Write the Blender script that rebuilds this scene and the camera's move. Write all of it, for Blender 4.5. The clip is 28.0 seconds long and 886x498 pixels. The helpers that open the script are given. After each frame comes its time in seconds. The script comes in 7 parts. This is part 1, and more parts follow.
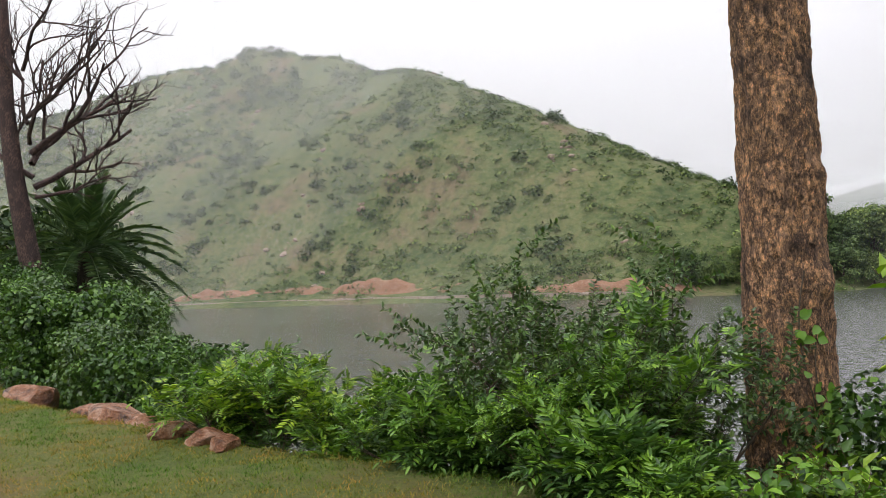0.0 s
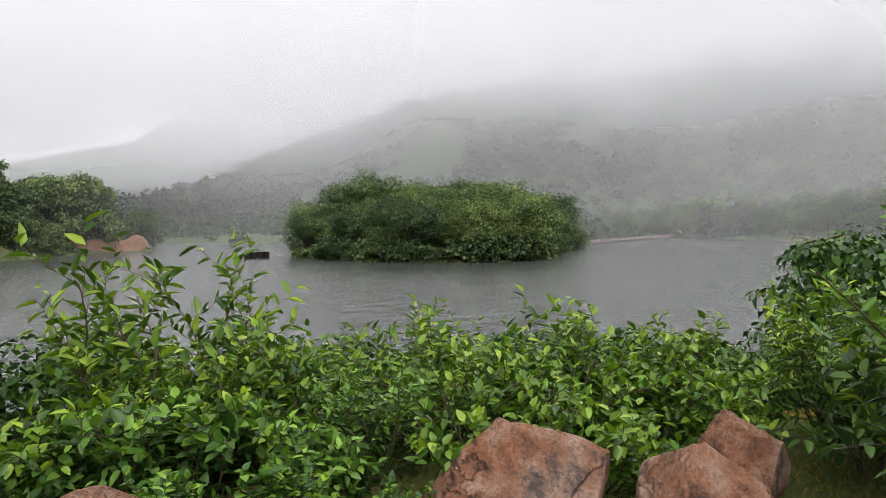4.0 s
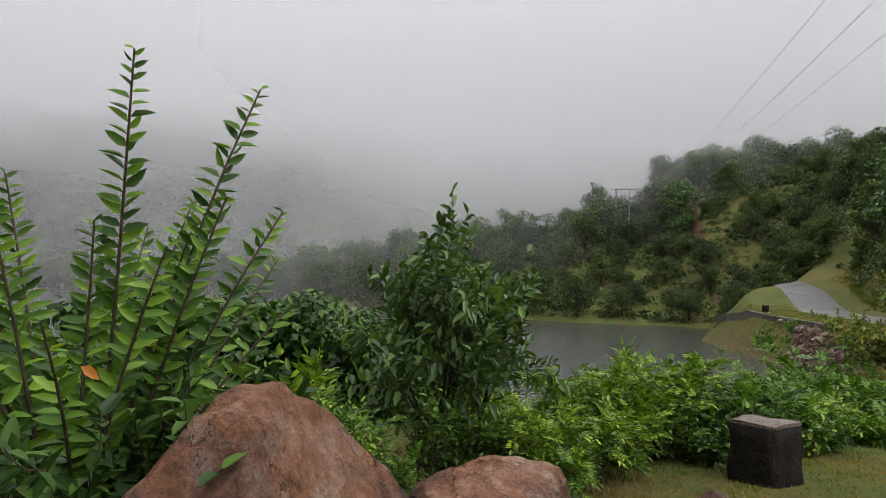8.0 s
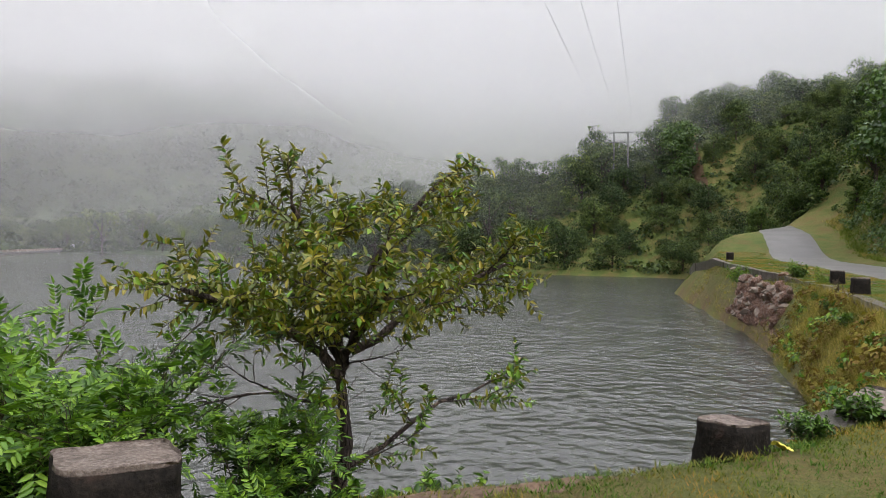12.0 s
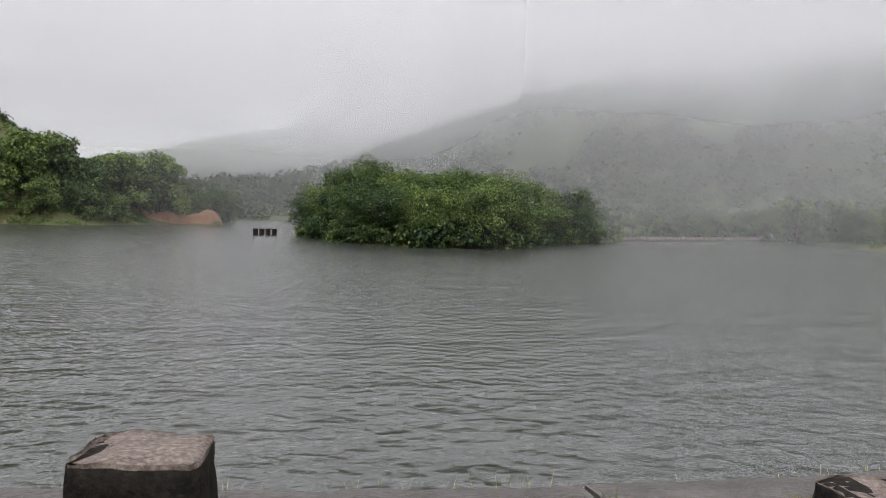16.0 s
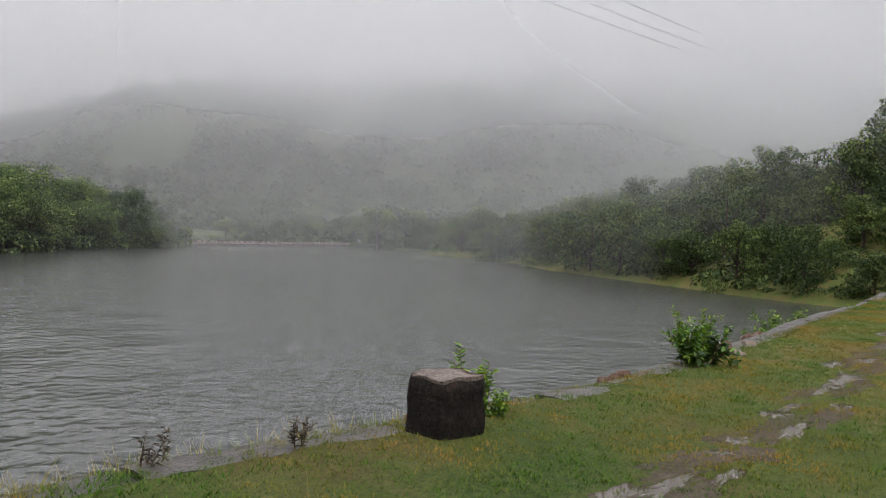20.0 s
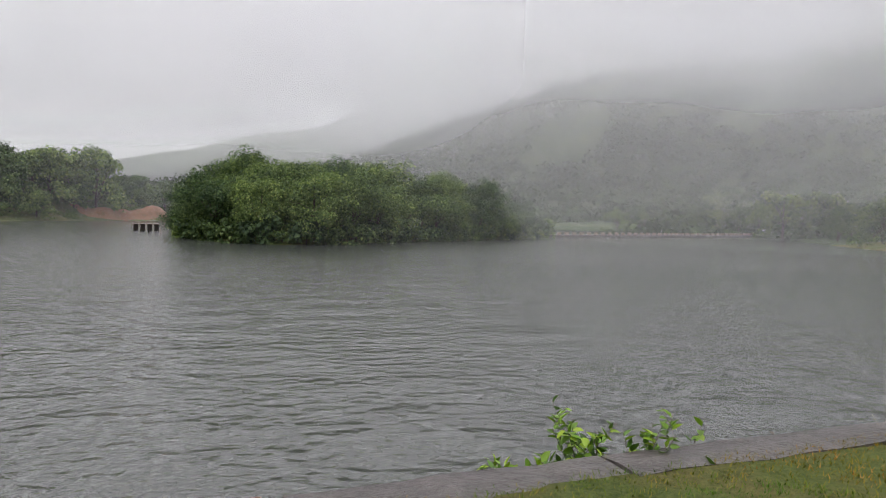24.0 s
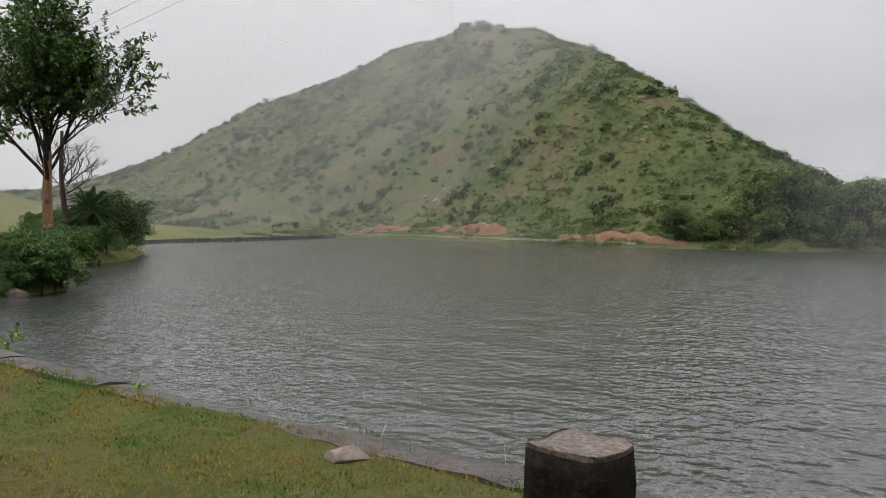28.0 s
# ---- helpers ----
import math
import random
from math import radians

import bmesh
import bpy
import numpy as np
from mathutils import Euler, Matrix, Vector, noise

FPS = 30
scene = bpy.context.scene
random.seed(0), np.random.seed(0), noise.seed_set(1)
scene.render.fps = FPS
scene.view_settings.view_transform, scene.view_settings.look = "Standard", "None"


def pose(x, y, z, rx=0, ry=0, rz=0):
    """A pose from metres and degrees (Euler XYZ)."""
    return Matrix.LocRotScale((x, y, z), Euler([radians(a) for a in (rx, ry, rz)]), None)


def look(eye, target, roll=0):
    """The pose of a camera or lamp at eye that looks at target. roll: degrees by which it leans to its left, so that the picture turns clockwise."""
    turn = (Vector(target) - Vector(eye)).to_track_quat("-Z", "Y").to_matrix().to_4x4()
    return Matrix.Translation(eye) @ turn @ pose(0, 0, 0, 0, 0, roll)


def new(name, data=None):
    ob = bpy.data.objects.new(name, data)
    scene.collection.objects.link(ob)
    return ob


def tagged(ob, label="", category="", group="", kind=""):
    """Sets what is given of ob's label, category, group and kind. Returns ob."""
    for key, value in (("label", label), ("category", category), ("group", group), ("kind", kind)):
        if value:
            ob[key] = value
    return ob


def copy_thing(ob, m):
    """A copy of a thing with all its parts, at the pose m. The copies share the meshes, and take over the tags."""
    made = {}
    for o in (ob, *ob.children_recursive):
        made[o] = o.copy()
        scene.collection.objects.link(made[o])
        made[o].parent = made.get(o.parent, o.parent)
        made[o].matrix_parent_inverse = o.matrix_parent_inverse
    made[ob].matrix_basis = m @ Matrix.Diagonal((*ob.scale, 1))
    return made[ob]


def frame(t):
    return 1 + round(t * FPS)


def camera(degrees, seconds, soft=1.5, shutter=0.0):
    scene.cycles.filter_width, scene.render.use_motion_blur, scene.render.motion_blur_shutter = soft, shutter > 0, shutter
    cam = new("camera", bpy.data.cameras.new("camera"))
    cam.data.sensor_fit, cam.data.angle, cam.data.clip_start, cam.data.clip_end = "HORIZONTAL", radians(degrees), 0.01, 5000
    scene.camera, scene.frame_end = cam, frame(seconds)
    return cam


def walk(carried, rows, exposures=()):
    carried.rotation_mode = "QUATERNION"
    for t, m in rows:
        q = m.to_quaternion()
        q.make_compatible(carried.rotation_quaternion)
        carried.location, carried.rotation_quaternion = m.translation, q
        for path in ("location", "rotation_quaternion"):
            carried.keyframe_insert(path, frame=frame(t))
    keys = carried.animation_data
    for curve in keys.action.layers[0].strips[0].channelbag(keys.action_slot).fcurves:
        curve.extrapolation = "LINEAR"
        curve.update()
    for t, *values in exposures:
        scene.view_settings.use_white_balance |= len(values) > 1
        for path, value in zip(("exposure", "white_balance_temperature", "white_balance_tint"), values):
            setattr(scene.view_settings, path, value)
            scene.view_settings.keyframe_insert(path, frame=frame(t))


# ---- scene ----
cam = camera(59.3, 28.0, soft=0.6)
PATH = [
    (0, (0.00, -0.00, 1.60), (-3.32, 9.42, 1.99), -2.3),
    (0.5, (0.01, 0.01, 1.59), (-2.53, 9.68, 1.91), -2.4),
    (1, (0.03, -0.01, 1.58), (-1.48, 9.88, 1.67), -2.7),
    (1.5, (0.06, 0.00, 1.57), (-0.07, 10.00, 1.53), -2.6),
    (2, (0.09, -0.02, 1.57), (1.61, 9.86, 1.42), -2.5),
    (2.5, (0.13, -0.02, 1.58), (3.21, 9.49, 1.36), -2.1),
    (3, (0.16, -0.03, 1.58), (4.41, 9.02, 1.23), -2.0),
    (3.5, (0.19, -0.05, 1.59), (5.45, 8.44, 1.15), -1.5),
    (4, (0.19, -0.06, 1.59), (6.11, 8.00, 1.30), -0.8),
    (4.5, (0.19, -0.06, 1.60), (6.57, 7.63, 1.55), -0.5),
    (5, (0.18, -0.06, 1.60), (6.95, 7.29, 1.80), -0.4),
    (5.5, (0.18, -0.06, 1.60), (7.35, 6.90, 1.92), -0.5),
    (6, (0.21, -0.08, 1.60), (7.88, 6.34, 1.82), -0.7),
    (6.5, (0.32, -0.11, 1.59), (8.46, 5.69, 1.93), -0.3),
    (7, (0.57, -0.20, 1.60), (9.39, 4.52, 1.88), 0.2),
    (7.5, (1.08, -0.43, 1.60), (10.49, 2.93, 2.04), 0.9),
    (8, (1.72, -0.84, 1.60), (11.52, 1.09, 2.08), 1.6),
    (8.5, (2.47, -1.39, 1.62), (12.46, -1.05, 2.00), 0.5),
    (9, (3.24, -2.08, 1.62), (13.17, -3.16, 1.92), 0.1),
    (9.5, (3.95, -2.73, 1.59), (13.81, -4.43, 1.59), 0.3),
    (10, (4.94, -3.53, 1.56), (14.76, -5.39, 1.46), 0.4),
    (10.5, (5.99, -4.38, 1.52), (15.84, -6.08, 1.49), 0.4),
    (11, (6.95, -5.31, 1.48), (16.89, -6.33, 1.37), 0.4),
    (11.5, (7.97, -6.35, 1.42), (17.96, -6.02, 1.36), 0.4),
    (12, (8.99, -7.41, 1.37), (18.69, -4.97, 1.27), 0.7),
    (12.5, (10.05, -8.48, 1.34), (19.13, -4.29, 1.13), 0.6),
    (13, (11.17, -9.50, 1.31), (19.42, -3.85, 1.06), 0.2),
    (13.5, (12.15, -10.49, 1.22), (19.46, -3.66, 1.21), 1.3),
    (14, (13.69, -11.59, 1.22), (20.01, -3.83, 1.25), 0.9),
    (14.5, (15.55, -12.70, 1.23), (20.93, -4.27, 1.20), 0.7),
    (15, (17.46, -13.75, 1.25), (22.09, -4.89, 1.08), 0.9),
    (15.5, (19.17, -14.63, 1.27), (23.34, -5.54, 0.95), 1.4),
    (16, (20.44, -15.25, 1.28), (24.54, -6.13, 0.85), 2.0),
    (16.5, (21.52, -15.58, 1.30), (26.43, -6.88, 0.97), 2.2),
    (17, (22.42, -15.85, 1.34), (28.26, -7.73, 1.15), 2.4),
    (17.5, (24.05, -16.14, 1.38), (30.55, -8.54, 1.10), 2.8),
    (18, (25.68, -16.61, 1.42), (32.42, -9.22, 1.29), 2.9),
    (18.5, (27.36, -16.99, 1.45), (34.40, -9.89, 1.26), 3.0),
    (19, (29.10, -17.31, 1.50), (36.43, -10.52, 1.25), 2.9),
    (19.5, (31.02, -17.53, 1.55), (38.59, -11.00, 1.43), 3.0),
    (20, (32.80, -17.74, 1.64), (40.51, -11.39, 1.47), 3.0),
    (20.5, (34.60, -17.94, 1.74), (42.36, -11.63, 1.53), 3.0),
    (21, (36.18, -17.85, 1.70), (44.09, -11.74, 1.51), 1.9),
    (21.5, (37.71, -17.60, 1.62), (45.75, -11.65, 1.48), 1.5),
    (22, (39.37, -17.31, 1.54), (47.36, -11.30, 1.45), 1.6),
    (22.5, (41.33, -17.10, 1.50), (48.95, -10.62, 1.44), 2.4),
    (23, (43.76, -17.08, 1.60), (50.45, -9.64, 1.52), 1.5),
    (23.5, (46.21, -17.11, 1.67), (51.40, -8.56, 1.57), 1.5),
    (24, (48.67, -17.15, 1.72), (51.91, -7.70, 1.22), 1.8),
    (24.5, (51.06, -17.16, 1.77), (52.04, -7.27, 0.63), 1.5),
    (25, (53.35, -17.04, 1.79), (52.32, -7.15, 0.75), 1.1),
    (25.5, (55.51, -17.02, 1.79), (52.98, -7.37, 1.03), 0.7),
    (26, (57.52, -16.96, 1.79), (53.86, -7.68, 1.14), 0.7),
    (26.5, (59.47, -16.92, 1.81), (54.78, -8.12, 1.04), 0.7),
    (27, (61.43, -16.91, 1.86), (55.75, -8.72, 1.13), 0.5),
    (27.5, (63.32, -16.82, 1.95), (56.70, -9.35, 1.29), 0.9),
    (28, (65.06, -16.60, 2.00), (58.37, -9.18, 1.67), 0.5),
]
EXPOSURE = [(0, 0.58), (1, 0.6), (2, 0.64), (3, 0.7), (3.5, 0.64), (5.5, 0.22), (8, 0.05), (9, 0.36), (10, 0.52), (11, 0.5), (12, 0.4), (13, 0.36), (15.5, 0.22), (18, 0.2), (20, 0.1), (23, 0.15), (25, 0.26), (27, 0.12), (28, 0.06)]
walk(cam, [(t, look(eye, target, roll)) for t, eye, target, roll in PATH], EXPOSURE)

# ---- light: an overcast, misty sky and a weak, very wide sun ----
SUN_ELEV, SUN_TURN = radians(58), radians(200)
world = bpy.data.worlds.new("overcast")
scene.world = world
world.use_nodes = True
wn, wl = world.node_tree.nodes, world.node_tree.links
wn.clear()
sky = wn.new("ShaderNodeTexSky")
sky.sky_type, sky.sun_disc, sky.sun_elevation, sky.sun_rotation = "NISHITA", False, SUN_ELEV, SUN_TURN
sky_bg = wn.new("ShaderNodeBackground")
sky_bg.inputs["Strength"].default_value = 0.05
wl.new(sky.outputs["Color"], sky_bg.inputs["Color"])
cloud_tex = wn.new("ShaderNodeTexNoise")
cloud_tex.inputs["Scale"].default_value, cloud_tex.inputs["Detail"].default_value = 1.6, 4
coords = wn.new("ShaderNodeTexCoord")
wl.new(coords.outputs["Generated"], cloud_tex.inputs["Vector"])
cloud_ramp = wn.new("ShaderNodeValToRGB")
cloud_ramp.color_ramp.elements[0].position, cloud_ramp.color_ramp.elements[1].position = 0.3, 0.7
cloud_ramp.color_ramp.elements[0].color, cloud_ramp.color_ramp.elements[1].color = (0.85, 0.838, 0.865, 1), (0.94, 0.925, 0.945, 1)
wl.new(cloud_tex.outputs["Fac"], cloud_ramp.inputs["Fac"])
cloud_bg = wn.new("ShaderNodeBackground")
cloud_bg.inputs["Strength"].default_value = 1.5
wl.new(cloud_ramp.outputs["Color"], cloud_bg.inputs["Color"])
both, world_out = wn.new("ShaderNodeAddShader"), wn.new("ShaderNodeOutputWorld")
wl.new(sky_bg.outputs[0], both.inputs[0])
wl.new(cloud_bg.outputs[0], both.inputs[1])
wl.new(both.outputs[0], world_out.inputs["Surface"])
sun = new("sun", bpy.data.lights.new("sun", "SUN"))
sun.data.energy, sun.data.angle, sun.data.color = 0.9, radians(30), (1.0, 0.97, 0.92)
sun.matrix_world = look((0, 0, 0), (-math.sin(SUN_TURN) * math.cos(SUN_ELEV), -math.cos(SUN_TURN) * math.cos(SUN_ELEV), -math.sin(SUN_ELEV)))


# ---- materials ----
def nodes_of(name):
    m = bpy.data.materials.new(name)
    m.use_nodes = True
    nt = m.node_tree
    return m, nt, nt.nodes, nt.links, nt.nodes["Principled BSDF"]


def noise_node(nt, scale, detail=5.0, rough=0.55, vector=None):
    n = nt.nodes.new("ShaderNodeTexNoise")
    n.inputs["Scale"].default_value, n.inputs["Detail"].default_value, n.inputs["Roughness"].default_value = scale, detail, rough
    if vector is not None:
        nt.links.new(vector, n.inputs["Vector"])
    return n.outputs["Fac"]


def ramp_node(nt, fac, stops):
    n = nt.nodes.new("ShaderNodeValToRGB")
    while len(n.color_ramp.elements) < len(stops):
        n.color_ramp.elements.new(0.5)
    for e, (pos, col) in zip(n.color_ramp.elements, stops):
        e.position, e.color = pos, (*col, 1)
    nt.links.new(fac, n.inputs["Fac"])
    return n.outputs["Color"]


def mix_node(nt, fac, a, b, kind="MIX"):
    n = nt.nodes.new("ShaderNodeMix")
    n.data_type, n.blend_type = "RGBA", kind
    for sock, v in ((n.inputs[0], fac), (n.inputs[6], a), (n.inputs[7], b)):
        if isinstance(v, (int, float)):
            sock.default_value = v
        elif isinstance(v, tuple):
            sock.default_value = (*v, 1)
        else:
            nt.links.new(v, sock)
    return n.outputs[2]


def bump_node(nt, height, strength, distance, normal=None):
    n = nt.nodes.new("ShaderNodeBump")
    n.inputs["Strength"].default_value, n.inputs["Distance"].default_value = strength, distance
    nt.links.new(height, n.inputs["Height"])
    if normal is not None:
        nt.links.new(normal, n.inputs["Normal"])
    return n.outputs["Normal"]


def coord(nt, which="Object", scale=None):
    c = nt.nodes.new("ShaderNodeTexCoord").outputs[which]
    if scale is None:
        return c
    n = nt.nodes.new("ShaderNodeMapping")
    n.inputs["Scale"].default_value = scale
    nt.links.new(c, n.inputs["Vector"])
    return n.outputs["Vector"]


def surface(name, coarse, fine, coarse_scale, fine_scale, rough=0.85, bump=0.5, bump_dist=0.02, spread=(0.35, 0.65), fac=0.5, stretch=None, spec=0.3):
    """A rough surface of two colour layers: coarse patches (list of colours) and fine grain (list of colours)."""
    m, nt, nodes, links, bsdf = nodes_of(name)
    v = coord(nt, "Object", stretch)
    big, small = noise_node(nt, coarse_scale, 6, 0.6, v), noise_node(nt, fine_scale, 8, 0.65, v)
    def stops(cols):
        n = len(cols) - 1
        return [(spread[0] + (spread[1] - spread[0]) * i / n, c) for i, c in enumerate(cols)]
    c = mix_node(nt, fac, ramp_node(nt, big, stops(coarse)), ramp_node(nt, small, stops(fine)))
    links.new(c, bsdf.inputs["Base Color"])
    bsdf.inputs["Roughness"].default_value = rough
    bsdf.inputs["Specular IOR Level"].default_value = spec
    n1 = bump_node(nt, big, bump, bump_dist * 4)
    links.new(bump_node(nt, small, bump, bump_dist, n1), bsdf.inputs["Normal"])
    return m


def leaf_material(name, dark, mid, light, rough=0.38, through_light=0.18, spec=0.45, patches=((0.8, 0.82, 0.8), (1.15, 1.12, 1.0)), patch_scale=1.3, edge=(0.36, 0.64), tints=((0.8, 0.84, 0.8), (1.12, 1.1, 0.95))):
    """Leaves: each its own shade, with some light shining through the blade."""
    m, nt, nodes, links, bsdf = nodes_of(name)
    geo, info = nodes.new("ShaderNodeNewGeometry"), nodes.new("ShaderNodeObjectInfo")
    c = ramp_node(nt, geo.outputs["Random Per Island"], [(0.0, dark), (0.55, mid), (1.0, light)])
    tint = ramp_node(nt, info.outputs["Random"], [(0.0, tints[0]), (1.0, tints[1])])
    patch = ramp_node(nt, noise_node(nt, patch_scale, 4, 0.6, coord(nt)), [(edge[0], patches[0]), (edge[1], patches[1])])
    c = mix_node(nt, 1.0, mix_node(nt, 1.0, c, tint, "MULTIPLY"), patch, "MULTIPLY")
    links.new(c, bsdf.inputs["Base Color"])
    bsdf.inputs["Roughness"].default_value, bsdf.inputs["Specular IOR Level"].default_value = rough, spec
    tr = nodes.new("ShaderNodeBsdfTranslucent")
    links.new(mix_node(nt, 1.0, c, (1.3, 1.45, 0.6), "MULTIPLY"), tr.inputs["Color"])
    mx = nodes.new("ShaderNodeMixShader")
    mx.inputs[0].default_value = through_light
    links.new(bsdf.outputs[0], mx.inputs[1])
    links.new(tr.outputs[0], mx.inputs[2])
    links.new(mx.outputs[0], nodes["Material Output"].inputs["Surface"])
    return m


def water_material():
    m, nt, nodes, links, bsdf = nodes_of("lake_water")
    v1, v2 = coord(nt, "Object", (0.95, 1.0, 1.0)), coord(nt, "Object", (0.6, 0.8, 1.0))
    r1, r2 = noise_node(nt, 2.6, 1.6, 0.5, v1), noise_node(nt, 0.7, 2, 0.5, v2)
    calm = noise_node(nt, 0.02, 3, 0.5, coord(nt))
    links.new(ramp_node(nt, calm, [(0.3, (0.045, 0.049, 0.044)), (0.7, (0.064, 0.067, 0.06))]), bsdf.inputs["Base Color"])
    bsdf.inputs["Roughness"].default_value, bsdf.inputs["IOR"].default_value = 0.16, 1.55
    links.new(bump_node(nt, r1, 1.0, 0.11, bump_node(nt, r2, 1.0, 0.19)), bsdf.inputs["Normal"])
    return m


def mist_material(name, low, high, z0, z1, z2):
    """Thin mist: lets most light through below z0, little at z1, and thins out to nothing at z2."""
    m, nt, nodes, links, bsdf = nodes_of(name)
    nodes.remove(bsdf)
    c = coord(nt)
    sep = nodes.new("ShaderNodeSeparateXYZ")
    links.new(c, sep.inputs[0])
    drift = noise_node(nt, 0.009, 2, 0.45, coord(nt, "Object", (1.0, 1.0, 1.6)))
    up = nodes.new("ShaderNodeMath")
    up.operation = "MULTIPLY_ADD"
    links.new(drift, up.inputs[0])
    up.inputs[1].default_value = (z1 - z0) * 0.9
    links.new(sep.outputs[2], up.inputs[2])
    rng = nodes.new("ShaderNodeMapRange")
    rng.interpolation_type = "SMOOTHSTEP"
    rng.inputs[1].default_value, rng.inputs[2].default_value = z0 + (z1 - z0) * 0.45, z1 + (z1 - z0) * 0.45
    rng.inputs[3].default_value, rng.inputs[4].default_value = low, high
    links.new(up.outputs[0], rng.inputs[0])
    thin, dens = nodes.new("ShaderNodeMapRange"), nodes.new("ShaderNodeMath")
    thin.interpolation_type, dens.operation = "SMOOTHERSTEP", "MULTIPLY"
    thin.inputs[1].default_value, thin.inputs[2].default_value = z1 + (z2 - z1) * 0.45, z2
    thin.inputs[3].default_value, thin.inputs[4].default_value = 1.0, 0.0
    links.new(sep.outputs[2], thin.inputs[0])
    links.new(rng.outputs[0], dens.inputs[0])
    links.new(thin.outputs[0], dens.inputs[1])
    dif, tra, clear = nodes.new("ShaderNodeBsdfDiffuse"), nodes.new("ShaderNodeBsdfTranslucent"), nodes.new("ShaderNodeBsdfTransparent")
    for n in (dif, tra):
        n.inputs["Color"].default_value = (0.962, 0.95, 0.966, 1)
    half, mx = nodes.new("ShaderNodeMixShader"), nodes.new("ShaderNodeMixShader")
    links.new(dif.outputs[0], half.inputs[1])
    links.new(tra.outputs[0], half.inputs[2])
    thick, both_ways = nodes.new("ShaderNodeAttribute"), nodes.new("ShaderNodeMath")
    thick.attribute_name, both_ways.operation = "thickness", "MULTIPLY"
    links.new(dens.outputs[0], both_ways.inputs[0])
    links.new(thick.outputs["Fac"], both_ways.inputs[1])
    links.new(both_ways.outputs[0], mx.inputs[0])
    links.new(clear.outputs[0], mx.inputs[1])
    links.new(half.outputs[0], mx.inputs[2])
    links.new(mx.outputs[0], nodes["Material Output"].inputs["Surface"])
    return m


def bark_material(name, plate, crack, rough=0.95, scale=1.0):
    """Bark of upright plates with dark cracks between them."""
    m, nt, nodes, links, bsdf = nodes_of(name)
    v = coord(nt, "Object", (1, 1, 0.38))
    warp = noise_node(nt, 7 * scale, 5, 0.6, v)
    vor = nodes.new("ShaderNodeTexVoronoi")
    vor.feature = "DISTANCE_TO_EDGE"
    vor.inputs["Scale"].default_value = 13 * scale
    add = nodes.new("ShaderNodeVectorMath")
    add.operation = "MULTIPLY_ADD"
    links.new(warp, add.inputs[0])
    add.inputs[1].default_value = (0.12, 0.12, 0.12)
    links.new(v, add.inputs[2])
    links.new(add.outputs[0], vor.inputs["Vector"])
    gap = ramp_node(nt, vor.outputs["Distance"], [(0.02, (0, 0, 0)), (0.16, (1, 1, 1))])
    patches = noise_node(nt, 2.2 * scale, 5, 0.65, coord(nt, "Object", (1, 1, 0.5)))
    grain = noise_node(nt, 38 * scale, 6, 0.7, v)
    tone = ramp_node(nt, grain, [(0.3, tuple(x * 0.55 for x in plate)), (0.7, plate)])
    tone = mix_node(nt, ramp_node(nt, patches, [(0.46, (0, 0, 0)), (0.56, (1, 1, 1))]), tone, tuple(x * 1.3 for x in crack))
    links.new(mix_node(nt, gap, crack, tone), bsdf.inputs["Base Color"])
    bsdf.inputs["Roughness"].default_value, bsdf.inputs["Specular IOR Level"].default_value = rough, 0.2
    n1 = bump_node(nt, gap, 0.9, 0.03)
    links.new(bump_node(nt, grain, 0.6, 0.012, n1), bsdf.inputs["Normal"])
    return m


def scaly_bark(name, bright, dull, dark):
    """Flaking bark: small orange-tan scales among grey-brown old ones, black creases and stains."""
    m, nt, nodes, links, bsdf = nodes_of(name)
    v = coord(nt, "Object", (1, 1, 0.55))
    patch, flake, crease, grain = noise_node(nt, 2.6, 8, 0.7, v), noise_node(nt, 17, 10, 0.82, v), noise_node(nt, 9, 10, 0.8, coord(nt, "Object", (1, 1, 0.4))), noise_node(nt, 55, 8, 0.8, v)
    c = ramp_node(nt, flake, [(0.4, tuple(x * 0.6 for x in dull)), (0.48, dull), (0.55, bright), (0.66, tuple(x * 1.25 for x in bright))])
    c = mix_node(nt, ramp_node(nt, patch, [(0.54, (0, 0, 0)), (0.64, (0.85, 0.85, 0.85))]), c, tuple(x * 2.2 for x in dark))
    gap = ramp_node(nt, crease, [(0.46, (1, 1, 1)), (0.492, (0.2, 0.2, 0.2)), (0.508, (0.2, 0.2, 0.2)), (0.535, (1, 1, 1))])
    c = mix_node(nt, gap, dark, c)
    c = mix_node(nt, 1.0, c, ramp_node(nt, grain, [(0.36, (0.4, 0.4, 0.4)), (0.62, (1.5, 1.5, 1.5))]), "MULTIPLY")
    links.new(c, bsdf.inputs["Base Color"])
    bsdf.inputs["Roughness"].default_value, bsdf.inputs["Specular IOR Level"].default_value = 0.88, 0.25
    links.new(bump_node(nt, grain, 0.9, 0.02, bump_node(nt, flake, 0.9, 0.05, bump_node(nt, gap, 0.8, 0.03))), bsdf.inputs["Normal"])
    return m


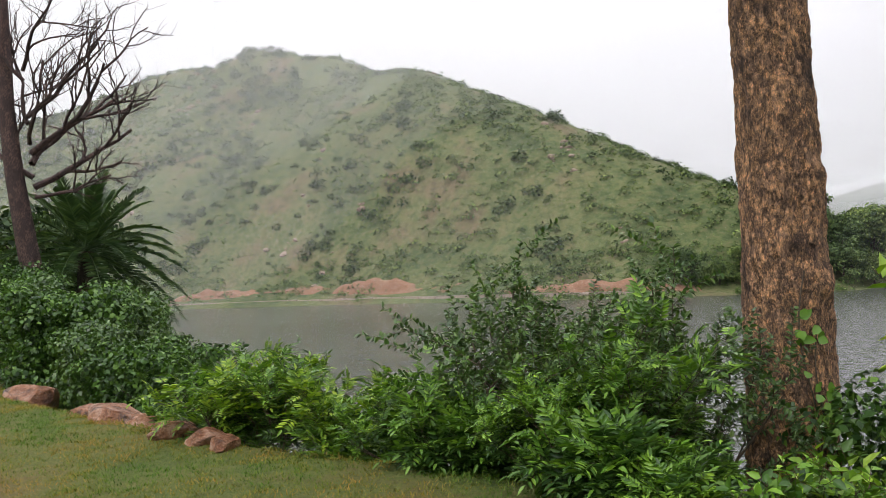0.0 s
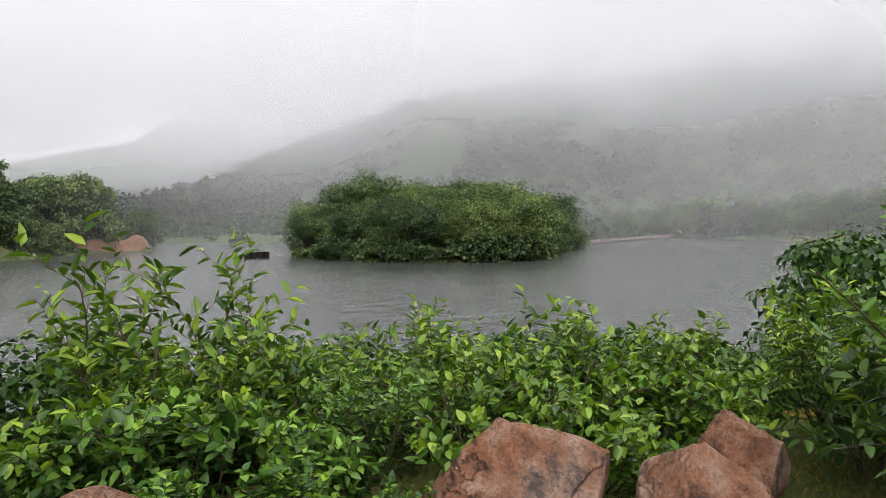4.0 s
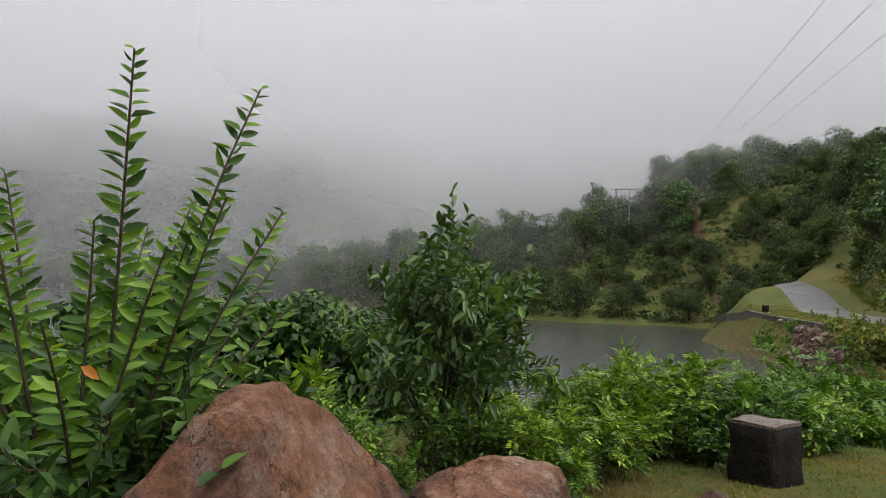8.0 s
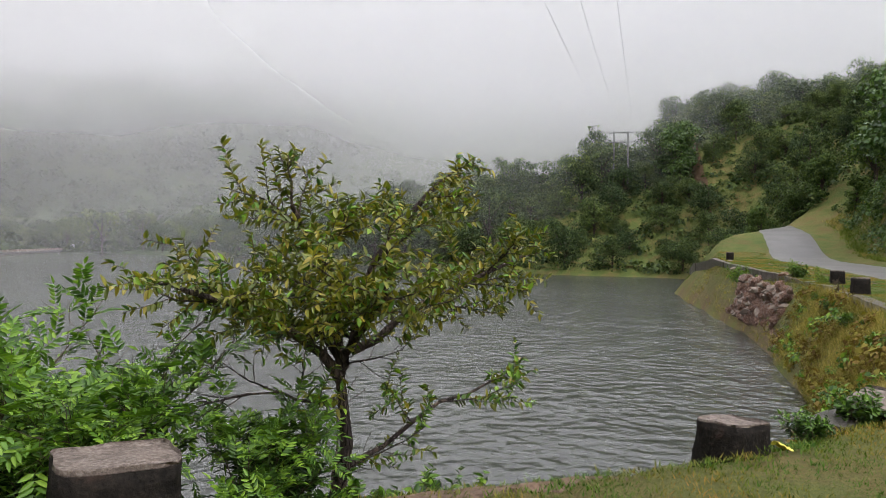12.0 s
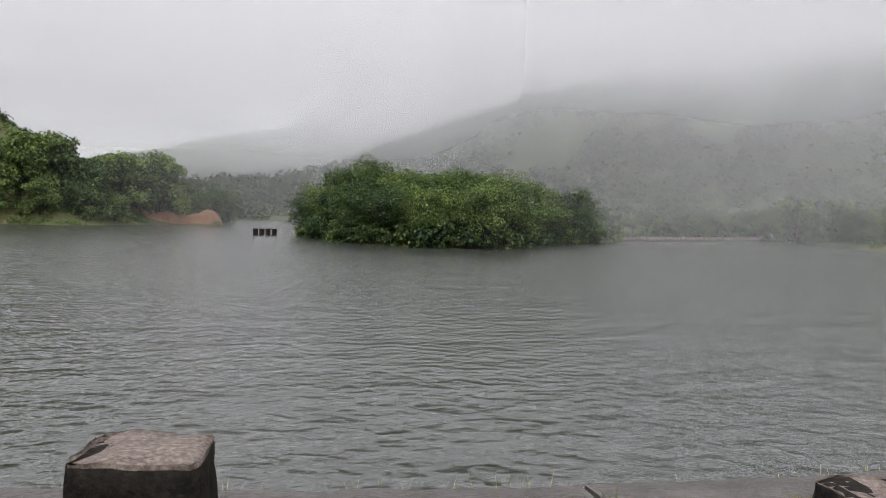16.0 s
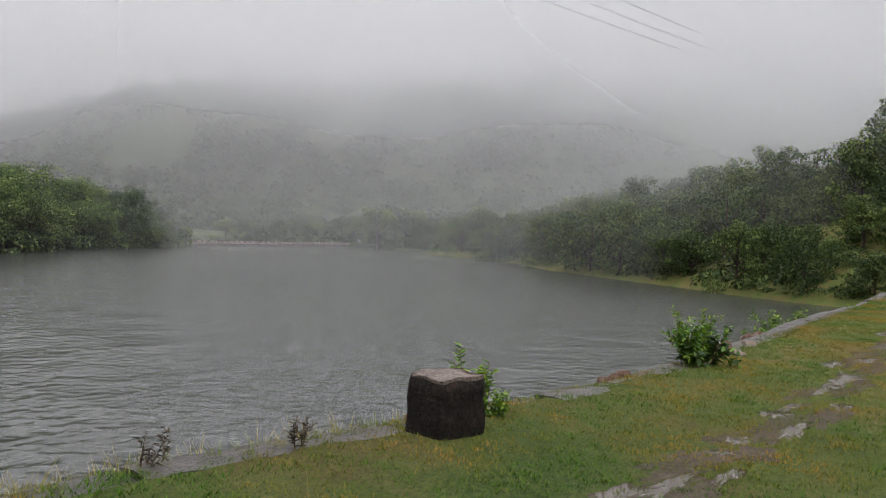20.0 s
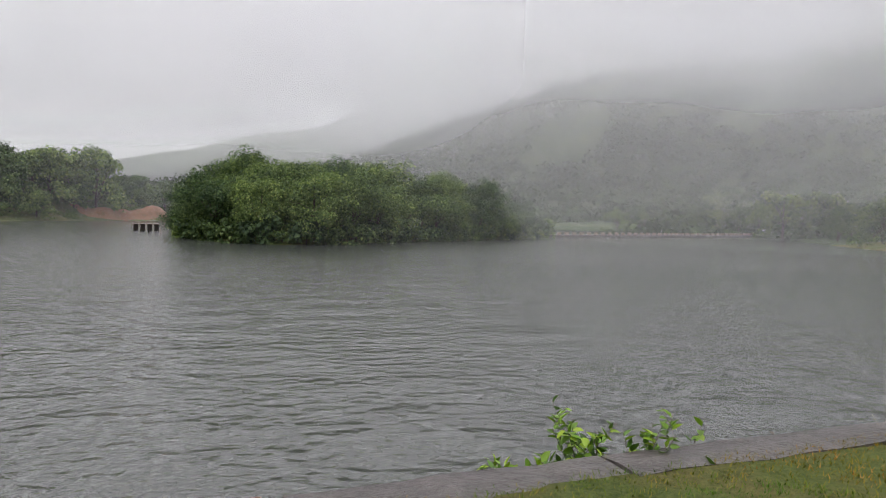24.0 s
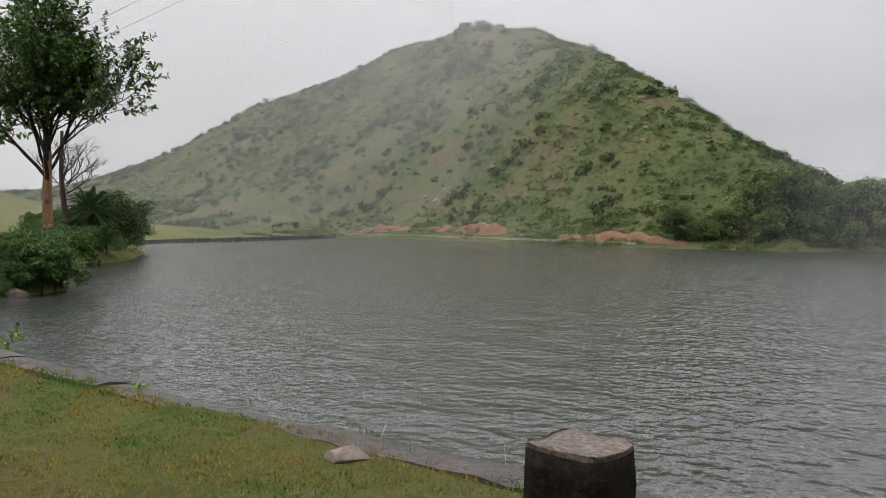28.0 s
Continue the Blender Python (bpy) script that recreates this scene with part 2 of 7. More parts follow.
def granite_material():
    """Weathered red granite: pale worn faces, rust-red flanks, dark wet stains and fine cracks."""
    m, nt, nodes, links, bsdf = nodes_of("veined_granite")
    v = coord(nt)
    big, mid, fine = noise_node(nt, 1.5, 7, 0.62, v), noise_node(nt, 5.5, 8, 0.68, v), noise_node(nt, 42, 7, 0.72, v)
    c = ramp_node(nt, big, [(0.36, (0.08, 0.034, 0.02)), (0.46, (0.28, 0.11, 0.045)), (0.54, (0.36, 0.19, 0.11)), (0.64, (0.48, 0.34, 0.26))])
    c = mix_node(nt, 0.45, c, ramp_node(nt, mid, [(0.38, (0.05, 0.028, 0.02)), (0.5, (0.3, 0.13, 0.065)), (0.62, (0.48, 0.35, 0.28))]))
    stain = ramp_node(nt, noise_node(nt, 2.3, 8, 0.7, coord(nt, "Object", (1, 1, 0.6))), [(0.55, (0, 0, 0)), (0.64, (0.85, 0.85, 0.85))])
    c = mix_node(nt, stain, c, (0.04, 0.034, 0.034))
    vor = nodes.new("ShaderNodeTexVoronoi")
    vor.feature = "DISTANCE_TO_EDGE"
    vor.inputs["Scale"].default_value = 1.3
    bent = nodes.new("ShaderNodeVectorMath")
    bent.operation = "MULTIPLY_ADD"
    links.new(mid, bent.inputs[0])
    bent.inputs[1].default_value = (0.5, 0.5, 0.5)
    links.new(v, bent.inputs[2])
    links.new(bent.outputs[0], vor.inputs["Vector"])
    crack = ramp_node(nt, vor.outputs["Distance"], [(0.002, (0.45, 0.4, 0.38)), (0.016, (1, 1, 1))])
    c = mix_node(nt, 1.0, mix_node(nt, 1.0, c, crack, "MULTIPLY"), ramp_node(nt, fine, [(0.32, (0.62, 0.6, 0.6)), (0.66, (1.3, 1.3, 1.3))]), "MULTIPLY")
    links.new(c, bsdf.inputs["Base Color"])
    bsdf.inputs["Roughness"].default_value, bsdf.inputs["Specular IOR Level"].default_value = 0.48, 0.4
    links.new(bump_node(nt, fine, 0.8, 0.02, bump_node(nt, mid, 0.9, 0.12, bump_node(nt, crack, 0.6, 0.03))), bsdf.inputs["Normal"])
    return m


WATER_Z = -2.6
M_WATER = water_material()
M_TRUNK = scaly_bark("scaly_bark", (0.72, 0.4, 0.2), (0.33, 0.2, 0.13), (0.03, 0.022, 0.02))
M_BARK = bark_material("grey_bark", (0.15, 0.11, 0.085), (0.04, 0.03, 0.027), scale=1.6)
M_DEADBARK = bark_material("dead_bark", (0.16, 0.10, 0.085), (0.05, 0.035, 0.032), scale=1.6)
M_TWIG = surface("twig", [(0.05, 0.035, 0.025), (0.12, 0.09, 0.06)], [(0.04, 0.03, 0.02), (0.14, 0.1, 0.07)], 3, 30)
M_ROCK = surface("red_granite", [(0.085, 0.04, 0.028), (0.2, 0.08, 0.04), (0.3, 0.16, 0.105), (0.44, 0.32, 0.26)], [(0.04, 0.026, 0.022), (0.17, 0.078, 0.046), (0.34, 0.23, 0.17)], 4.2, 26, 0.5, 1.0, 0.05, (0.4, 0.6), 0.35)
M_GRANITE = granite_material()
M_CUTROCK = surface("cutting_rock", [(0.05, 0.035, 0.026), (0.16, 0.085, 0.052), (0.27, 0.16, 0.11)], [(0.04, 0.028, 0.022), (0.15, 0.09, 0.062), (0.26, 0.18, 0.13)], 1.6, 14, 0.8, 1.0, 0.05, (0.38, 0.62))
M_PALEROCK = surface("pale_stone", [(0.2, 0.15, 0.12), (0.34, 0.27, 0.22)], [(0.13, 0.1, 0.08), (0.38, 0.31, 0.26)], 1.4, 16, 0.8, 0.7, 0.015)
M_HILLROCK = surface("hill_stone", [(0.16, 0.105, 0.075), (0.3, 0.215, 0.17)], [(0.08, 0.06, 0.045), (0.33, 0.25, 0.2)], 0.7, 5, 0.85, 0.8, 0.05)
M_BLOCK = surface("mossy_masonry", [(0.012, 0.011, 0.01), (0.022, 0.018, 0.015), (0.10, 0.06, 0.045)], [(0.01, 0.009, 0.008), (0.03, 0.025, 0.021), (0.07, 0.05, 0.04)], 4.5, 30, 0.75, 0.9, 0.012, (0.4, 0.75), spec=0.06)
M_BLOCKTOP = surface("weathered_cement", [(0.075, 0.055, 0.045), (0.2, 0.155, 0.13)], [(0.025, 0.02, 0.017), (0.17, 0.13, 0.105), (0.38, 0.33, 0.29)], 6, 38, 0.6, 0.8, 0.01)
M_SLAB = surface("wet_cement_edge", [(0.04, 0.035, 0.033), (0.12, 0.102, 0.095)], [(0.024, 0.02, 0.019), (0.15, 0.13, 0.12)], 3.5, 30, 0.3, 0.9, 0.012, spec=0.3)
M_ROAD = surface("wet_asphalt", [(0.095, 0.088, 0.084), (0.125, 0.118, 0.112), (0.17, 0.155, 0.145)], [(0.05, 0.047, 0.045), (0.17, 0.16, 0.152)], 0.6, 45, 0.45, 0.35, 0.004, spec=0.5)
M_MUD = surface("wet_gravel", [(0.045, 0.05, 0.018), (0.075, 0.06, 0.04), (0.12, 0.095, 0.075)], [(0.03, 0.025, 0.018), (0.15, 0.12, 0.095)], 2.4, 22, 0.95, 0.9, 0.02, spec=0.12)
M_PUDDLE = surface("muddy_water", [(0.06, 0.045, 0.03), (0.1, 0.075, 0.055)], [(0.06, 0.045, 0.03), (0.1, 0.075, 0.055)], 1, 8, 0.05, 0.02, 0.002, spec=0.5)
M_EARTH = surface("red_earth", [(0.05, 0.065, 0.024), (0.2, 0.095, 0.055), (0.22, 0.13, 0.085), (0.08, 0.085, 0.035)], [(0.09, 0.05, 0.03), (0.28, 0.155, 0.095)], 0.5, 3.0, 0.95, 0.8, 0.1, (0.3, 0.7))
M_SOIL = surface("brown_soil", [(0.09, 0.06, 0.042), (0.2, 0.125, 0.085)], [(0.06, 0.042, 0.03), (0.22, 0.15, 0.105)], 2.0, 30, 0.9, 0.8, 0.02, (0.4, 0.6))
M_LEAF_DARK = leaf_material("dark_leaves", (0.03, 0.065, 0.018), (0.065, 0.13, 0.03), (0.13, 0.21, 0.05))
# deep green, its base lowered to put shade inside the bushes into the colour
M_LEAF_DEEP = leaf_material("deep_green_leaves", (0.014, 0.038, 0.008), (0.045, 0.105, 0.017), (0.115, 0.21, 0.036), 0.46, 0.12, 0.3)
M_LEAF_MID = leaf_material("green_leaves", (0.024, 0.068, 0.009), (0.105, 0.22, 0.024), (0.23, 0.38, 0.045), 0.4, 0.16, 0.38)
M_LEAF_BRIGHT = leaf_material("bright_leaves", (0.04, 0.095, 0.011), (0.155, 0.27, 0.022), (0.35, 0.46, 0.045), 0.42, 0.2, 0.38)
M_LEAF_YELLOW = leaf_material("yellowing_leaves", (0.065, 0.095, 0.012), (0.165, 0.185, 0.02), (0.32, 0.26, 0.035))
M_LEAF_FAR = leaf_material("distant_leaves", (0.036, 0.062, 0.024), (0.08, 0.125, 0.043), (0.155, 0.205, 0.065), 0.7, 0.2, 0.15)
# strong patch tones paint lit and shaded clumps into the woodland crowns
M_LEAF_WOOD = leaf_material("woodland_leaves", (0.022, 0.043, 0.018), (0.066, 0.105, 0.04), (0.15, 0.2, 0.07), 0.6, 0.12, 0.2, patches=((0.6, 0.66, 0.66), (1.25, 1.2, 1.0)), patch_scale=0.5, tints=((0.6, 0.66, 0.7), (1.3, 1.2, 0.95)))
M_LEAF_HILL = leaf_material("hill_leaves", (0.012, 0.024, 0.01), (0.028, 0.05, 0.018), (0.06, 0.085, 0.03), 0.7, 0.1, 0.12, patches=((0.8, 0.84, 0.84), (1.15, 1.1, 1.0)))
M_LEAF_FOREST = leaf_material("mountain_leaves", (0.022, 0.036, 0.016), (0.042, 0.066, 0.027), (0.065, 0.092, 0.037), 0.8, 0.12, 0.08)
# here too the patches imitate clump shading by colour
M_LEAF_ISLAND = leaf_material("island_leaves", (0.032, 0.06, 0.026), (0.095, 0.145, 0.06), (0.18, 0.235, 0.1), 0.6, 0.2, 0.2, patches=((0.42, 0.48, 0.52), (1.3, 1.24, 1.0)), patch_scale=0.6, tints=((0.55, 0.62, 0.66), (1.3, 1.22, 1.0)))
M_PALM = leaf_material("palm_leaflets", (0.03, 0.06, 0.028), (0.06, 0.11, 0.045), (0.11, 0.16, 0.07), 0.5, 0.2)
M_DRY = leaf_material("dry_grass", (0.16, 0.13, 0.045), (0.34, 0.27, 0.1), (0.5, 0.41, 0.19), 0.8, 0.3, 0.1)
M_RUST = leaf_material("rusty_scrub", (0.1, 0.06, 0.022), (0.2, 0.135, 0.04), (0.24, 0.22, 0.05), 0.7, 0.25, 0.15)
M_GRASS = leaf_material("grass_blades", (0.075, 0.115, 0.016), (0.14, 0.19, 0.03), (0.25, 0.24, 0.06), 0.7, 0.3, 0.15)
M_TURF = leaf_material("turf_blades", (0.07, 0.11, 0.016), (0.15, 0.19, 0.03), (0.3, 0.23, 0.075), 0.7, 0.25, 0.15, ((0.48, 0.78, 0.6), (1.5, 0.92, 1.05)), 0.75, (0.42, 0.6))
M_ORANGE = leaf_material("withered_leaf", (0.4, 0.13, 0.02), (0.5, 0.17, 0.02), (0.6, 0.25, 0.03))
M_PACKET = surface("yellow_foil", [(0.55, 0.5, 0.05), (0.65, 0.58, 0.08)], [(0.5, 0.45, 0.05), (0.7, 0.62, 0.1)], 6, 40, 0.35, 0.3, 0.005, spec=0.5)
M_POLE = surface("pole_metal", [(0.1, 0.1, 0.1), (0.17, 0.17, 0.17)], [(0.08, 0.08, 0.08), (0.18, 0.18, 0.18)], 2, 10, 0.6, 0.1)
M_WHITE = surface("white_paint", [(0.7, 0.7, 0.68), (0.8, 0.8, 0.78)], [(0.6, 0.6, 0.58), (0.8, 0.8, 0.8)], 1, 8, 0.6, 0.1)
M_WIRE = surface("cable", [(0.05, 0.05, 0.05), (0.07, 0.07, 0.07)], [(0.05, 0.05, 0.05), (0.07, 0.07, 0.07)], 2, 9, 0.6, 0.05)


def ground_material():
    """Soil and short grass on flat ground, red earth and rock on steep ground, by slope."""
    m, nt, nodes, links, bsdf = nodes_of("grassy_ground")
    c = coord(nt)
    geo, sep = nodes.new("ShaderNodeNewGeometry"), nodes.new("ShaderNodeSeparateXYZ")
    links.new(geo.outputs["True Normal"], sep.inputs[0])
    big, mid, fine = noise_node(nt, 0.085, 7, 0.68, c), noise_node(nt, 0.7, 6, 0.62, c), noise_node(nt, 24, 7, 0.7, c)
    grass = mix_node(nt, 0.45, ramp_node(nt, mid, [(0.36, (0.045, 0.085, 0.016)), (0.47, (0.1, 0.13, 0.028)), (0.54, (0.16, 0.13, 0.045)), (0.63, (0.19, 0.095, 0.048))]),
                     ramp_node(nt, fine, [(0.4, (0.02, 0.03, 0.009)), (0.6, (0.2, 0.18, 0.055))]))
    grass = mix_node(nt, 0.38, grass, ramp_node(nt, big, [(0.38, (0.05, 0.095, 0.026)), (0.5, (0.12, 0.15, 0.045)), (0.6, (0.17, 0.15, 0.06))]))
    earth = mix_node(nt, 0.5, ramp_node(nt, mid, [(0.3, (0.09, 0.055, 0.032)), (0.7, (0.22, 0.13, 0.082))]), ramp_node(nt, fine, [(0.3, (0.07, 0.05, 0.032)), (0.7, (0.25, 0.165, 0.11))]))
    wob = nodes.new("ShaderNodeMath")
    wob.operation = "MULTIPLY_ADD"
    links.new(mid, wob.inputs[0])
    wob.inputs[1].default_value = 0.35
    links.new(sep.outputs[2], wob.inputs[2])
    flat = nodes.new("ShaderNodeMapRange")
    flat.inputs[1].default_value, flat.inputs[2].default_value = 0.47, 0.72
    links.new(wob.outputs[0], flat.inputs[0])
    links.new(mix_node(nt, flat.outputs[0], earth, grass), bsdf.inputs["Base Color"])
    bsdf.inputs["Roughness"].default_value, bsdf.inputs["Specular IOR Level"].default_value = 0.95, 0.15
    links.new(bump_node(nt, fine, 1.0, 0.05, bump_node(nt, mid, 0.5, 0.15)), bsdf.inputs["Normal"])
    return m


M_GROUND = ground_material()
M_HILL = surface("scrubby_hill", [(0.028, 0.05, 0.016), (0.066, 0.088, 0.027), (0.1, 0.105, 0.04), (0.13, 0.085, 0.055)], [(0.024, 0.04, 0.013), (0.085, 0.1, 0.034), (0.135, 0.11, 0.058)], 0.06, 0.8, 0.95, 0.8, 0.25, (0.38, 0.64))
M_FOREST = surface("wooded_mountain", [(0.028, 0.045, 0.02), (0.06, 0.085, 0.035), (0.1, 0.12, 0.05)], [(0.02, 0.032, 0.015), (0.075, 0.1, 0.04)], 0.03, 0.4, 0.95, 0.8, 0.5, (0.38, 0.62))


# ---- mesh helpers ----
def mesh_object(name, verts, faces, material, parent=None, label="", smooth=False):
    me = bpy.data.meshes.new(name)
    me.from_pydata([tuple(map(float, v)) for v in verts], [], faces)
    if material is not None:
        me.materials.append(material)
    if smooth:
        me.polygons.foreach_set("use_smooth", [True] * len(me.polygons))
    me.update()
    ob = new(name, me)
    ob.parent = parent
    if label:
        tagged(ob, label)
    return ob


def array_mesh(name, verts, faces, material, smooth=False):
    """A mesh from arrays: verts (n, 3), faces (m, k) with k corners each."""
    verts, faces = np.asarray(verts, np.float32), np.asarray(faces, np.int32)
    me = bpy.data.meshes.new(name)
    me.vertices.add(len(verts))
    me.vertices.foreach_set("co", verts.ravel())
    m, k = faces.shape
    me.loops.add(m * k)
    me.loops.foreach_set("vertex_index", faces.ravel())
    me.polygons.add(m)
    me.polygons.foreach_set("loop_start", np.arange(m, dtype=np.int32) * k)
    if smooth:
        me.polygons.foreach_set("use_smooth", np.ones(m, bool))
    me.materials.append(material)
    me.update(calc_edges=True)
    return me


def part(name, data, parent, label="", at=None):
    ob = new(name, data)
    ob.parent = parent
    if at is not None:
        ob.location = at
    if label:
        tagged(ob, label)
    return ob


def bm_part(name, bm, material, parent=None, label="", smooth=False):
    me = bpy.data.meshes.new(name)
    bm.to_mesh(me)
    bm.free()
    me.materials.append(material)
    if smooth:
        me.polygons.foreach_set("use_smooth", [True] * len(me.polygons))
    ob = new(name, me)
    ob.parent = parent
    if label:
        tagged(ob, label)
    return ob


def thing(name, at, label, category, group="", kind="", turn=0.0, scale=1.0):
    ob = new(name)
    ob.empty_display_size = 0.2
    ob.location, ob.rotation_euler, ob.scale = at, (0, 0, turn), (scale,) * 3
    return tagged(ob, label, category, group, kind)


def fbm(x, y, scale, octaves=4, seed=0.0):
    """Smooth value noise on arrays, in about -1 to 1."""
    out, amp, tot = np.zeros_like(x, dtype=float), 1.0, 0.0
    for o in range(octaves):
        u, v = x / scale + seed * 7.13 + o * 19.7, y / scale - seed * 3.7 + o * 5.3
        iu, iv = np.floor(u), np.floor(v)
        fu, fv = u - iu, v - iv
        fu, fv = fu * fu * (3 - 2 * fu), fv * fv * (3 - 2 * fv)
        def h(a, b):
            s = np.sin(a * 127.1 + b * 311.7) * 43758.5453
            return s - np.floor(s)
        val = (h(iu, iv) * (1 - fu) + h(iu + 1, iv) * fu) * (1 - fv) + (h(iu, iv + 1) * (1 - fu) + h(iu + 1, iv + 1) * fu) * fv
        out += amp * (val * 2 - 1)
        tot += amp
        amp, scale = amp * 0.5, scale * 0.5
    return out / tot


def to_line(x, y, line):
    """Distance of arrays of points to a polyline, the side (positive to its left) and the place along it (in vertices)."""
    best, side, along = np.full(np.shape(x), 1e9), np.zeros(np.shape(x)), np.zeros(np.shape(x))
    for i, ((ax, ay), (bx, by)) in enumerate(zip(line[:-1], line[1:])):
        dx, dy = bx - ax, by - ay
        t = np.clip(((x - ax) * dx + (y - ay) * dy) / (dx * dx + dy * dy), 0, 1)
        d = np.hypot(x - ax - t * dx, y - ay - t * dy)
        near = d < best
        best = np.where(near, d, best)
        side = np.where(near, np.sign(dx * (y - ay) - dy * (x - ax)), side)
        along = np.where(near, i + t, along)
    return best, side, along


def inside(x, y, loop):
    odd = np.zeros(np.shape(x), bool)
    for (ax, ay), (bx, by) in zip(loop, loop[1:] + loop[:1]):
        hit = (ay > y) != (by > y)
        odd ^= hit & (x < (bx - ax) * (y - ay) / (by - ay + 1e-12) + ax)
    return odd


def smooth01(v):
    v = np.clip(v, 0, 1)
    return v * v * (3 - 2 * v)


# ---- the plan: shore, road, ridges ----
SHORE = [(-60, 46), (-40, 37), (-27, 29), (-20, 24.2), (-15.6, 18.6), (-11.6, 14.3), (-9, 12.2), (-4, 10), (0, 9.2), (3, 8), (6.5, 6.8), (9.8, 6.0), (13.0, 4.4), (14.9, 1.7), (14.9, -1.2), (15.2, -3.6), (17, -6.4), (20.2, -8.95), (24.2, -10.7), (30, -11.6), (38, -12.0), (46, -12.1),
         (52, -11.6), (58, -11.3), (66, -10.6), (75, -10.3), (86, -12.3), (95, -15.4), (101, -15), (104, -8), (104.6, 1), (108, 8), (114, 16), (122, 30), (133, 46), (146, 58), (158, 85), (172, 112), (182, 140), (150, 165), (118, 190), (80, 250), (62, 240), (46, 162),
         (30, 150), (18, 131), (-12, 124), (-45, 131), (-75, 138), (-127, 138), (-118, 100), (-95, 62)]
ISLE = [(49.5, 102), (50, 84), (52, 73), (59.5, 68), (67, 71), (77, 81.5), (88, 88.5), (100, 97), (109, 103.5), (106, 107.5), (90, 112), (72, 113), (55, 109)]
ROAD = [(-30, 10.5), (-12, 3.6), (-0.4, -0.6), (2.6, -2.8), (5.75, -4.95), (8.5, -7.25), (11.0, -9.75), (13.75, -12.05), (16.9, -14.1), (20.3, -15.7), (23.8, -16.8), (27.3, -17.8), (30.9, -18.6), (34.4, -19.0), (38.0, -19.0), (41.9, -18.8), (46.2, -18.6), (50.9, -18.5), (55.3, -18.4), (59.4, -18.2), (63.3, -18.0), (68, -18.1), (72.5, -18.5), (77, -18.8), (82, -18.4)]
LAND_X, LAND_Z = [-60, 0, 4, 7, 12, 19, 25, 30, 35, 41, 48, 55, 62, 66, 75, 84, 96], [0.0, 0.0, 0.0, -0.1, -0.28, -0.28, -0.15, -0.02, 0.12, 0.02, 0.14, 0.24, 0.36, 0.5, 2.2, 3.2, 4.0]
BANK_X, BANK_W = [-60, -5, 5, 12, 18, 22, 28, 46, 62, 72, 90, 110], [5, 3.2, 3.2, 3.0, 2.6, 2.0, 1.5, 1.4, 1.6, 3, 12, 22]
RIDGE = [(-350, 120), (-330, 160), (-312, 189), (-273, 232), (-232, 251), (-190, 256), (-166, 256), (-135, 248), (-120, 242), (-95, 222), (-66, 196), (-45, 185), (-31, 176), (-11, 165), (5, 158), (22, 154), (44, 170)]
RIDGE_Z = [5, 14, 28, 68, 79, 86, 94, 91, 80, 67.5, 56, 48, 40, 31, 20, 12, 4]
RIDGE_W = [60, 70, 90, 105, 115, 118, 118, 116, 112, 102, 84, 70, 58, 46, 34, 28, 20]
SPUR = [(96, -60), (108, -38), (124, -14), (136, 8), (150, 34)]
SPUR_Z = [22, 15, 9.3, 6.5, 3]


def rounded(line, *values):
    """A polyline with its corners cut twice, and values carried along."""
    rows = np.column_stack([np.array(line, float), *[np.array(v, float) for v in values]])
    for _ in range(3):
        a, b = rows[:-1] * 0.75 + rows[1:] * 0.25, rows[:-1] * 0.25 + rows[1:] * 0.75
        rows = np.concatenate([rows[:1], np.stack([a, b], 1).reshape(-1, rows.shape[1]), rows[-1:]])
    return [tuple(r[:2]) for r in rows], *[rows[:, 2 + i] for i in range(len(values))]


RIDGE, RIDGE_Z, RIDGE_W = rounded(RIDGE, RIDGE_Z, RIDGE_W)


HILL_STEP, HILL_X, HILL_Y = 5.0, -480.0, 30.0


def hill_table():
    """The hill over the lake on a coarse grid: slopes falling from its ridge, softened."""
    gx, gy = np.meshgrid(np.arange(HILL_X, 140, HILL_STEP), np.arange(HILL_Y, 440, HILL_STEP))
    r_d, _, r_a = to_line(gx, gy, RIDGE)
    top, width = np.interp(r_a, range(len(RIDGE)), RIDGE_Z), np.interp(r_a, range(len(RIDGE)), RIDGE_W)
    h = (top * 1.07 + 2) * np.clip(1 - r_d / width, 0, 1) ** 1.1
    for _ in range(18):
        h[1:-1] = (h[:-2] + 2 * h[1:-1] + h[2:]) / 4
        h[:, 1:-1] = (h[:, :-2] + 2 * h[:, 1:-1] + h[:, 2:]) / 4
    return h


HILL = hill_table()


def hill_height(x, y):
    u, v = (x - HILL_X) / HILL_STEP, (y - HILL_Y) / HILL_STEP
    out = (u < 0) | (v < 0) | (u > HILL.shape[1] - 2) | (v > HILL.shape[0] - 2)
    u, v = np.clip(u, 0, HILL.shape[1] - 2.001), np.clip(v, 0, HILL.shape[0] - 2.001)
    i, j = u.astype(int), v.astype(int)
    a, b = u - i, v - j
    h = (HILL[j, i] * (1 - a) + HILL[j, i + 1] * a) * (1 - b) + (HILL[j + 1, i] * (1 - a) + HILL[j + 1, i + 1] * a) * b
    return np.where(out, 0, h)


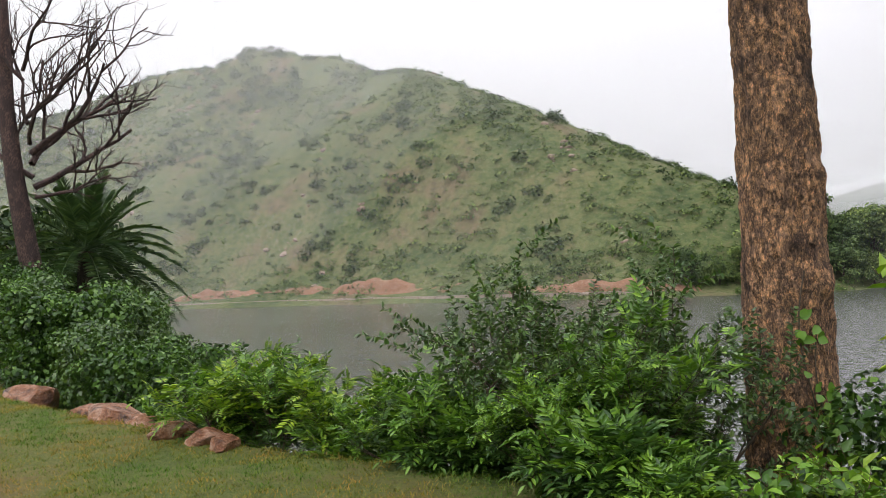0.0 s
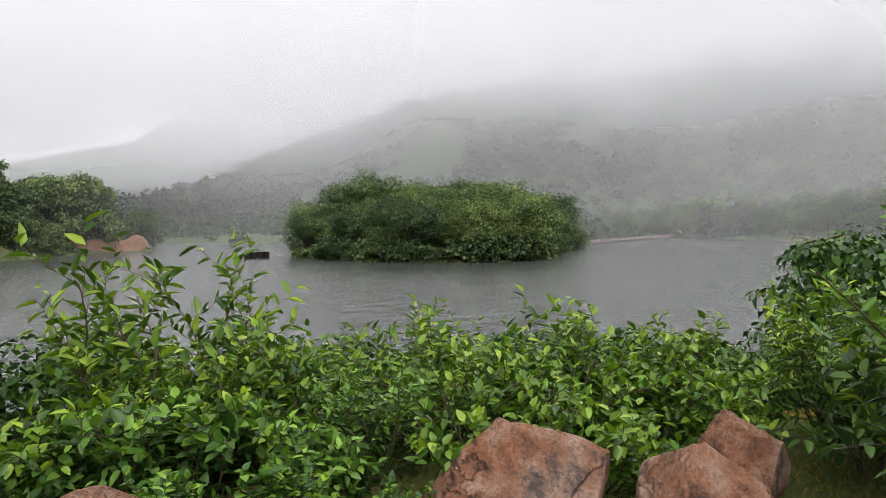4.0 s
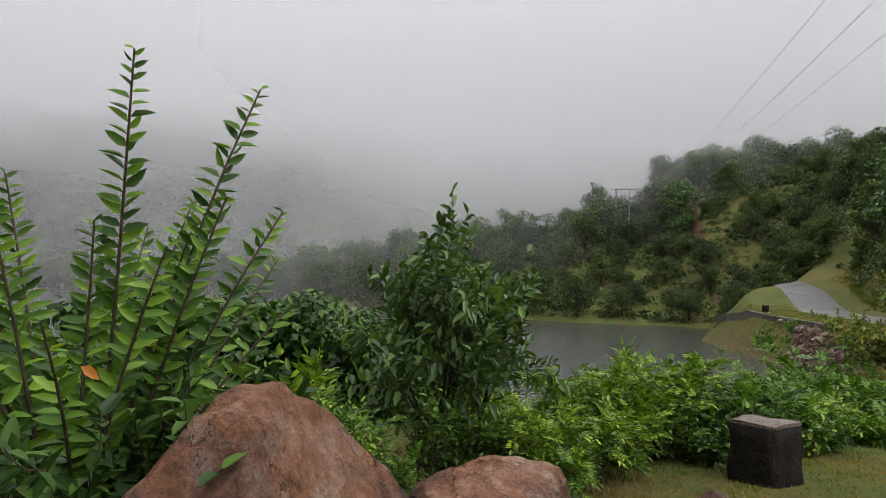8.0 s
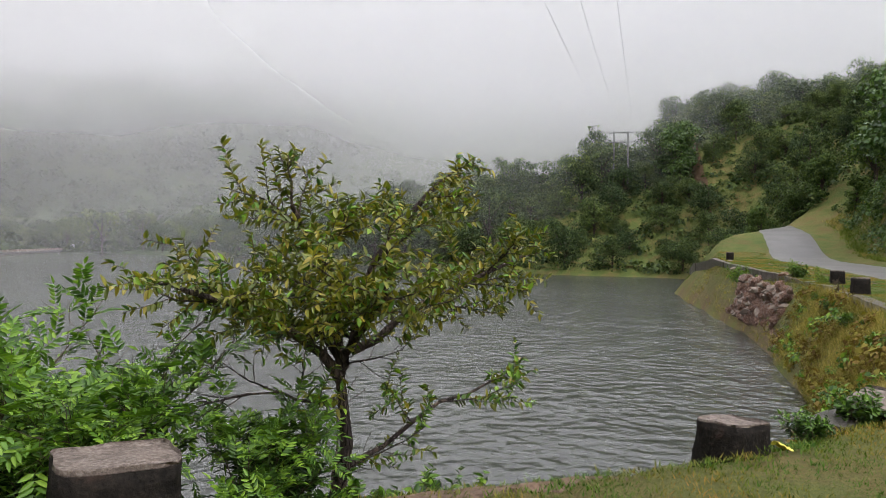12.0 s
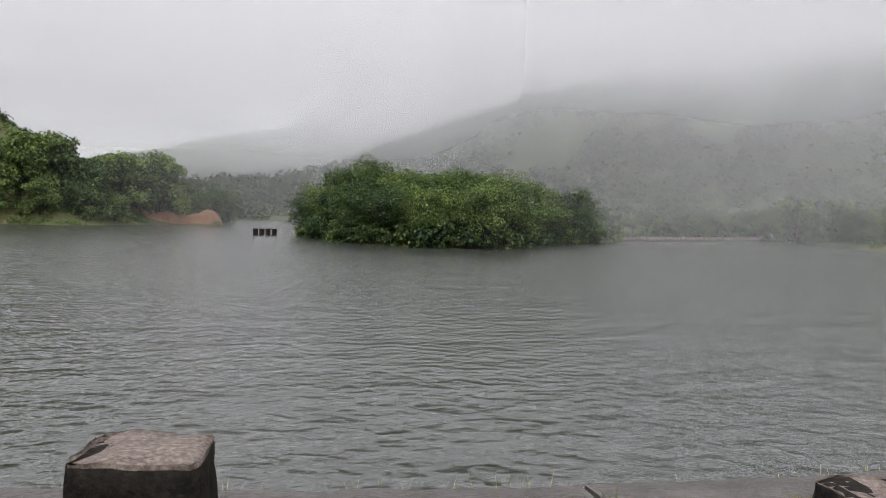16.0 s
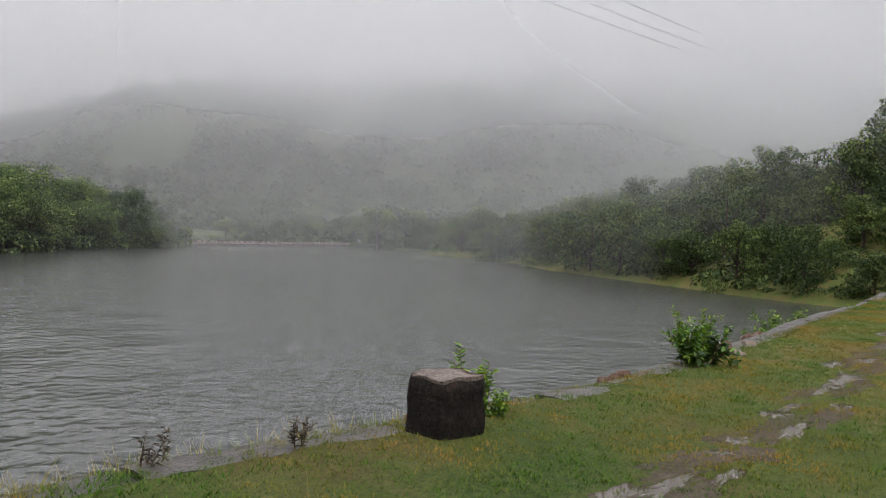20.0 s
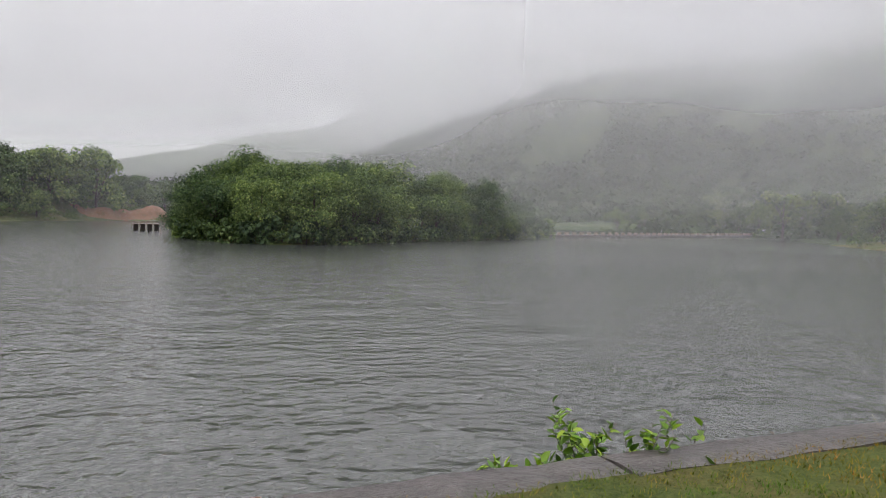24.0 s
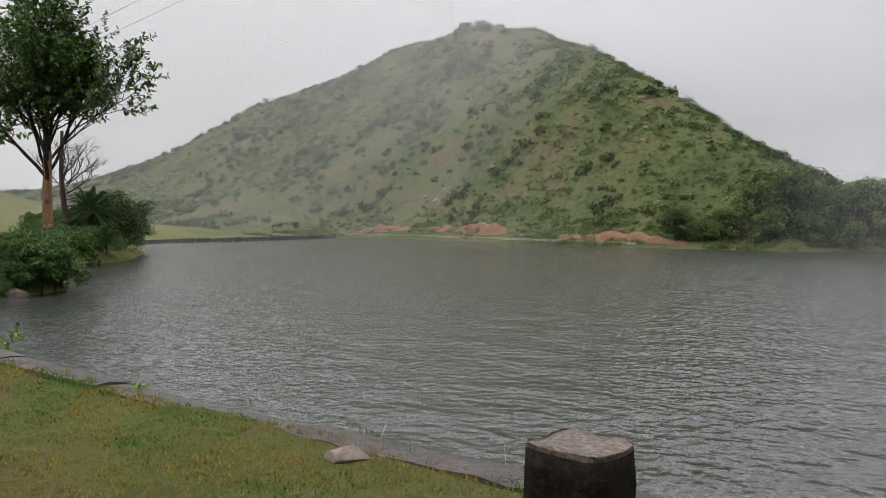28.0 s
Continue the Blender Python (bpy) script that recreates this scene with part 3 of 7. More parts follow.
def land_height(x, y):
    """Height of the ground, the lake's bed included, on arrays."""
    x, y = np.asarray(x, float), np.asarray(y, float)
    loop = SHORE + SHORE[:1]
    shore_d = to_line(x, y, loop)[0]
    wet = inside(x, y, SHORE)
    isle_d = to_line(x, y, ISLE + ISLE[:1])[0]
    on_isle = inside(x, y, ISLE)
    road_d, road_side, _ = to_line(x, y, ROAD)
    right = np.where(road_side < 0, road_d, -road_d)
    # the road's side of the lake
    south = np.interp(x, LAND_X, LAND_Z)
    cut = smooth01((x - 16) / 12) * (1 - smooth01((x - 74) / 20))
    up = np.maximum(right - 4.6 - 0.5 * fbm(x, y, 6, 3, 2.0), 0)
    rough = fbm(x, y, 5, 4, 1.0)
    bank = np.minimum(up * (1.55 + 0.7 * rough), 3.7 + 0.9 * fbm(x, y, 14, 3, 3.0)) * cut
    far_up = np.maximum(right - 6.2, 0)
    steep = smooth01((x - 20) / 14) * (1 - smooth01((x - 49) / 13))
    most, pitch = 27 + 14 * steep, 0.48 + 0.7 * steep
    hillside = most * (1 - np.exp(-pitch * far_up / most)) * (0.9 + 0.16 * fbm(x, y, 30, 3, 4.0))
    south = south + bank + hillside
    s_d, _, s_a = to_line(x, y, SPUR)
    spur = np.interp(s_a, range(len(SPUR)), SPUR_Z) * np.exp(-(s_d / 24) ** 2) * smooth01((shore_d + 2) / 16)
    south = np.maximum(south, south * 0.4 + spur)
    # the far sides: low ground, then the hills
    north = WATER_Z + 0.7 + 0.03 * shore_d + 0.4 * fbm(x, y, 25, 3, 5.0)
    hill = hill_height(x, y)
    hill = hill * (1 + 0.10 * fbm(x, y, 42, 4, 6.0) * smooth01(hill / 12)) + 1.6 * fbm(x, y, 15, 4, 7.0) * smooth01(hill / 8)
    north = north + np.maximum(hill, 0)
    mix = smooth01((y - 40) / 30)
    mix = np.where((x < -30) & (y > 30), 1, mix)
    land = south * (1 - mix) + north * mix
    # the mountains behind
    away, turn = np.hypot(x - 40, y - 20), np.degrees(np.arctan2(y - 20, x - 40))
    tall = np.interp(turn, [-180, -120, -60, -10, 15, 35, 50, 62, 78, 95, 120, 140, 180], [20, 60, 80, 150, 250, 310, 300, 200, 60, 20, 8, 8, 10])
    land = land + tall * smooth01((away - 235) / 420) * (1 + 0.25 * fbm(x, y, 110, 4, 8.0)) * (1 - 0.8 * smooth01((away - 900) / 900))
    bw = np.interp(x, BANK_X, BANK_W)
    bw = np.where(y > 55, np.interp(x, [-140, -20, 30, 60], [36, 34, 14, 5]), bw)
    k = np.clip(shore_d / bw, 0, 1)
    land = WATER_Z + (land - WATER_Z) * np.where(y > 55, 0.5 * k + 0.5 * smooth01(k), k ** 0.85)
    land = land + 0.05 * fbm(x, y, 1.1, 3, 9.0) * smooth01(shore_d / 3)
    bed = WATER_Z - 0.15 - np.minimum(shore_d * 0.3, 4)
    isle = WATER_Z + np.where(on_isle, np.minimum(isle_d * 0.35, 1.5), -0.2 - np.minimum(isle_d * 0.3, 3))
    return np.where(wet, np.maximum(bed, isle), land)


def height_at(x, y):
    return float(land_height(np.array([x]), np.array([y]))[0])


def spaced(fine_lo, fine_hi, step, ends, grow):
    """Grid lines: even between two places, ever wider outside."""
    mid = list(np.arange(fine_lo, fine_hi + 1e-6, step))
    for sign, end, seq in ((1, ends[1], mid), (-1, ends[0], mid)):
        gap, at = step, (mid[-1] if sign > 0 else mid[0])
        while (end - at) * sign > 0:
            gap = min(gap * grow, 400)
            at += sign * gap
            seq.append(at)
    return np.array(sorted(mid))


def build_ground():
    gx, gy = spaced(-12, 82, 0.4, (-2600, 2600), 1.045), spaced(-30, 12, 0.4, (-2600, 2600), 1.035)
    xx, yy = np.meshgrid(gx, gy)
    zz = land_height(xx.ravel(), yy.ravel())
    n, m = len(gx), len(gy)
    idx = np.arange(n * m).reshape(m, n)
    faces = np.stack([idx[:-1, :-1], idx[:-1, 1:], idx[1:, 1:], idx[1:, :-1]], -1).reshape(-1, 4)
    ob = new("ground", array_mesh("ground", np.stack([xx.ravel(), yy.ravel(), zz], -1), faces, M_GROUND, True))
    ob.data.materials.append(M_FOREST)
    fx, fy = xx.ravel()[faces].mean(1), yy.ravel()[faces].mean(1)
    wooded = (np.hypot(fx - 40, fy - 20) > 150 + 25 * fbm(fx, fy, 40, 3, 61.0)) & (fx > 55 - 1.2 * np.maximum(fy - 175, 0))
    ob.data.materials.append(M_HILL)
    hilly = ~wooded & (fy > 119) & (fx < 60)
    ob.data.polygons.foreach_set("material_index", wooded.astype(np.int32) + 2 * hilly.astype(np.int32))
    tagged(ob, "grassy ground with red soil, rising to scrub-covered hills", "ground", kind="structure")


build_ground()
water_pts = [(-700, -400), (900, -400), (900, 900), (-700, 900)]
lake = mesh_object("water", [(x, y, WATER_Z) for x, y in water_pts], [(0, 1, 2, 3)], M_WATER)
tagged(lake, "grey rippled lake water under an overcast sky", "water", kind="structure")


def strip(name, line, left, right, lift, material, step=0.6, wobble=0.0, drop=0.0):
    """A band along a polyline that lies on the ground."""
    pts = []
    for (ax, ay), (bx, by) in zip(line[:-1], line[1:]):
        k = max(1, int(math.hypot(bx - ax, by - ay) / step))
        pts += [(ax + (bx - ax) * i / k, ay + (by - ay) * i / k) for i in range(k)]
    pts.append(line[-1])
    p = np.array(pts)
    for _ in range(6):
        p[1:-1] = (p[:-2] + 2 * p[1:-1] + p[2:]) / 4
    d = np.gradient(p, axis=0)
    nrm = np.stack([-d[:, 1], d[:, 0]], -1) / np.maximum(np.hypot(d[:, 0], d[:, 1]), 1e-6)[:, None]
    cols, across = [], 9
    for j in range(across):
        f = j / (across - 1)
        w = fbm(p[:, 0] + 31 * (j == 0), p[:, 1] + 17 * (j == across - 1), 2.2, 3, 11.0) * wobble if j in (0, across - 1) else 0
        off = left * (1 - f) - right * f + w
        q = p + nrm * np.reshape(off, (-1, 1) if np.ndim(off) else (1, 1))
        z = land_height(q[:, 0], q[:, 1]) + lift - (drop if j in (0, across - 1) else 0)
        cols.append(np.column_stack([q, z]))
    v = np.stack(cols, 1)
    n = len(p)
    idx = np.arange(n * across).reshape(n, across)
    faces = np.stack([idx[:-1, :-1], idx[:-1, 1:], idx[1:, 1:], idx[1:, :-1]], -1).reshape(-1, 4)[:, ::-1]
    return new(name, array_mesh(name, v.reshape(-1, 3), faces, material, True))


tagged(strip("road", ROAD, 2.0, 2.0, 0.05, M_ROAD, 0.5, 0.08, 0.1), "narrow wet grey asphalt road with ragged edges", "road", kind="structure")


# ---- mist ----
def mist_sheet(pts, low, high, z0, z1, z2, fade=(0.14, 0.14)):
    """An upright sheet of drifting mist along a line of places, thinning out at its ends."""
    n = len(pts) - 1
    verts = [(x, y, -6 + j * (z2 + 8)) for x, y in pts for j in range(2)]
    faces = [(2 * i, 2 * i + 2, 2 * i + 3, 2 * i + 1) for i in range(n)]
    ob = mesh_object("mist_bank", verts, faces, mist_material("mist", low, high, z0, z1, z2), smooth=True)
    thick = ob.data.attributes.new("thickness", "FLOAT", "POINT")
    thick.data.foreach_set("value", [float(smooth01(i / (fade[0] * n)) * smooth01((n - i) / (fade[1] * n))) for i in range(n + 1) for _ in range(2)])
    return tagged(ob, "pale grey drifting mist over the lake and hills", "mist", kind="stuff")


def mist_bank(turns, radii, *density, fade=(0.14, 0.14)):
    """A curved sheet of mist round the lake: its distance from the lake's middle at some directions."""
    a = np.linspace(turns[0], turns[-1], 110)
    r = np.interp(a, turns, radii)
    for _ in range(40):
        r[1:-1] = (r[:-2] + 2 * r[1:-1] + r[2:]) / 4
    mist_sheet([(35 + q * math.cos(radians(t)), -10 + q * math.sin(radians(t))) for t, q in zip(a, r)], *density, fade=fade)


mist_bank((-25, 25, 50, 76), (88, 88, 68, 68), 0.06, 0.08, 0, 30, 90, fade=(0.2, 0.25))
mist_bank((-25, 36), (104, 104), 0.08, 0.1, 0, 30, 90, fade=(0.2, 0.25))
mist_bank((-30, 102), (122, 122), 0.12, 0.17, 0, 40, 110)
mist_bank((-40, 100), (185, 185), 0.16, 0.25, 5, 60, 130, fade=(0.1, 0.9))
mist_bank((-50, 104), (238, 238), 0.36, 0.52, 15, 80, 170, fade=(0.1, 0.9))
mist_bank((104, 190), (118, 118), 0.06, 0.08, 10, 80, 170, fade=(0.25, 0.1))
for radius in (205, 238):
    mist_bank((108, 190), (radius, radius), 0.07, 0.14, 10, 80, 170, fade=(0.2, 0.1))
mist_bank((40, 110, 118, 124, 133), (275, 275, 298, 345, 392), 0.06, 0.85, 5, 44, 300, fade=(0.66, 0.12))
mist_bank((-60, 112), (312, 312), 0.03, 0.95, 24, 78, 240)
mist_bank((-60, 190), (405, 405), 0.45, 0.985, 16, 70, 330)
mist_bank((74, 190), (700, 700), 0.93, 0.985, 20, 120, 520, fade=(0.1, 0.1))


# ---- plants ----
def tube(path, radii, sides=6):
    """Vertices and quads of a tapering tube along a path."""
    path = np.asarray(path, float)
    d = np.gradient(path, axis=0)
    d /= np.maximum(np.linalg.norm(d, axis=1), 1e-9)[:, None]
    ref = np.where(np.abs(d[:, 2:3]) > 0.9, np.array([[1.0, 0, 0]]), np.array([[0, 0, 1.0]]))
    a = np.cross(d, ref)
    a /= np.linalg.norm(a, axis=1)[:, None]
    b = np.cross(d, a)
    ang = np.arange(sides) * 2 * math.pi / sides
    v = path[:, None] + np.asarray(radii)[:, None, None] * (np.cos(ang)[None, :, None] * a[:, None] + np.sin(ang)[None, :, None] * b[:, None])
    n = len(path)
    i, j = np.meshgrid(np.arange(n - 1), np.arange(sides), indexing="ij")
    k = (j + 1) % sides
    f = np.stack([i * sides + j, i * sides + k, (i + 1) * sides + k, (i + 1) * sides + j], -1).reshape(-1, 4)
    return v.reshape(-1, 3), f


def join(pieces):
    vs, fs, n = [], [], 0
    for v, f in pieces:
        vs.append(v)
        fs.append(f + n)
        n += len(v)
    return np.concatenate(vs), np.concatenate(fs)


def blades(pos, along, up, length, width, fold=0.25, droop=0.25):
    """Leaf blades of two halves folded along the midrib: arrays of places, directions, up vectors and sizes."""
    pos, along, up = (np.asarray(a, float) for a in (pos, along, up))
    along = along / np.maximum(np.linalg.norm(along, axis=1), 1e-9)[:, None]
    side = np.cross(along, up)
    side /= np.maximum(np.linalg.norm(side, axis=1), 1e-9)[:, None]
    nrm = np.cross(side, along)
    L, Wd = np.reshape(length, (-1, 1)) * np.ones((len(pos), 1)), np.reshape(width, (-1, 1)) * np.ones((len(pos), 1))
    def at(a, s, h):
        return pos + along * L * a + side * Wd * s + nrm * L * h
    tip, base = at(1, 0, -droop), at(0, 0, 0)
    v = np.stack([base, at(0.3, 0.45, fold * 0.3), at(0.68, 0.36, fold * 0.2 - droop * 0.4), tip, at(0.68, -0.36, fold * 0.2 - droop * 0.4), at(0.3, -0.45, fold * 0.3)], 1)
    i = np.arange(len(pos))[:, None] * 6
    f = np.concatenate([i + np.array([[0, 1, 2, 3]]), i + np.array([[0, 3, 4, 5]])])
    return v.reshape(-1, 3), f


def unit(v):
    return v / (np.linalg.norm(v, axis=-1, keepdims=True) + 1e-9)


def grow(rng, start, heading, length, radius, depth, spread=0.7, kids=4, bend=0.25, lift=0.25, shrink=0.62, first=0.3):
    """A branching skeleton: a list of (path, radii, depth left)."""
    n = 6
    path, d = [np.array(start, float)], unit(np.array(heading, float))
    for _ in range(n):
        d = unit(d + rng.normal(0, bend, 3) * 0.5 + np.array([0, 0, lift * 0.3]))
        path.append(path[-1] + d * length / n)
    path = np.array(path)
    out = [(path, np.linspace(radius, radius * 0.45, n + 1), depth)]
    if depth > 0:
        for k in range(kids):
            f = first + (1 - first) * (k + rng.random() * 0.8) / kids
            i = min(int(f * n), n - 1)
            p = path[i] + (path[i + 1] - path[i]) * (f * n - i)
            base = unit(path[i + 1] - path[i])
            turn = unit(np.cross(base, rng.normal(0, 1, 3)))
            out += grow(rng, p, base * (1 - spread * 0.6) + turn * spread + np.array([0, 0, lift]), length * shrink * (0.75 + rng.random() * 0.5), radius * (0.62 - 0.2 * f), depth - 1, spread, kids, bend, lift, shrink, 0.2)
    return out


def stems_mesh(name, skeleton, material, sides=5, least=0.0):
    return array_mesh(name, *join([tube(p, np.maximum(r, 0.003), sides if d > 0 else 3) for p, r, d in skeleton if r[0] >= least]), material, True)


def leaf_places(rng, skeleton, every, levels=(0,), start=0.15):
    """Places, headings along the twig and twig directions for leaves on the thin branches."""
    pos, heads = [], []
    for path, _, d in skeleton:
        if d not in levels:
            continue
        seg = np.linalg.norm(np.diff(path, axis=0), axis=1).sum()
        k = max(2, int(seg / every))
        f = (start + (1 - start) * (np.arange(k) + rng.random(k) * 0.5) / k) * (len(path) - 1)
        i = np.minimum(f.astype(int), len(path) - 2)
        pos.append(path[i] + (path[i + 1] - path[i]) * (f - i)[:, None])
        heads.append(unit(path[i + 1] - path[i]))
    return np.concatenate(pos), np.concatenate(heads)


def simple_leaves(rng, pos, heads, length, width, out=0.9, sag=0.1, droop=0.22):
    n = len(pos)
    side = unit(np.cross(heads, rng.normal(0, 1, (n, 3))))
    along = unit(heads * (1 - out * 0.6) + side * out + np.array([0, 0, 0.25 - sag]))
    up = unit(np.array([0, 0, 1.0]) + rng.normal(0, 0.35, (n, 3)))
    s = 0.65 + rng.random(n) * 0.6
    return blades(pos, along, up, length * s, width * s, 0.25, droop)


def pinnate_leaves(rng, pos, heads, length, pairs, leaflet, width, sag=0.0):
    """Compound leaves: leaflets in pairs along a stalk."""
    n = len(pos)
    side = unit(np.cross(heads, rng.normal(0, 1, (n, 3))))
    along = unit(heads * 0.45 + side * 0.8 + np.array([0, 0, 0.25 - sag]))
    up = unit(np.array([0, 0, 1.0]) + rng.normal(0, 0.25, (n, 3)))
    up = unit(up - along * (up * along).sum(1, keepdims=True))
    across = np.cross(along, up)
    L = length * (0.7 + rng.random(n) * 0.5)
    P, A, U, S = [], [], [], []
    for k in range(pairs):
        f = 0.25 + 0.75 * k / pairs
        base = pos + along * (L * f)[:, None] - up * (L * 0.22 * f * f)[:, None]
        for s in (-1, 1):
            P.append(base)
            A.append(unit(along * 0.55 + across * s + rng.normal(0, 0.08, (n, 3))))
            U.append(up)
            S.append(L / length * (1.0 - 0.35 * abs(f - 0.55)))
    P.append(pos + along * L[:, None] - up * (L * 0.22)[:, None])
    A.append(along - up * 0.4)
    U.append(up)
    S.append(L / length)
    S = np.concatenate(S)
    return blades(np.concatenate(P), np.concatenate(A), np.concatenate(U), leaflet * S, width * S, 0.2, 0.15)


def sprays(pos, along, up, size):
    """Bent four-cornered leaf sprays: arrays of places, directions, up vectors and sizes."""
    along = unit(along)
    side = unit(np.cross(along, up))
    nrm, L = np.cross(side, along), np.reshape(size, (-1, 1))
    v = np.stack([pos, pos + along * L * 0.45 + side * L * 0.36 + nrm * L * 0.1, pos + along * L - nrm * L * 0.25, pos + along * L * 0.5 - side * L * 0.36 + nrm * L * 0.06], 1)
    return v.reshape(-1, 3), np.arange(len(pos) * 4).reshape(-1, 4)


def skin_sprays(rng, pos, d, size, stand=0.45):
    """Leaf sprays that lie like shingles on a clump: faces turned outwards and up, tips hanging."""
    n = len(pos)
    nrm = unit(d + np.array([0, 0, 0.35]) + rng.normal(0, stand, (n, 3)))
    along = rng.normal(0, 1, (n, 3)) + d * 0.3 - np.array([0, 0, 0.7])
    along = unit(along - nrm * (along * nrm).sum(1, keepdims=True))
    return sprays(pos, along, nrm, size)


def crown_clumps(rng, centres, radii, count, size, flat=0.75):
    """Leaf sprays over lumpy clusters, each broken into small knobs: the crown of a distant tree."""
    centres, radii = np.asarray(centres, float), np.asarray(radii, float)
    knobs = 12
    kd = unit(rng.normal(0, 1, (len(centres), knobs, 3)))
    kd[..., 2] = np.where(rng.random(kd.shape[:2]) < 0.45, np.abs(kd[..., 2]), kd[..., 2])
    kc = centres[:, None] + kd * (radii[:, None] * (0.55 + 0.4 * rng.random(kd.shape[:2])))[..., None] * np.array([1, 1, flat])
    kr = radii[:, None] * (0.34 + 0.28 * rng.random(kd.shape[:2]))
    kc, kr = kc.reshape(-1, 3), kr.ravel()
    which = rng.choice(len(kc), count, p=kr ** 2 / (kr ** 2).sum())
    d = unit(rng.normal(0, 1, (count, 3)))
    d[:, 2] = np.where(rng.random(count) < 0.7, np.abs(d[:, 2]), d[:, 2])
    pos = kc[which] + d * (kr[which] * (0.55 + 0.5 * rng.random(count) ** 0.6))[:, None] * np.array([1, 1, 0.8])
    return skin_sprays(rng, pos, d, size * (0.5 + rng.random(count) * 0.9))


def far_tree(rng, name, height, spread, leaf_mat, count=1500, size=0.42, lumps=9, trunk_share=0.3, label="", category="tree", lump=0.2):
    """A broad tree seen from afar: trunk with limbs, and a lumpy crown of leaf sprays."""
    tree = thing(name, (0, 0, 0), label, category)
    limbs = [(np.array([[0, 0, -0.4], [0.1, 0, height * 0.2], [0.05, 0.1, height * 0.5], [0, 0, height * 0.8]]), np.array([0.05, 0.042, 0.03, 0.012]) * height * 0.5, 2)]
    centres, radii = [], []
    for i in range(lumps):
        a, f = rng.random() * 6.28, rng.random() ** 0.6
        c = np.array([math.cos(a) * f * spread * 0.62, math.sin(a) * f * spread * 0.62, height * (trunk_share + (0.86 - trunk_share) * (1 - 0.97 * f * rng.random() ** 0.7))])
        centres.append(c)
        radii.append(spread * (lump + 0.2 * rng.random()))
        z = height * (0.15 + 0.3 * rng.random())
        limbs.append((np.array([[0, 0, z], c * [0.5, 0.5, 0] + [0, 0, (z + c[2]) / 2 + 0.2], c]), np.array([0.016, 0.012, 0.005]) * height * 0.5, 1))
    part("trunk", stems_mesh("trunk", limbs, M_BARK, 6), tree)
    part("crown", array_mesh("crown", *crown_clumps(rng, centres, radii, count, size), leaf_mat), tree)
    return tree


def scatter_trees(prototypes, places, rng, group, scale=(0.75, 1.25), sink=0.15, vary=0.34):
    """Copies of the prototype trees at places (x, y), each turned and sized by itself; the prototypes take the first places."""
    zs = land_height(np.array([p[0] for p in places]), np.array([p[1] for p in places]))
    for i, ((x, y), z) in enumerate(zip(places, zs)):
        s = scale[0] + rng.random() * (scale[1] - scale[0]) if len(scale) == 2 else scale[i] * (1 - vary / 2 + vary * rng.random())
        m = pose(x, y, max(z, WATER_Z + 0.05) - sink, 0, 0, rng.random() * 360)
        ob = prototypes[i % len(prototypes)]
        if i >= len(prototypes):
            ob = copy_thing(ob, m)
        ob.matrix_basis = m @ Matrix.Diagonal((s, s, s * (1 - vary * 0.45 + vary * 0.9 * rng.random()), 1))
        tagged(ob, group=group)


rng = np.random.default_rng(7)
# the island's thicket
isle_protos = [far_tree(rng, "island_tree", 6.4, 4.9, M_LEAF_ISLAND, 10000, 0.2, 13, 0.06, "dense dark green broadleaf tree crowding a small island", lump=0.25) for _ in range(5)]


def spread_out(rng, count, most, box, gap, keep):
    """Random places in a box for which keep(x, y) holds, none nearer to another than gap."""
    x, y = rng.uniform(box[0], box[2], count), rng.uniform(box[1], box[3], count)
    ok, out = keep(x, y), []
    for a, b in zip(x[ok], y[ok]):
        if len(out) < most and all((a - c) ** 2 + (b - d) ** 2 > gap * gap for c, d in out):
            out.append((a, b))
    return out


isle_places = spread_out(rng, 3600, 66, (44, 64, 112, 120), 4.8, lambda x, y: inside(x, y, ISLE) & (to_line(x, y, ISLE + ISLE[:1])[0] > 0.6))
isle_rim = to_line(np.array([p[0] for p in isle_places]), np.array([p[1] for p in isle_places]), ISLE + ISLE[:1])[0]
scatter_trees(isle_protos, isle_places, rng, "trees on the island", [(0.95 + 0.03 * min(d, 6)) * float(np.interp(x, [50, 60, 80, 92, 109], [1.0, 1.18, 1.14, 1.0, 0.8])) for d, (x, _) in zip(isle_rim, isle_places)], 0.3, 0.26)
isle_bush = [far_tree(rng, "island_bush", 2.6, 2.8, M_LEAF_ISLAND, 1300, 0.4, 12, -0.15, "low dense bush hanging over the island's waterline", "bush") for _ in range(3)]
rim_pts = np.array(rounded(ISLE + ISLE[:1])[0])
rim_run = np.concatenate([[0], np.cumsum(np.hypot(*np.diff(rim_pts, axis=0).T))])
scatter_trees(isle_bush, [(np.interp(s, rim_run, rim_pts[:, 0]), np.interp(s, rim_run, rim_pts[:, 1])) for s in np.arange(1.0, rim_run[-1], 2.6)], rng, "bushes round the island", (0.6, 1.15), 0.35)
# the wooded spur and the hillside over the road
wood_protos = [far_tree(rng, "woodland_tree", 6.8, 4.3, M_LEAF_WOOD, 4600, 0.25, 20, -0.12, "bushy dark green tree on a scrub-covered slope") for _ in range(6)]


def in_woods(x, y):
    d = to_line(x, y, SHORE + SHORE[:1])[0]
    return ~inside(x, y, SHORE) & (d > 1.0) & (d < 60) & (to_line(x, y, ROAD)[0] > 5.5) & ((x > 84) | (y > -6))


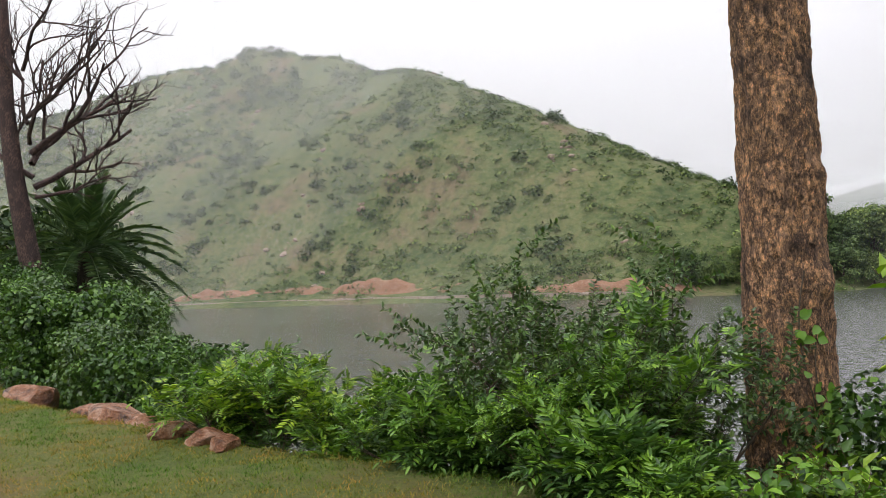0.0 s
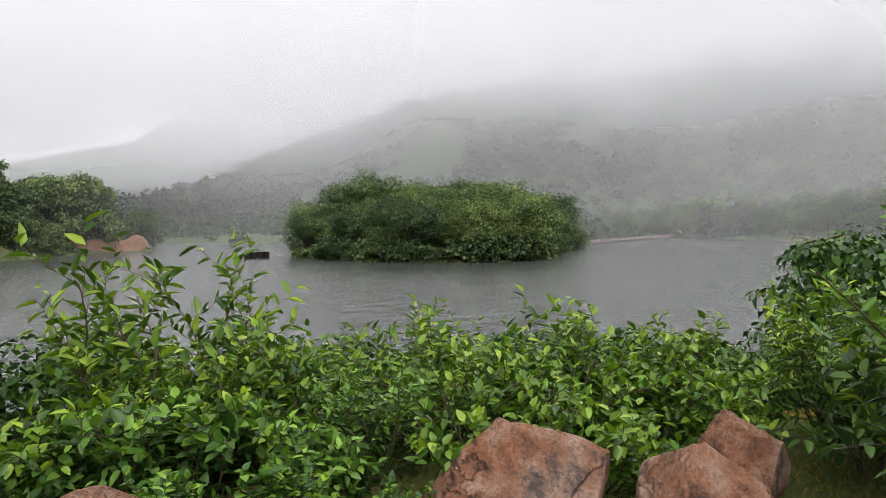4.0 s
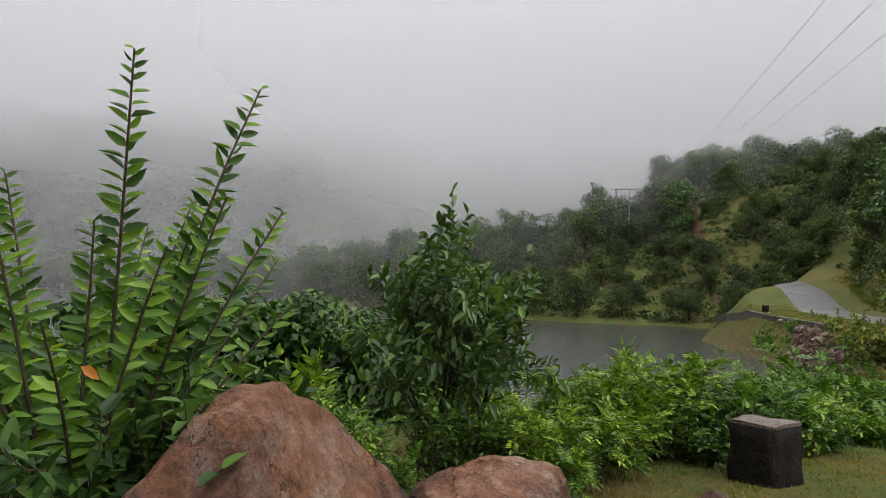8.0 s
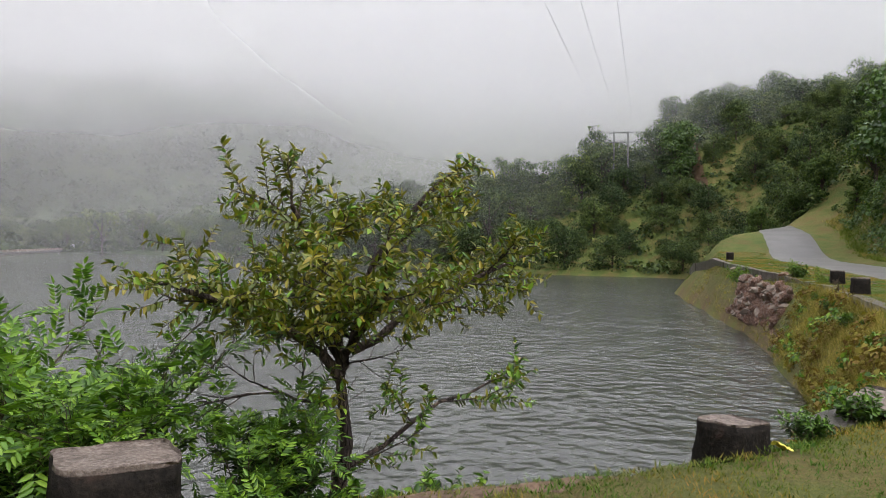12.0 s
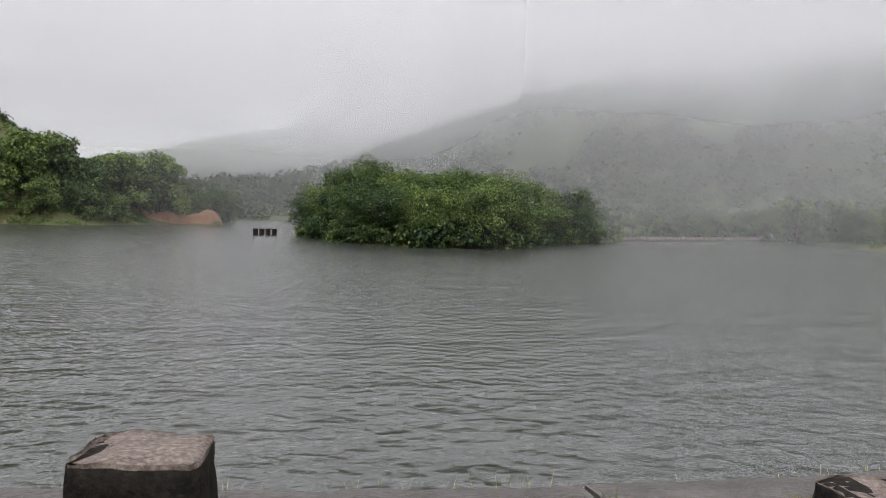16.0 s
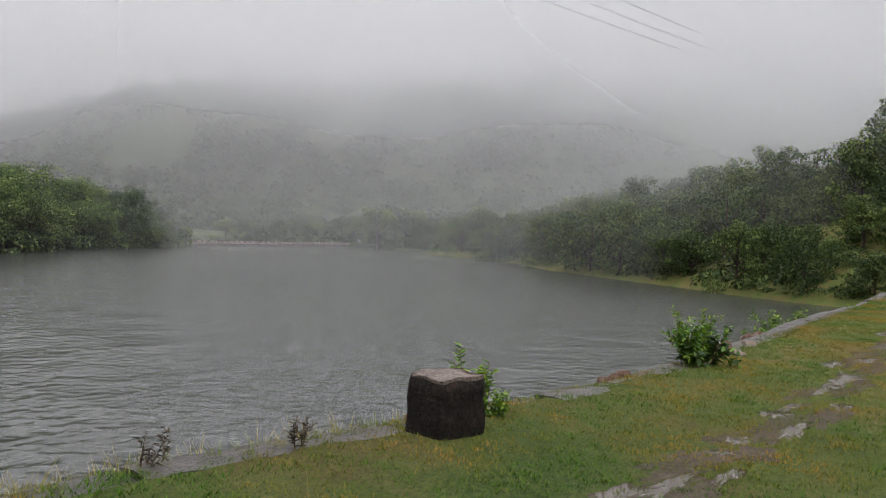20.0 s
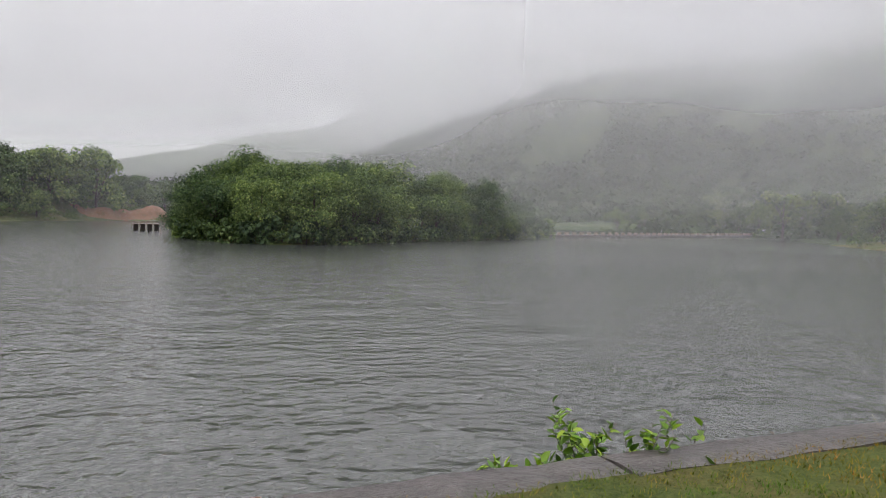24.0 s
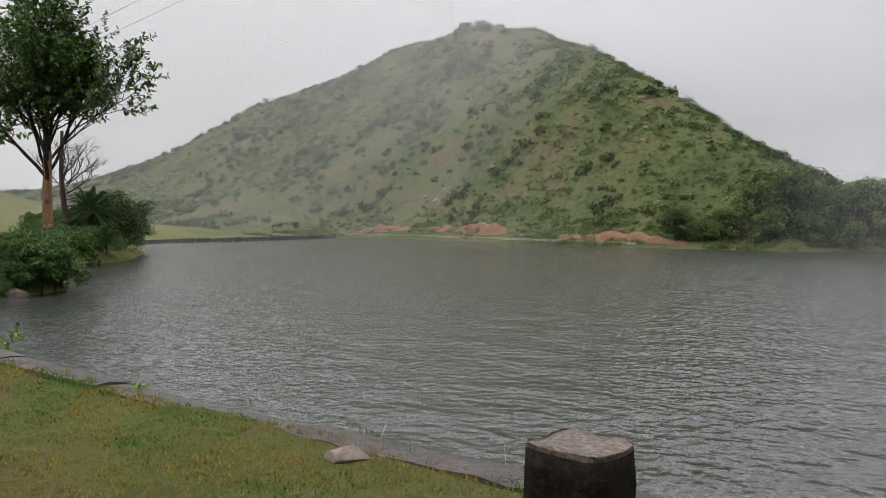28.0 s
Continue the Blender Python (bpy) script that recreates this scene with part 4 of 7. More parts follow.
wood_places = spread_out(rng, 7000, 300, (66, -50, 175, 75), 3.2, in_woods)
wood_places += spread_out(rng, 2500, 60, (120, 50, 225, 165), 5.0, lambda x, y: ~inside(x, y, SHORE) & (to_line(x, y, SHORE + SHORE[:1])[0] > 2) & (to_line(x, y, SHORE + SHORE[:1])[0] < 26))
scatter_trees(wood_protos, wood_places, rng, "trees on the wooded spur", [0.6 if x < 118 and y < -24 else 0.66 if x < 124 and y < 12 else 1.0 for x, y in wood_places], 0.15, 0.62)


# ---- stone things along the verge ----
def boulder(name, at, size, seed, material, label, turn=0.0, flat=0.75, category="boulder", detail=3, rough=0.14, group="", peak=0.0):
    """A weathered boulder: a lumpy ball with split faces."""
    r = np.random.default_rng(seed)
    bm = bmesh.new()
    bmesh.ops.create_icosphere(bm, subdivisions=detail + 2, radius=1.0)
    cuts = [(Vector(unit(r.normal(0, 1, 3))), 0.55 + 0.3 * r.random()) for _ in range(15)]
    for v in bm.verts:
        p = v.co.copy()
        p *= 1 + rough * noise.fractal(p * 1.1 + Vector((seed * 3.1, 0, 0)), 1.0, 2.0, 4)
        for n, d in cuts:
            over = p.dot(n) - d
            if over > 0:
                p -= n * over * 0.95
        p *= 1 + 0.035 * noise.fractal(p * 7 + Vector((0, seed * 1.7, 0)), 1.0, 2.0, 3)
        k = 1 - peak * (p.z + 0.3)
        p = Vector((p.x * k + peak * 0.25 * p.z, p.y * k, p.z))
        v.co = Vector((p.x * size[0], p.y * size[1], max(p.z, -0.6) * size[2]))
    ob = bm_part(name, bm, material, None, "", detail < 3)
    ob.location, ob.rotation_euler = at, (0, 0, turn)
    return tagged(ob, label, category, group)


RED_STONE = "rough reddish-brown granite boulder at the lakeside verge"
boulder("boulder", (0.84, 3.14, 0.17), (0.6, 0.38, 0.53), 3, M_GRANITE, RED_STONE, 0.5, group="boulders along the verge")
boulder("boulder", (1.5, 2.85, 0.02), (0.3, 0.25, 0.32), 4, M_GRANITE, RED_STONE, 0.2, group="boulders along the verge")
boulder("boulder", (2.97, 3.1, 0.12), (0.64, 0.42, 0.54), 11, M_GRANITE, RED_STONE, -0.6, group="boulders along the verge")
boulder("boulder", (3.5, 2.3, 0.1), (0.42, 0.4, 0.5), 6, M_GRANITE, RED_STONE, 0.9, group="boulders along the verge")
boulder("boulder", (4.16, 2.5, 0.12), (0.3, 0.28, 0.42), 7, M_GRANITE, RED_STONE, 0.1, group="boulders along the verge")
boulder("boulder", (4.38, 0.5, 0.02), (1.6, 0.95, 1.15), 21, M_GRANITE, "large pointed red-brown boulder with dark stains, beside shrubs", -0.75, rough=0.1, peak=0.33, group="boulders along the verge")
boulder("boulder", (6.95, -0.25, 0.0), (0.8, 0.45, 0.5), 9, M_GRANITE, "low split pinkish boulder on the grass verge", -0.7, group="boulders along the verge")
boulder("stone", (8.1, -1.75, 0.0), (0.2, 0.14, 0.1), 12, M_ROCK, "small brown stone on the grass", 0.3, group="loose stones", category="stone")
for i, (x, y, s) in enumerate([(-10.9, 9.95, 0.85), (-9.0, 9.15, 0.62), (-7.55, 8.25, 0.68), (-6.7, 7.85, 0.4), (-6.1, 7.55, 0.32), (-5.75, 7.2, 0.34), (-5.15, 6.95, 0.3), (-4.75, 6.65, 0.25)]):
    boulder("boulder", (x, y, height_at(x, y) + 0.1 * s), (s * 0.9, s * 0.6, s * 0.48), 30 + i, M_GRANITE, "rounded brown stone edging the grass above the lake", 2.4 + 0.3 * i, group="edging stones", category="stone")
for i, (x, y, s) in enumerate([(44.45, -13.25, 0.42), (44.95, -13.5, 0.28), (44.75, -13.7, 0.2), (48.6, -13.1, 0.3), (48.9, -12.85, 0.26), (45.9, -13.55, 0.16), (55.3, -12.75, 0.4), (55.0, -12.9, 0.2), (60.9, -13.0, 0.2), (51.3, -15.8, 0.12), (57.6, -14.8, 0.1), (10.0, -4.6, 0.13), (11.2, -5.9, 0.08), (9.4, -3.9, 0.09)]):
    boulder("stone", (x, y, height_at(x, y) + 0.12 * s), (s, s * 0.7, s * 0.45), 60 + i, M_ROCK if i in (0, 1, 3) else M_PALEROCK, "flat broken stone lying at the lake's edge", i * 0.9, group="loose stones", category="stone", detail=2)


def guard_block(at, turn, size=(0.62, 0.5, 0.52), lean=(0, 0), seed=0, label="dark mossy masonry guard block with a worn cement top", sink=0.1):
    """A squat guard stone of blackened masonry with a rough cement cap."""
    r = np.random.default_rng(100 + seed)
    block = thing("guard_block", at, label, "guard block", "guard blocks along the road")
    block.rotation_euler = (lean[0], lean[1], turn)
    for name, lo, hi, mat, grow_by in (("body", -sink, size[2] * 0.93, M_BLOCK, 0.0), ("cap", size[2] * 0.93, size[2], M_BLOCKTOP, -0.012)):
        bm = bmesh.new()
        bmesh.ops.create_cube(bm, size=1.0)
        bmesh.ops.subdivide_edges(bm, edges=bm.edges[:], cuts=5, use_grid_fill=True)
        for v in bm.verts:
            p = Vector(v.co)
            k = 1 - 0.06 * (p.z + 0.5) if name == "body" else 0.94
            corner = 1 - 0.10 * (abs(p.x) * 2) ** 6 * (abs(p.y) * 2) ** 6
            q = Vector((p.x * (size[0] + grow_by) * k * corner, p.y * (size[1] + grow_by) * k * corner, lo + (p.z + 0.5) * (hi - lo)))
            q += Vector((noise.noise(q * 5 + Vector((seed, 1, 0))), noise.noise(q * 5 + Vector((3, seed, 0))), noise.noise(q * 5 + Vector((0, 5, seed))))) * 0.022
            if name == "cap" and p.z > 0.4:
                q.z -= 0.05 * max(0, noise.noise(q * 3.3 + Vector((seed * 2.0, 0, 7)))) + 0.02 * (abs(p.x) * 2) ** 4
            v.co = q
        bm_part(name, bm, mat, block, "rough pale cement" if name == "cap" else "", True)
    return block


# (x, y, turn, size, lean)
BLOCKS = [(9.3, -2.38, -0.75, (0.56, 0.5, 0.55), (0, 0)), (12.25, -4.97, -0.8, (0.6, 0.5, 0.45), (0, 0)), (15.15, -8.1, -0.75, (0.5, 0.4, 0.38), (0, 0.06)), (18.3, -10.75, -0.5, (0.52, 0.45, 0.42), (0, 0)),
          (20.65, -11.85, -0.35, (0.56, 0.48, 0.4), (0, 0)), (23.9, -12.75, -0.2, (0.5, 0.42, 0.13), (0, 0)), (27.8, -13.12, -0.12, (0.54, 0.46, 0.42), (0, 0)), (32.8, -13.4, -0.03, (0.54, 0.46, 0.46), (0, 0.03)), (37.6, -13.9, -0.1, (0.54, 0.46, 0.46), (0, 0)), (62.95, -13.2, 0.05, (0.5, 0.44, 0.5), (0, 0))]
for i, (x, y, turn, size, lean) in enumerate(BLOCKS):
    guard_block((x, y, height_at(x, y)), turn, size, lean, i)
guard_block((16.75, -9.55, height_at(16.75, -9.55) - 0.1), -0.6, (0.7, 0.5, 0.3), (0.1, -0.12), 20, "fallen broken guard block half sunk in weeds")

# the worn cement kerb along the water, cast in lengths
KERB = [(16.2, -9.0), (19, -10.8), (22, -12.0), (26, -12.85), (30, -13.15), (36, -13.5), (40, -13.75), (46, -13.6), (50, -13.15), (55, -12.95), (60, -12.75), (66, -12.3), (74, -11.6)]


def kerb_lengths():
    pts = np.array(rounded(KERB)[0])
    seg = np.hypot(*np.diff(pts, axis=0).T)
    run = np.concatenate([[0], np.cumsum(seg)])
    kerb = thing("kerb", (0, 0, 0), "worn wet cement kerb along the lake, broken into lengths", "kerb", kind="structure")
    r, at, i = np.random.default_rng(5), 0.0, 0
    while at < run[-1] - 2:
        long = 1.3 + 1.8 * r.random()
        gap = 0.03
        bm = bmesh.new()
        rows = []
        n = 9
        wide, lift, tip = 0.33 + 0.07 * r.random(), -0.012 + 0.02 * r.random() - 0.03 * (r.random() < 0.3), r.normal(0, 0.012)
        for k in range(n + 1):
            s = at + long * k / n
            x, y = np.interp(s, run, pts[:, 0]), np.interp(s, run, pts[:, 1])
            x2, y2 = np.interp(s + 0.2, run, pts[:, 0]), np.interp(s + 0.2, run, pts[:, 1])
            nx, ny = -(y2 - y), x2 - x
            d = math.hypot(nx, ny) + 1e-9
            nx, ny = nx / d, ny / d
            z = height_at(x - nx * 0.25, y - ny * 0.25)
            w = [0.07 * noise.noise(Vector((s * 2.1, j * 9.0, 4.0))) for j in range(2)]
            a, b = (x - nx * (wide * 0.35 + w[0]), y - ny * (wide * 0.35 + w[0])), (x + nx * (wide * 0.65 + 0.4 * w[1]), y + ny * (wide * 0.65 + 0.4 * w[1]))
            zj = z + lift + 0.02 * noise.noise(Vector((s * 3, 1, 1)))
            rows.append([bm.verts.new((a[0], a[1], z - 0.2)), bm.verts.new((a[0], a[1], zj)), bm.verts.new(((a[0] + b[0]) / 2, (a[1] + b[1]) / 2, zj + 0.012)), bm.verts.new((b[0], b[1], zj + tip)), bm.verts.new((b[0], b[1], z - 1.1))])
        for p, q in zip(rows[:-1], rows[1:]):
            for j in range(4):
                bm.faces.new((p[j], q[j], q[j + 1], p[j + 1]))
        bm.faces.new(rows[0])
        bm.faces.new(rows[-1][::-1])
        bmesh.ops.recalc_face_normals(bm, faces=bm.faces[:])
        bm_part("kerb_stone", bm, M_SLAB, kerb)
        at += long + gap
        i += 1


kerb_lengths()
tagged(strip("soil_edge", [(12.6, -5.5), (13.4, -6.3), (14.8, -7.5), (16.4, -8.9)], 0.2, 0.2, 0.004, M_SOIL, 0.3, 0.35, 0.12), "bare brown gravelly soil along the water's edge", "soil", kind="structure")


def puddle(x, y, rx, ry, seed, lift=0.042, wet=True):
    """A shallow puddle, or with less lift a bare wet patch of mud, lying on the ground."""
    n, rings = 44, 5
    pts = [(x, y, lift)]
    for q in range(1, rings + 1):
        for i in range(n):
            a = 6.283 * i / n
            k = (1 + 0.9 * noise.noise(Vector((math.cos(a) * 2.2, math.sin(a) * 2.2, seed * 3.3))) + 0.5 * noise.noise(Vector((math.cos(a) * 6, math.sin(a) * 6, seed * 1.7)))) * q / rings
            pts.append((x + math.cos(a) * rx * k, y + math.sin(a) * ry * k, lift if q < rings else min(lift - 0.02, 0.002)))
    p = np.array(pts)
    p[:, 2] += land_height(p[:, 0], p[:, 1])
    faces = [(0, 1 + i, 1 + (i + 1) % n) for i in range(n)]
    faces += [(1 + q * n + i, 1 + (q + 1) * n + i, 1 + (q + 1) * n + (i + 1) % n, 1 + q * n + (i + 1) % n) for q in range(rings - 1) for i in range(n)]
    if wet:
        tagged(mesh_object("puddle", p, faces, M_PUDDLE, smooth=True), "shallow brown puddle on the roadside", "puddle", "puddles by the road")
    else:
        tagged(mesh_object("mud_patch", p, faces, M_MUD, smooth=True), "bare patch of wet gravelly mud in the grass", "mud", "mud patches by the road")


for i, (x, y, rx, ry) in enumerate([(16.9, -12.1, 1.0, 0.45)]):
    puddle(x, y, rx, ry, i)
r = np.random.default_rng(62)
for i in range(46):
    x = 35.0 + 0.48 * i + 0.3 * r.random()
    puddle(x, -15.75 + 0.05 * (x - 37.4) + r.normal(0, 0.17), 0.3 + 0.4 * r.random(), 0.1 + 0.16 * r.random(), 50 + i, 0.006, False)
for i in range(34):
    x = 35.6 + 0.62 * i + 0.4 * r.random()
    puddle(x, -15.75 + 0.05 * (x - 37.4) + r.normal(0, 0.16), 0.12 + 0.34 * r.random(), 0.05 + 0.1 * r.random(), 10 + i, 0.012)


# ---- the near shrubs ----
def shrub(rng, name, height, spread, kind, mat, tips, label, stems=7, count=1.0):
    """A shrub of several stems with leaves of one kind: 'feather' (pinnate), 'round' (broad simple), 'lance' (narrow simple)."""
    ob = thing(name, (0, 0, 0), label, "shrub", "shrubs on the lake's bank")
    sk = []
    for i in range(stems):
        a = 6.283 * (i + rng.random()) / stems
        lean = spread / height * (0.35 + 0.6 * rng.random())
        base = (0.1 * math.cos(a), 0.1 * math.sin(a), -0.15)
        sk += grow(rng, base, (math.cos(a) * lean, math.sin(a) * lean, 1.0), height * (0.75 + 0.35 * rng.random()), 0.016 * height ** 0.5, 2, 0.65, 5, 0.3, 0.18, 0.5, 0.25)
    part("branching", stems_mesh("branching", sk, M_TWIG, 4), ob)
    every = {"feather": 0.19, "round": 0.06, "lance": 0.062, "small": 0.055}[kind] / count
    pos, heads = leaf_places(rng, sk, every, (0, 1))
    # shade painted in: darker colour inside and low, lighter towards top and rim
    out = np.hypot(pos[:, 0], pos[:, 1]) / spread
    outer = pos[:, 2] / height * 0.75 + out * 0.45 + rng.normal(0, 0.13, len(pos)) > 0.74
    for name, pick, leaves in (("foliage", ~outer, mat), ("young_leaves", outer, tips)):
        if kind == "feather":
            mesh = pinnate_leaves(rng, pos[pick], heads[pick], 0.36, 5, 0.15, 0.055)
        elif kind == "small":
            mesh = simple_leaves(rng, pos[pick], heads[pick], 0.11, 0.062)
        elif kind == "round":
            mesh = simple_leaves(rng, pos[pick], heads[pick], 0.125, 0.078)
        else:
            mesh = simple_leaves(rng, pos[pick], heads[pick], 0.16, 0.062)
        part(name, array_mesh(name, *mesh, leaves), ob, "lighter outer leaves at the tips" if name == "young_leaves" else "")
    return ob


def place_all(protos, rows, low={}):
    """Rows of (which, x, y, height of the top, turn): the first use of a prototype places it, later ones copy it."""
    used = set()
    tall = {k: max(v.co.z for c in ob.children for v in c.data.vertices) for k, ob in protos.items()}
    for which, x, y, top, turn in rows:
        ob = protos[which]
        if which in low and top - height_at(x, y) < 0.85:
            which = low[which]
        elif which.startswith("feather") and "tall_feather" in protos and top - height_at(x, y) > 1.9:
            which = "tall_feather"
        elif which == "dark" and "tall_dark" in protos and top - height_at(x, y) > 2.3:
            which = "tall_dark"
        ob = protos[which]
        s = min(max((top - height_at(x, y)) / tall[which], 0.3), 1.5)
        m = pose(x, y, height_at(x, y) - 0.02, 0, 0, turn)
        if which in used:
            ob = copy_thing(ob, m)
        used.add(which)
        ob.matrix_basis = m @ Matrix.Diagonal((s, s, s, 1))


rng = np.random.default_rng(21)
SHRUBS = {
    "feather": shrub(rng, "feathery_shrub", 1.9, 1.4, "feather", M_LEAF_DEEP, M_LEAF_MID, "leafy green shrub with feathery compound leaves on the bank", 8, 1.25),
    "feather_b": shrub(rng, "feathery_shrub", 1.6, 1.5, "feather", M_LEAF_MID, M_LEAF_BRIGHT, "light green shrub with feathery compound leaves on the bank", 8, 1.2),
    "round": shrub(rng, "broadleaf_shrub", 1.45, 1.3, "round", M_LEAF_DEEP, M_LEAF_MID, "bushy green shrub with small oval leaves above the lake", 8, 1.1),
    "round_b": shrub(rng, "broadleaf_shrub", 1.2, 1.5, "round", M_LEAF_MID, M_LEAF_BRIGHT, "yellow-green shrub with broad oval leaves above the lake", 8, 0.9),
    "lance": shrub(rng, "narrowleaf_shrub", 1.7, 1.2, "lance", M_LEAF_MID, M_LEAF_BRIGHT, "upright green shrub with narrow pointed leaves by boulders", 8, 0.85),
    "low_feather": shrub(rng, "low_feathery_shrub", 0.8, 1.0, "feather", M_LEAF_DEEP, M_LEAF_MID, "low spreading shrub with feathery compound leaves", 9, 1.3),
    "low_round": shrub(rng, "low_broadleaf_shrub", 0.7, 0.9, "round", M_LEAF_DEEP, M_LEAF_MID, "low spreading shrub with oval green leaves", 9, 1.3),
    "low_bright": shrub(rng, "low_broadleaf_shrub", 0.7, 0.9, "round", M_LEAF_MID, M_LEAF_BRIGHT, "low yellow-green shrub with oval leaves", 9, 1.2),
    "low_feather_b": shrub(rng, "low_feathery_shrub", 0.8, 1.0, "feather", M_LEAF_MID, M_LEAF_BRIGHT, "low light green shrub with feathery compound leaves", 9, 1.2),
    "tall_feather": shrub(rng, "tall_feathery_shrub", 2.5, 1.5, "feather", M_LEAF_DEEP, M_LEAF_MID, "tall open shrub with feathery leaves over the water", 6, 0.75),
    "tall_dark": shrub(rng, "tall_dark_shrub", 3.6, 1.5, "small", M_LEAF_DEEP, M_LEAF_DARK, "tall dark green shrub with small leaves over the water", 8, 2.0),
    "dark": shrub(rng, "dark_shrub", 2.1, 1.3, "round", M_LEAF_DEEP, M_LEAF_DARK, "dense dark green shrub with small leaves over the water", 7, 1.15),
}
place_all(SHRUBS, [
    ("feather", -5.9, 8.3, 0.94, 20), ("dark", -6.9, 9.6, 0.9, 70), ("feather", -4.6, 7.4, 1.04, 140), ("feather_b", -3.5, 7.3, 0.88, 250), ("feather", -2.7, 6.8, 1.01, 10), ("round", -3.8, 8.4, 0.85, 30), ("feather_b", -5.2, 7.6, 1.01, 100),
    ("feather", -2.1, 6.5, 0.72, 80), ("dark", -1.75, 7.5, 2.25, 120), ("feather", -0.85, 6.2, 1.2, 200), ("feather", -0.75, 6.9, 1.61, 300), ("feather", -0.75, 5.4, 0.8, 45), ("feather", -1.4, 6, 0.95, 170), ("dark", -1.05, 7.9, 2.1, 330), ("feather", -0.2, 5.9, 0.38, 75), ("feather", -0.35, 5, 0.55, 20),
    ("round", 1.25, 4.7, 0.7, 15), ("round_b", 1.75, 6.3, 0.6, 100), ("round", 1.7, 4.5, 0.75, 190), ("lance", 1.5, 5.4, 0.7, 260), ("round_b", 2.4, 4.9, 1.05, 310), ("round_b", 2.9, 5.2, 0.95, 40), ("round", 2.6, 4.1, 0.94, 120), ("round_b", 3.5, 4.4, 1.05, 220), ("round_b", 0.75, 5, 0.54, 60), ("round", 0.35, 4.7, 0.6, 85),
    ("round_b", 3.3, 3.6, 0.99, 300), ("round_b", 4.1, 4, 1.1, 60), ("round_b", 4.6, 3.4, 1, 150), ("round_b", 4.9, 4.2, 1.05, 240), ("round_b", 5.2, 3.4, 1, 330), ("lance", 5.7, 2.75, 1.3, 20), ("lance", 4.9, 1.75, 1.35, 200), ("round", 5.2, 2.2, 1.3, 80),
    ("lance", 5.6, 1.5, 1.3, 140), ("feather_b", 6.2, 1.4, 1.3, 260), ("dark", 6.6, 2.2, 1.3, 10), ("lance", 6.2, 0.75, 1, 310), ("feather", 7, 0.9, 0.9, 75), ("round", 7.9, 0.4, 0.94, 33), ("feather_b", 8.2, -0.55, 0.82, 160), ("feather_b", 8.9, -0.9, 0.79, 40),
    ("round", 9.4, -0.7, 0.71, 220), ("round", 10, -1.5, 0.79, 300), ("feather_b", 9.3, 0.3, 0.68, 100), ("round", 10.6, -2.3, 0.69, 60), ("feather_b", 11.3, -2.9, 0.3, 250), ("round", 11.5, -3.5, 0.32, 20), ("feather_b", 12.6, -3.4, 0.6, 90),
    ("feather_b", 13.35, -4, 1.3, 330), ("feather", 12.9, -4.4, 0.7, 215), ("round", 14, -5.6, -0.2, 130), ("dark", 14.6, -6, -0.3, 35), ("feather", 13.6, -5, 0.55, 5), ("feather_b", 11.9, -4.1, 0.3, 145),
    ("lance", 2.05, 5.9, 1.75, 30), ("lance", 2.25, 5.6, 0.95, 200), ("lance", 3.9, 4.9, 1.15, 120), ("dark", -1.4, 7.2, 1.8, 220), ("dark", -2.0, 7.9, 0.9, 20), ("dark", -0.6, 7.7, 1.8, 99),
    ("round", 9.9, -1.9, 0.4, 30), ("feather", 10.4, -2.6, 0.42, 200), ("round_b", 11.0, -3.2, 0.4, 120), ("feather", 10.8, -1.2, 0.15, 220), ("feather_b", 11.6, -2.0, 0.1, 20), ("feather_b", 12.2, -2.6, 0.4, 99), ("dark", 9.0, -0.2, 0.55, 9),
    ("round", 19.6, -10.4, -0.35, 10), ("round_b", 21.5, -11.2, -0.3, 80), ("feather_b", 24.0, -12.2, -0.25, 150), ("round", 26.2, -12.3, -0.5, 220), ("round_b", 28.8, -12.6, -0.3, 290), ("feather", 31.0, -12.7, -0.3, 40), ("round", 34.0, -12.9, -0.35, 120), ("round_b", 36.6, -13.1, -0.2, 200), ("feather_b", 18.0, -9.6, -0.3, 300),
    ("round", 1.9, 3.6, 0.5, 12), ("round", 2.2, 3.9, 0.62, 130), ("round_b", 3.6, 3.2, 0.55, 40), ("round", 1.3, 3.9, 0.45, 250), ("feather", 0.3, 4.3, 0.45, 80), ("round_b", 4.4, 2.9, 0.5, 190), ("feather", -0.4, 4.5, 0.4, 300), ("round", 2.35, 3.3, 0.3, 77), ("round_b", 0.2, 3.8, 0.25, 5),
    ("feather_b", 13.4, -3.65, 1.25, 45), ("feather", 13.1, -3.2, 0.8, 245), ("feather_b", 10.0, -1.25, 1.15, 15), ("feather", 10.5, -1.9, 1.0, 95), ("feather_b", 9.6, -0.9, 1.0, 205), ("feather", 11.4, -2.8, 0.72, 20), ("feather_b", 12.0, -3.3, 0.6, 130), ("feather", 10.9, -2.6, 0.75, 280),
    ("round", 43.3, -13.7, 0.72, 15), ("round_b", 51.75, -12.6, 0.5, 15), ("round_b", 51.3, -12.6, 0.4, 215), ("round_b", 38.45, -13.7, 0.3, 115), ("round", 16.5, -9.3, 0.2, 50), ("round", 15.5, -8.7, 0.1, 90),
], {"feather": "low_feather", "feather_b": "low_feather_b", "round": "low_round", "round_b": "low_bright", "dark": "low_round"})


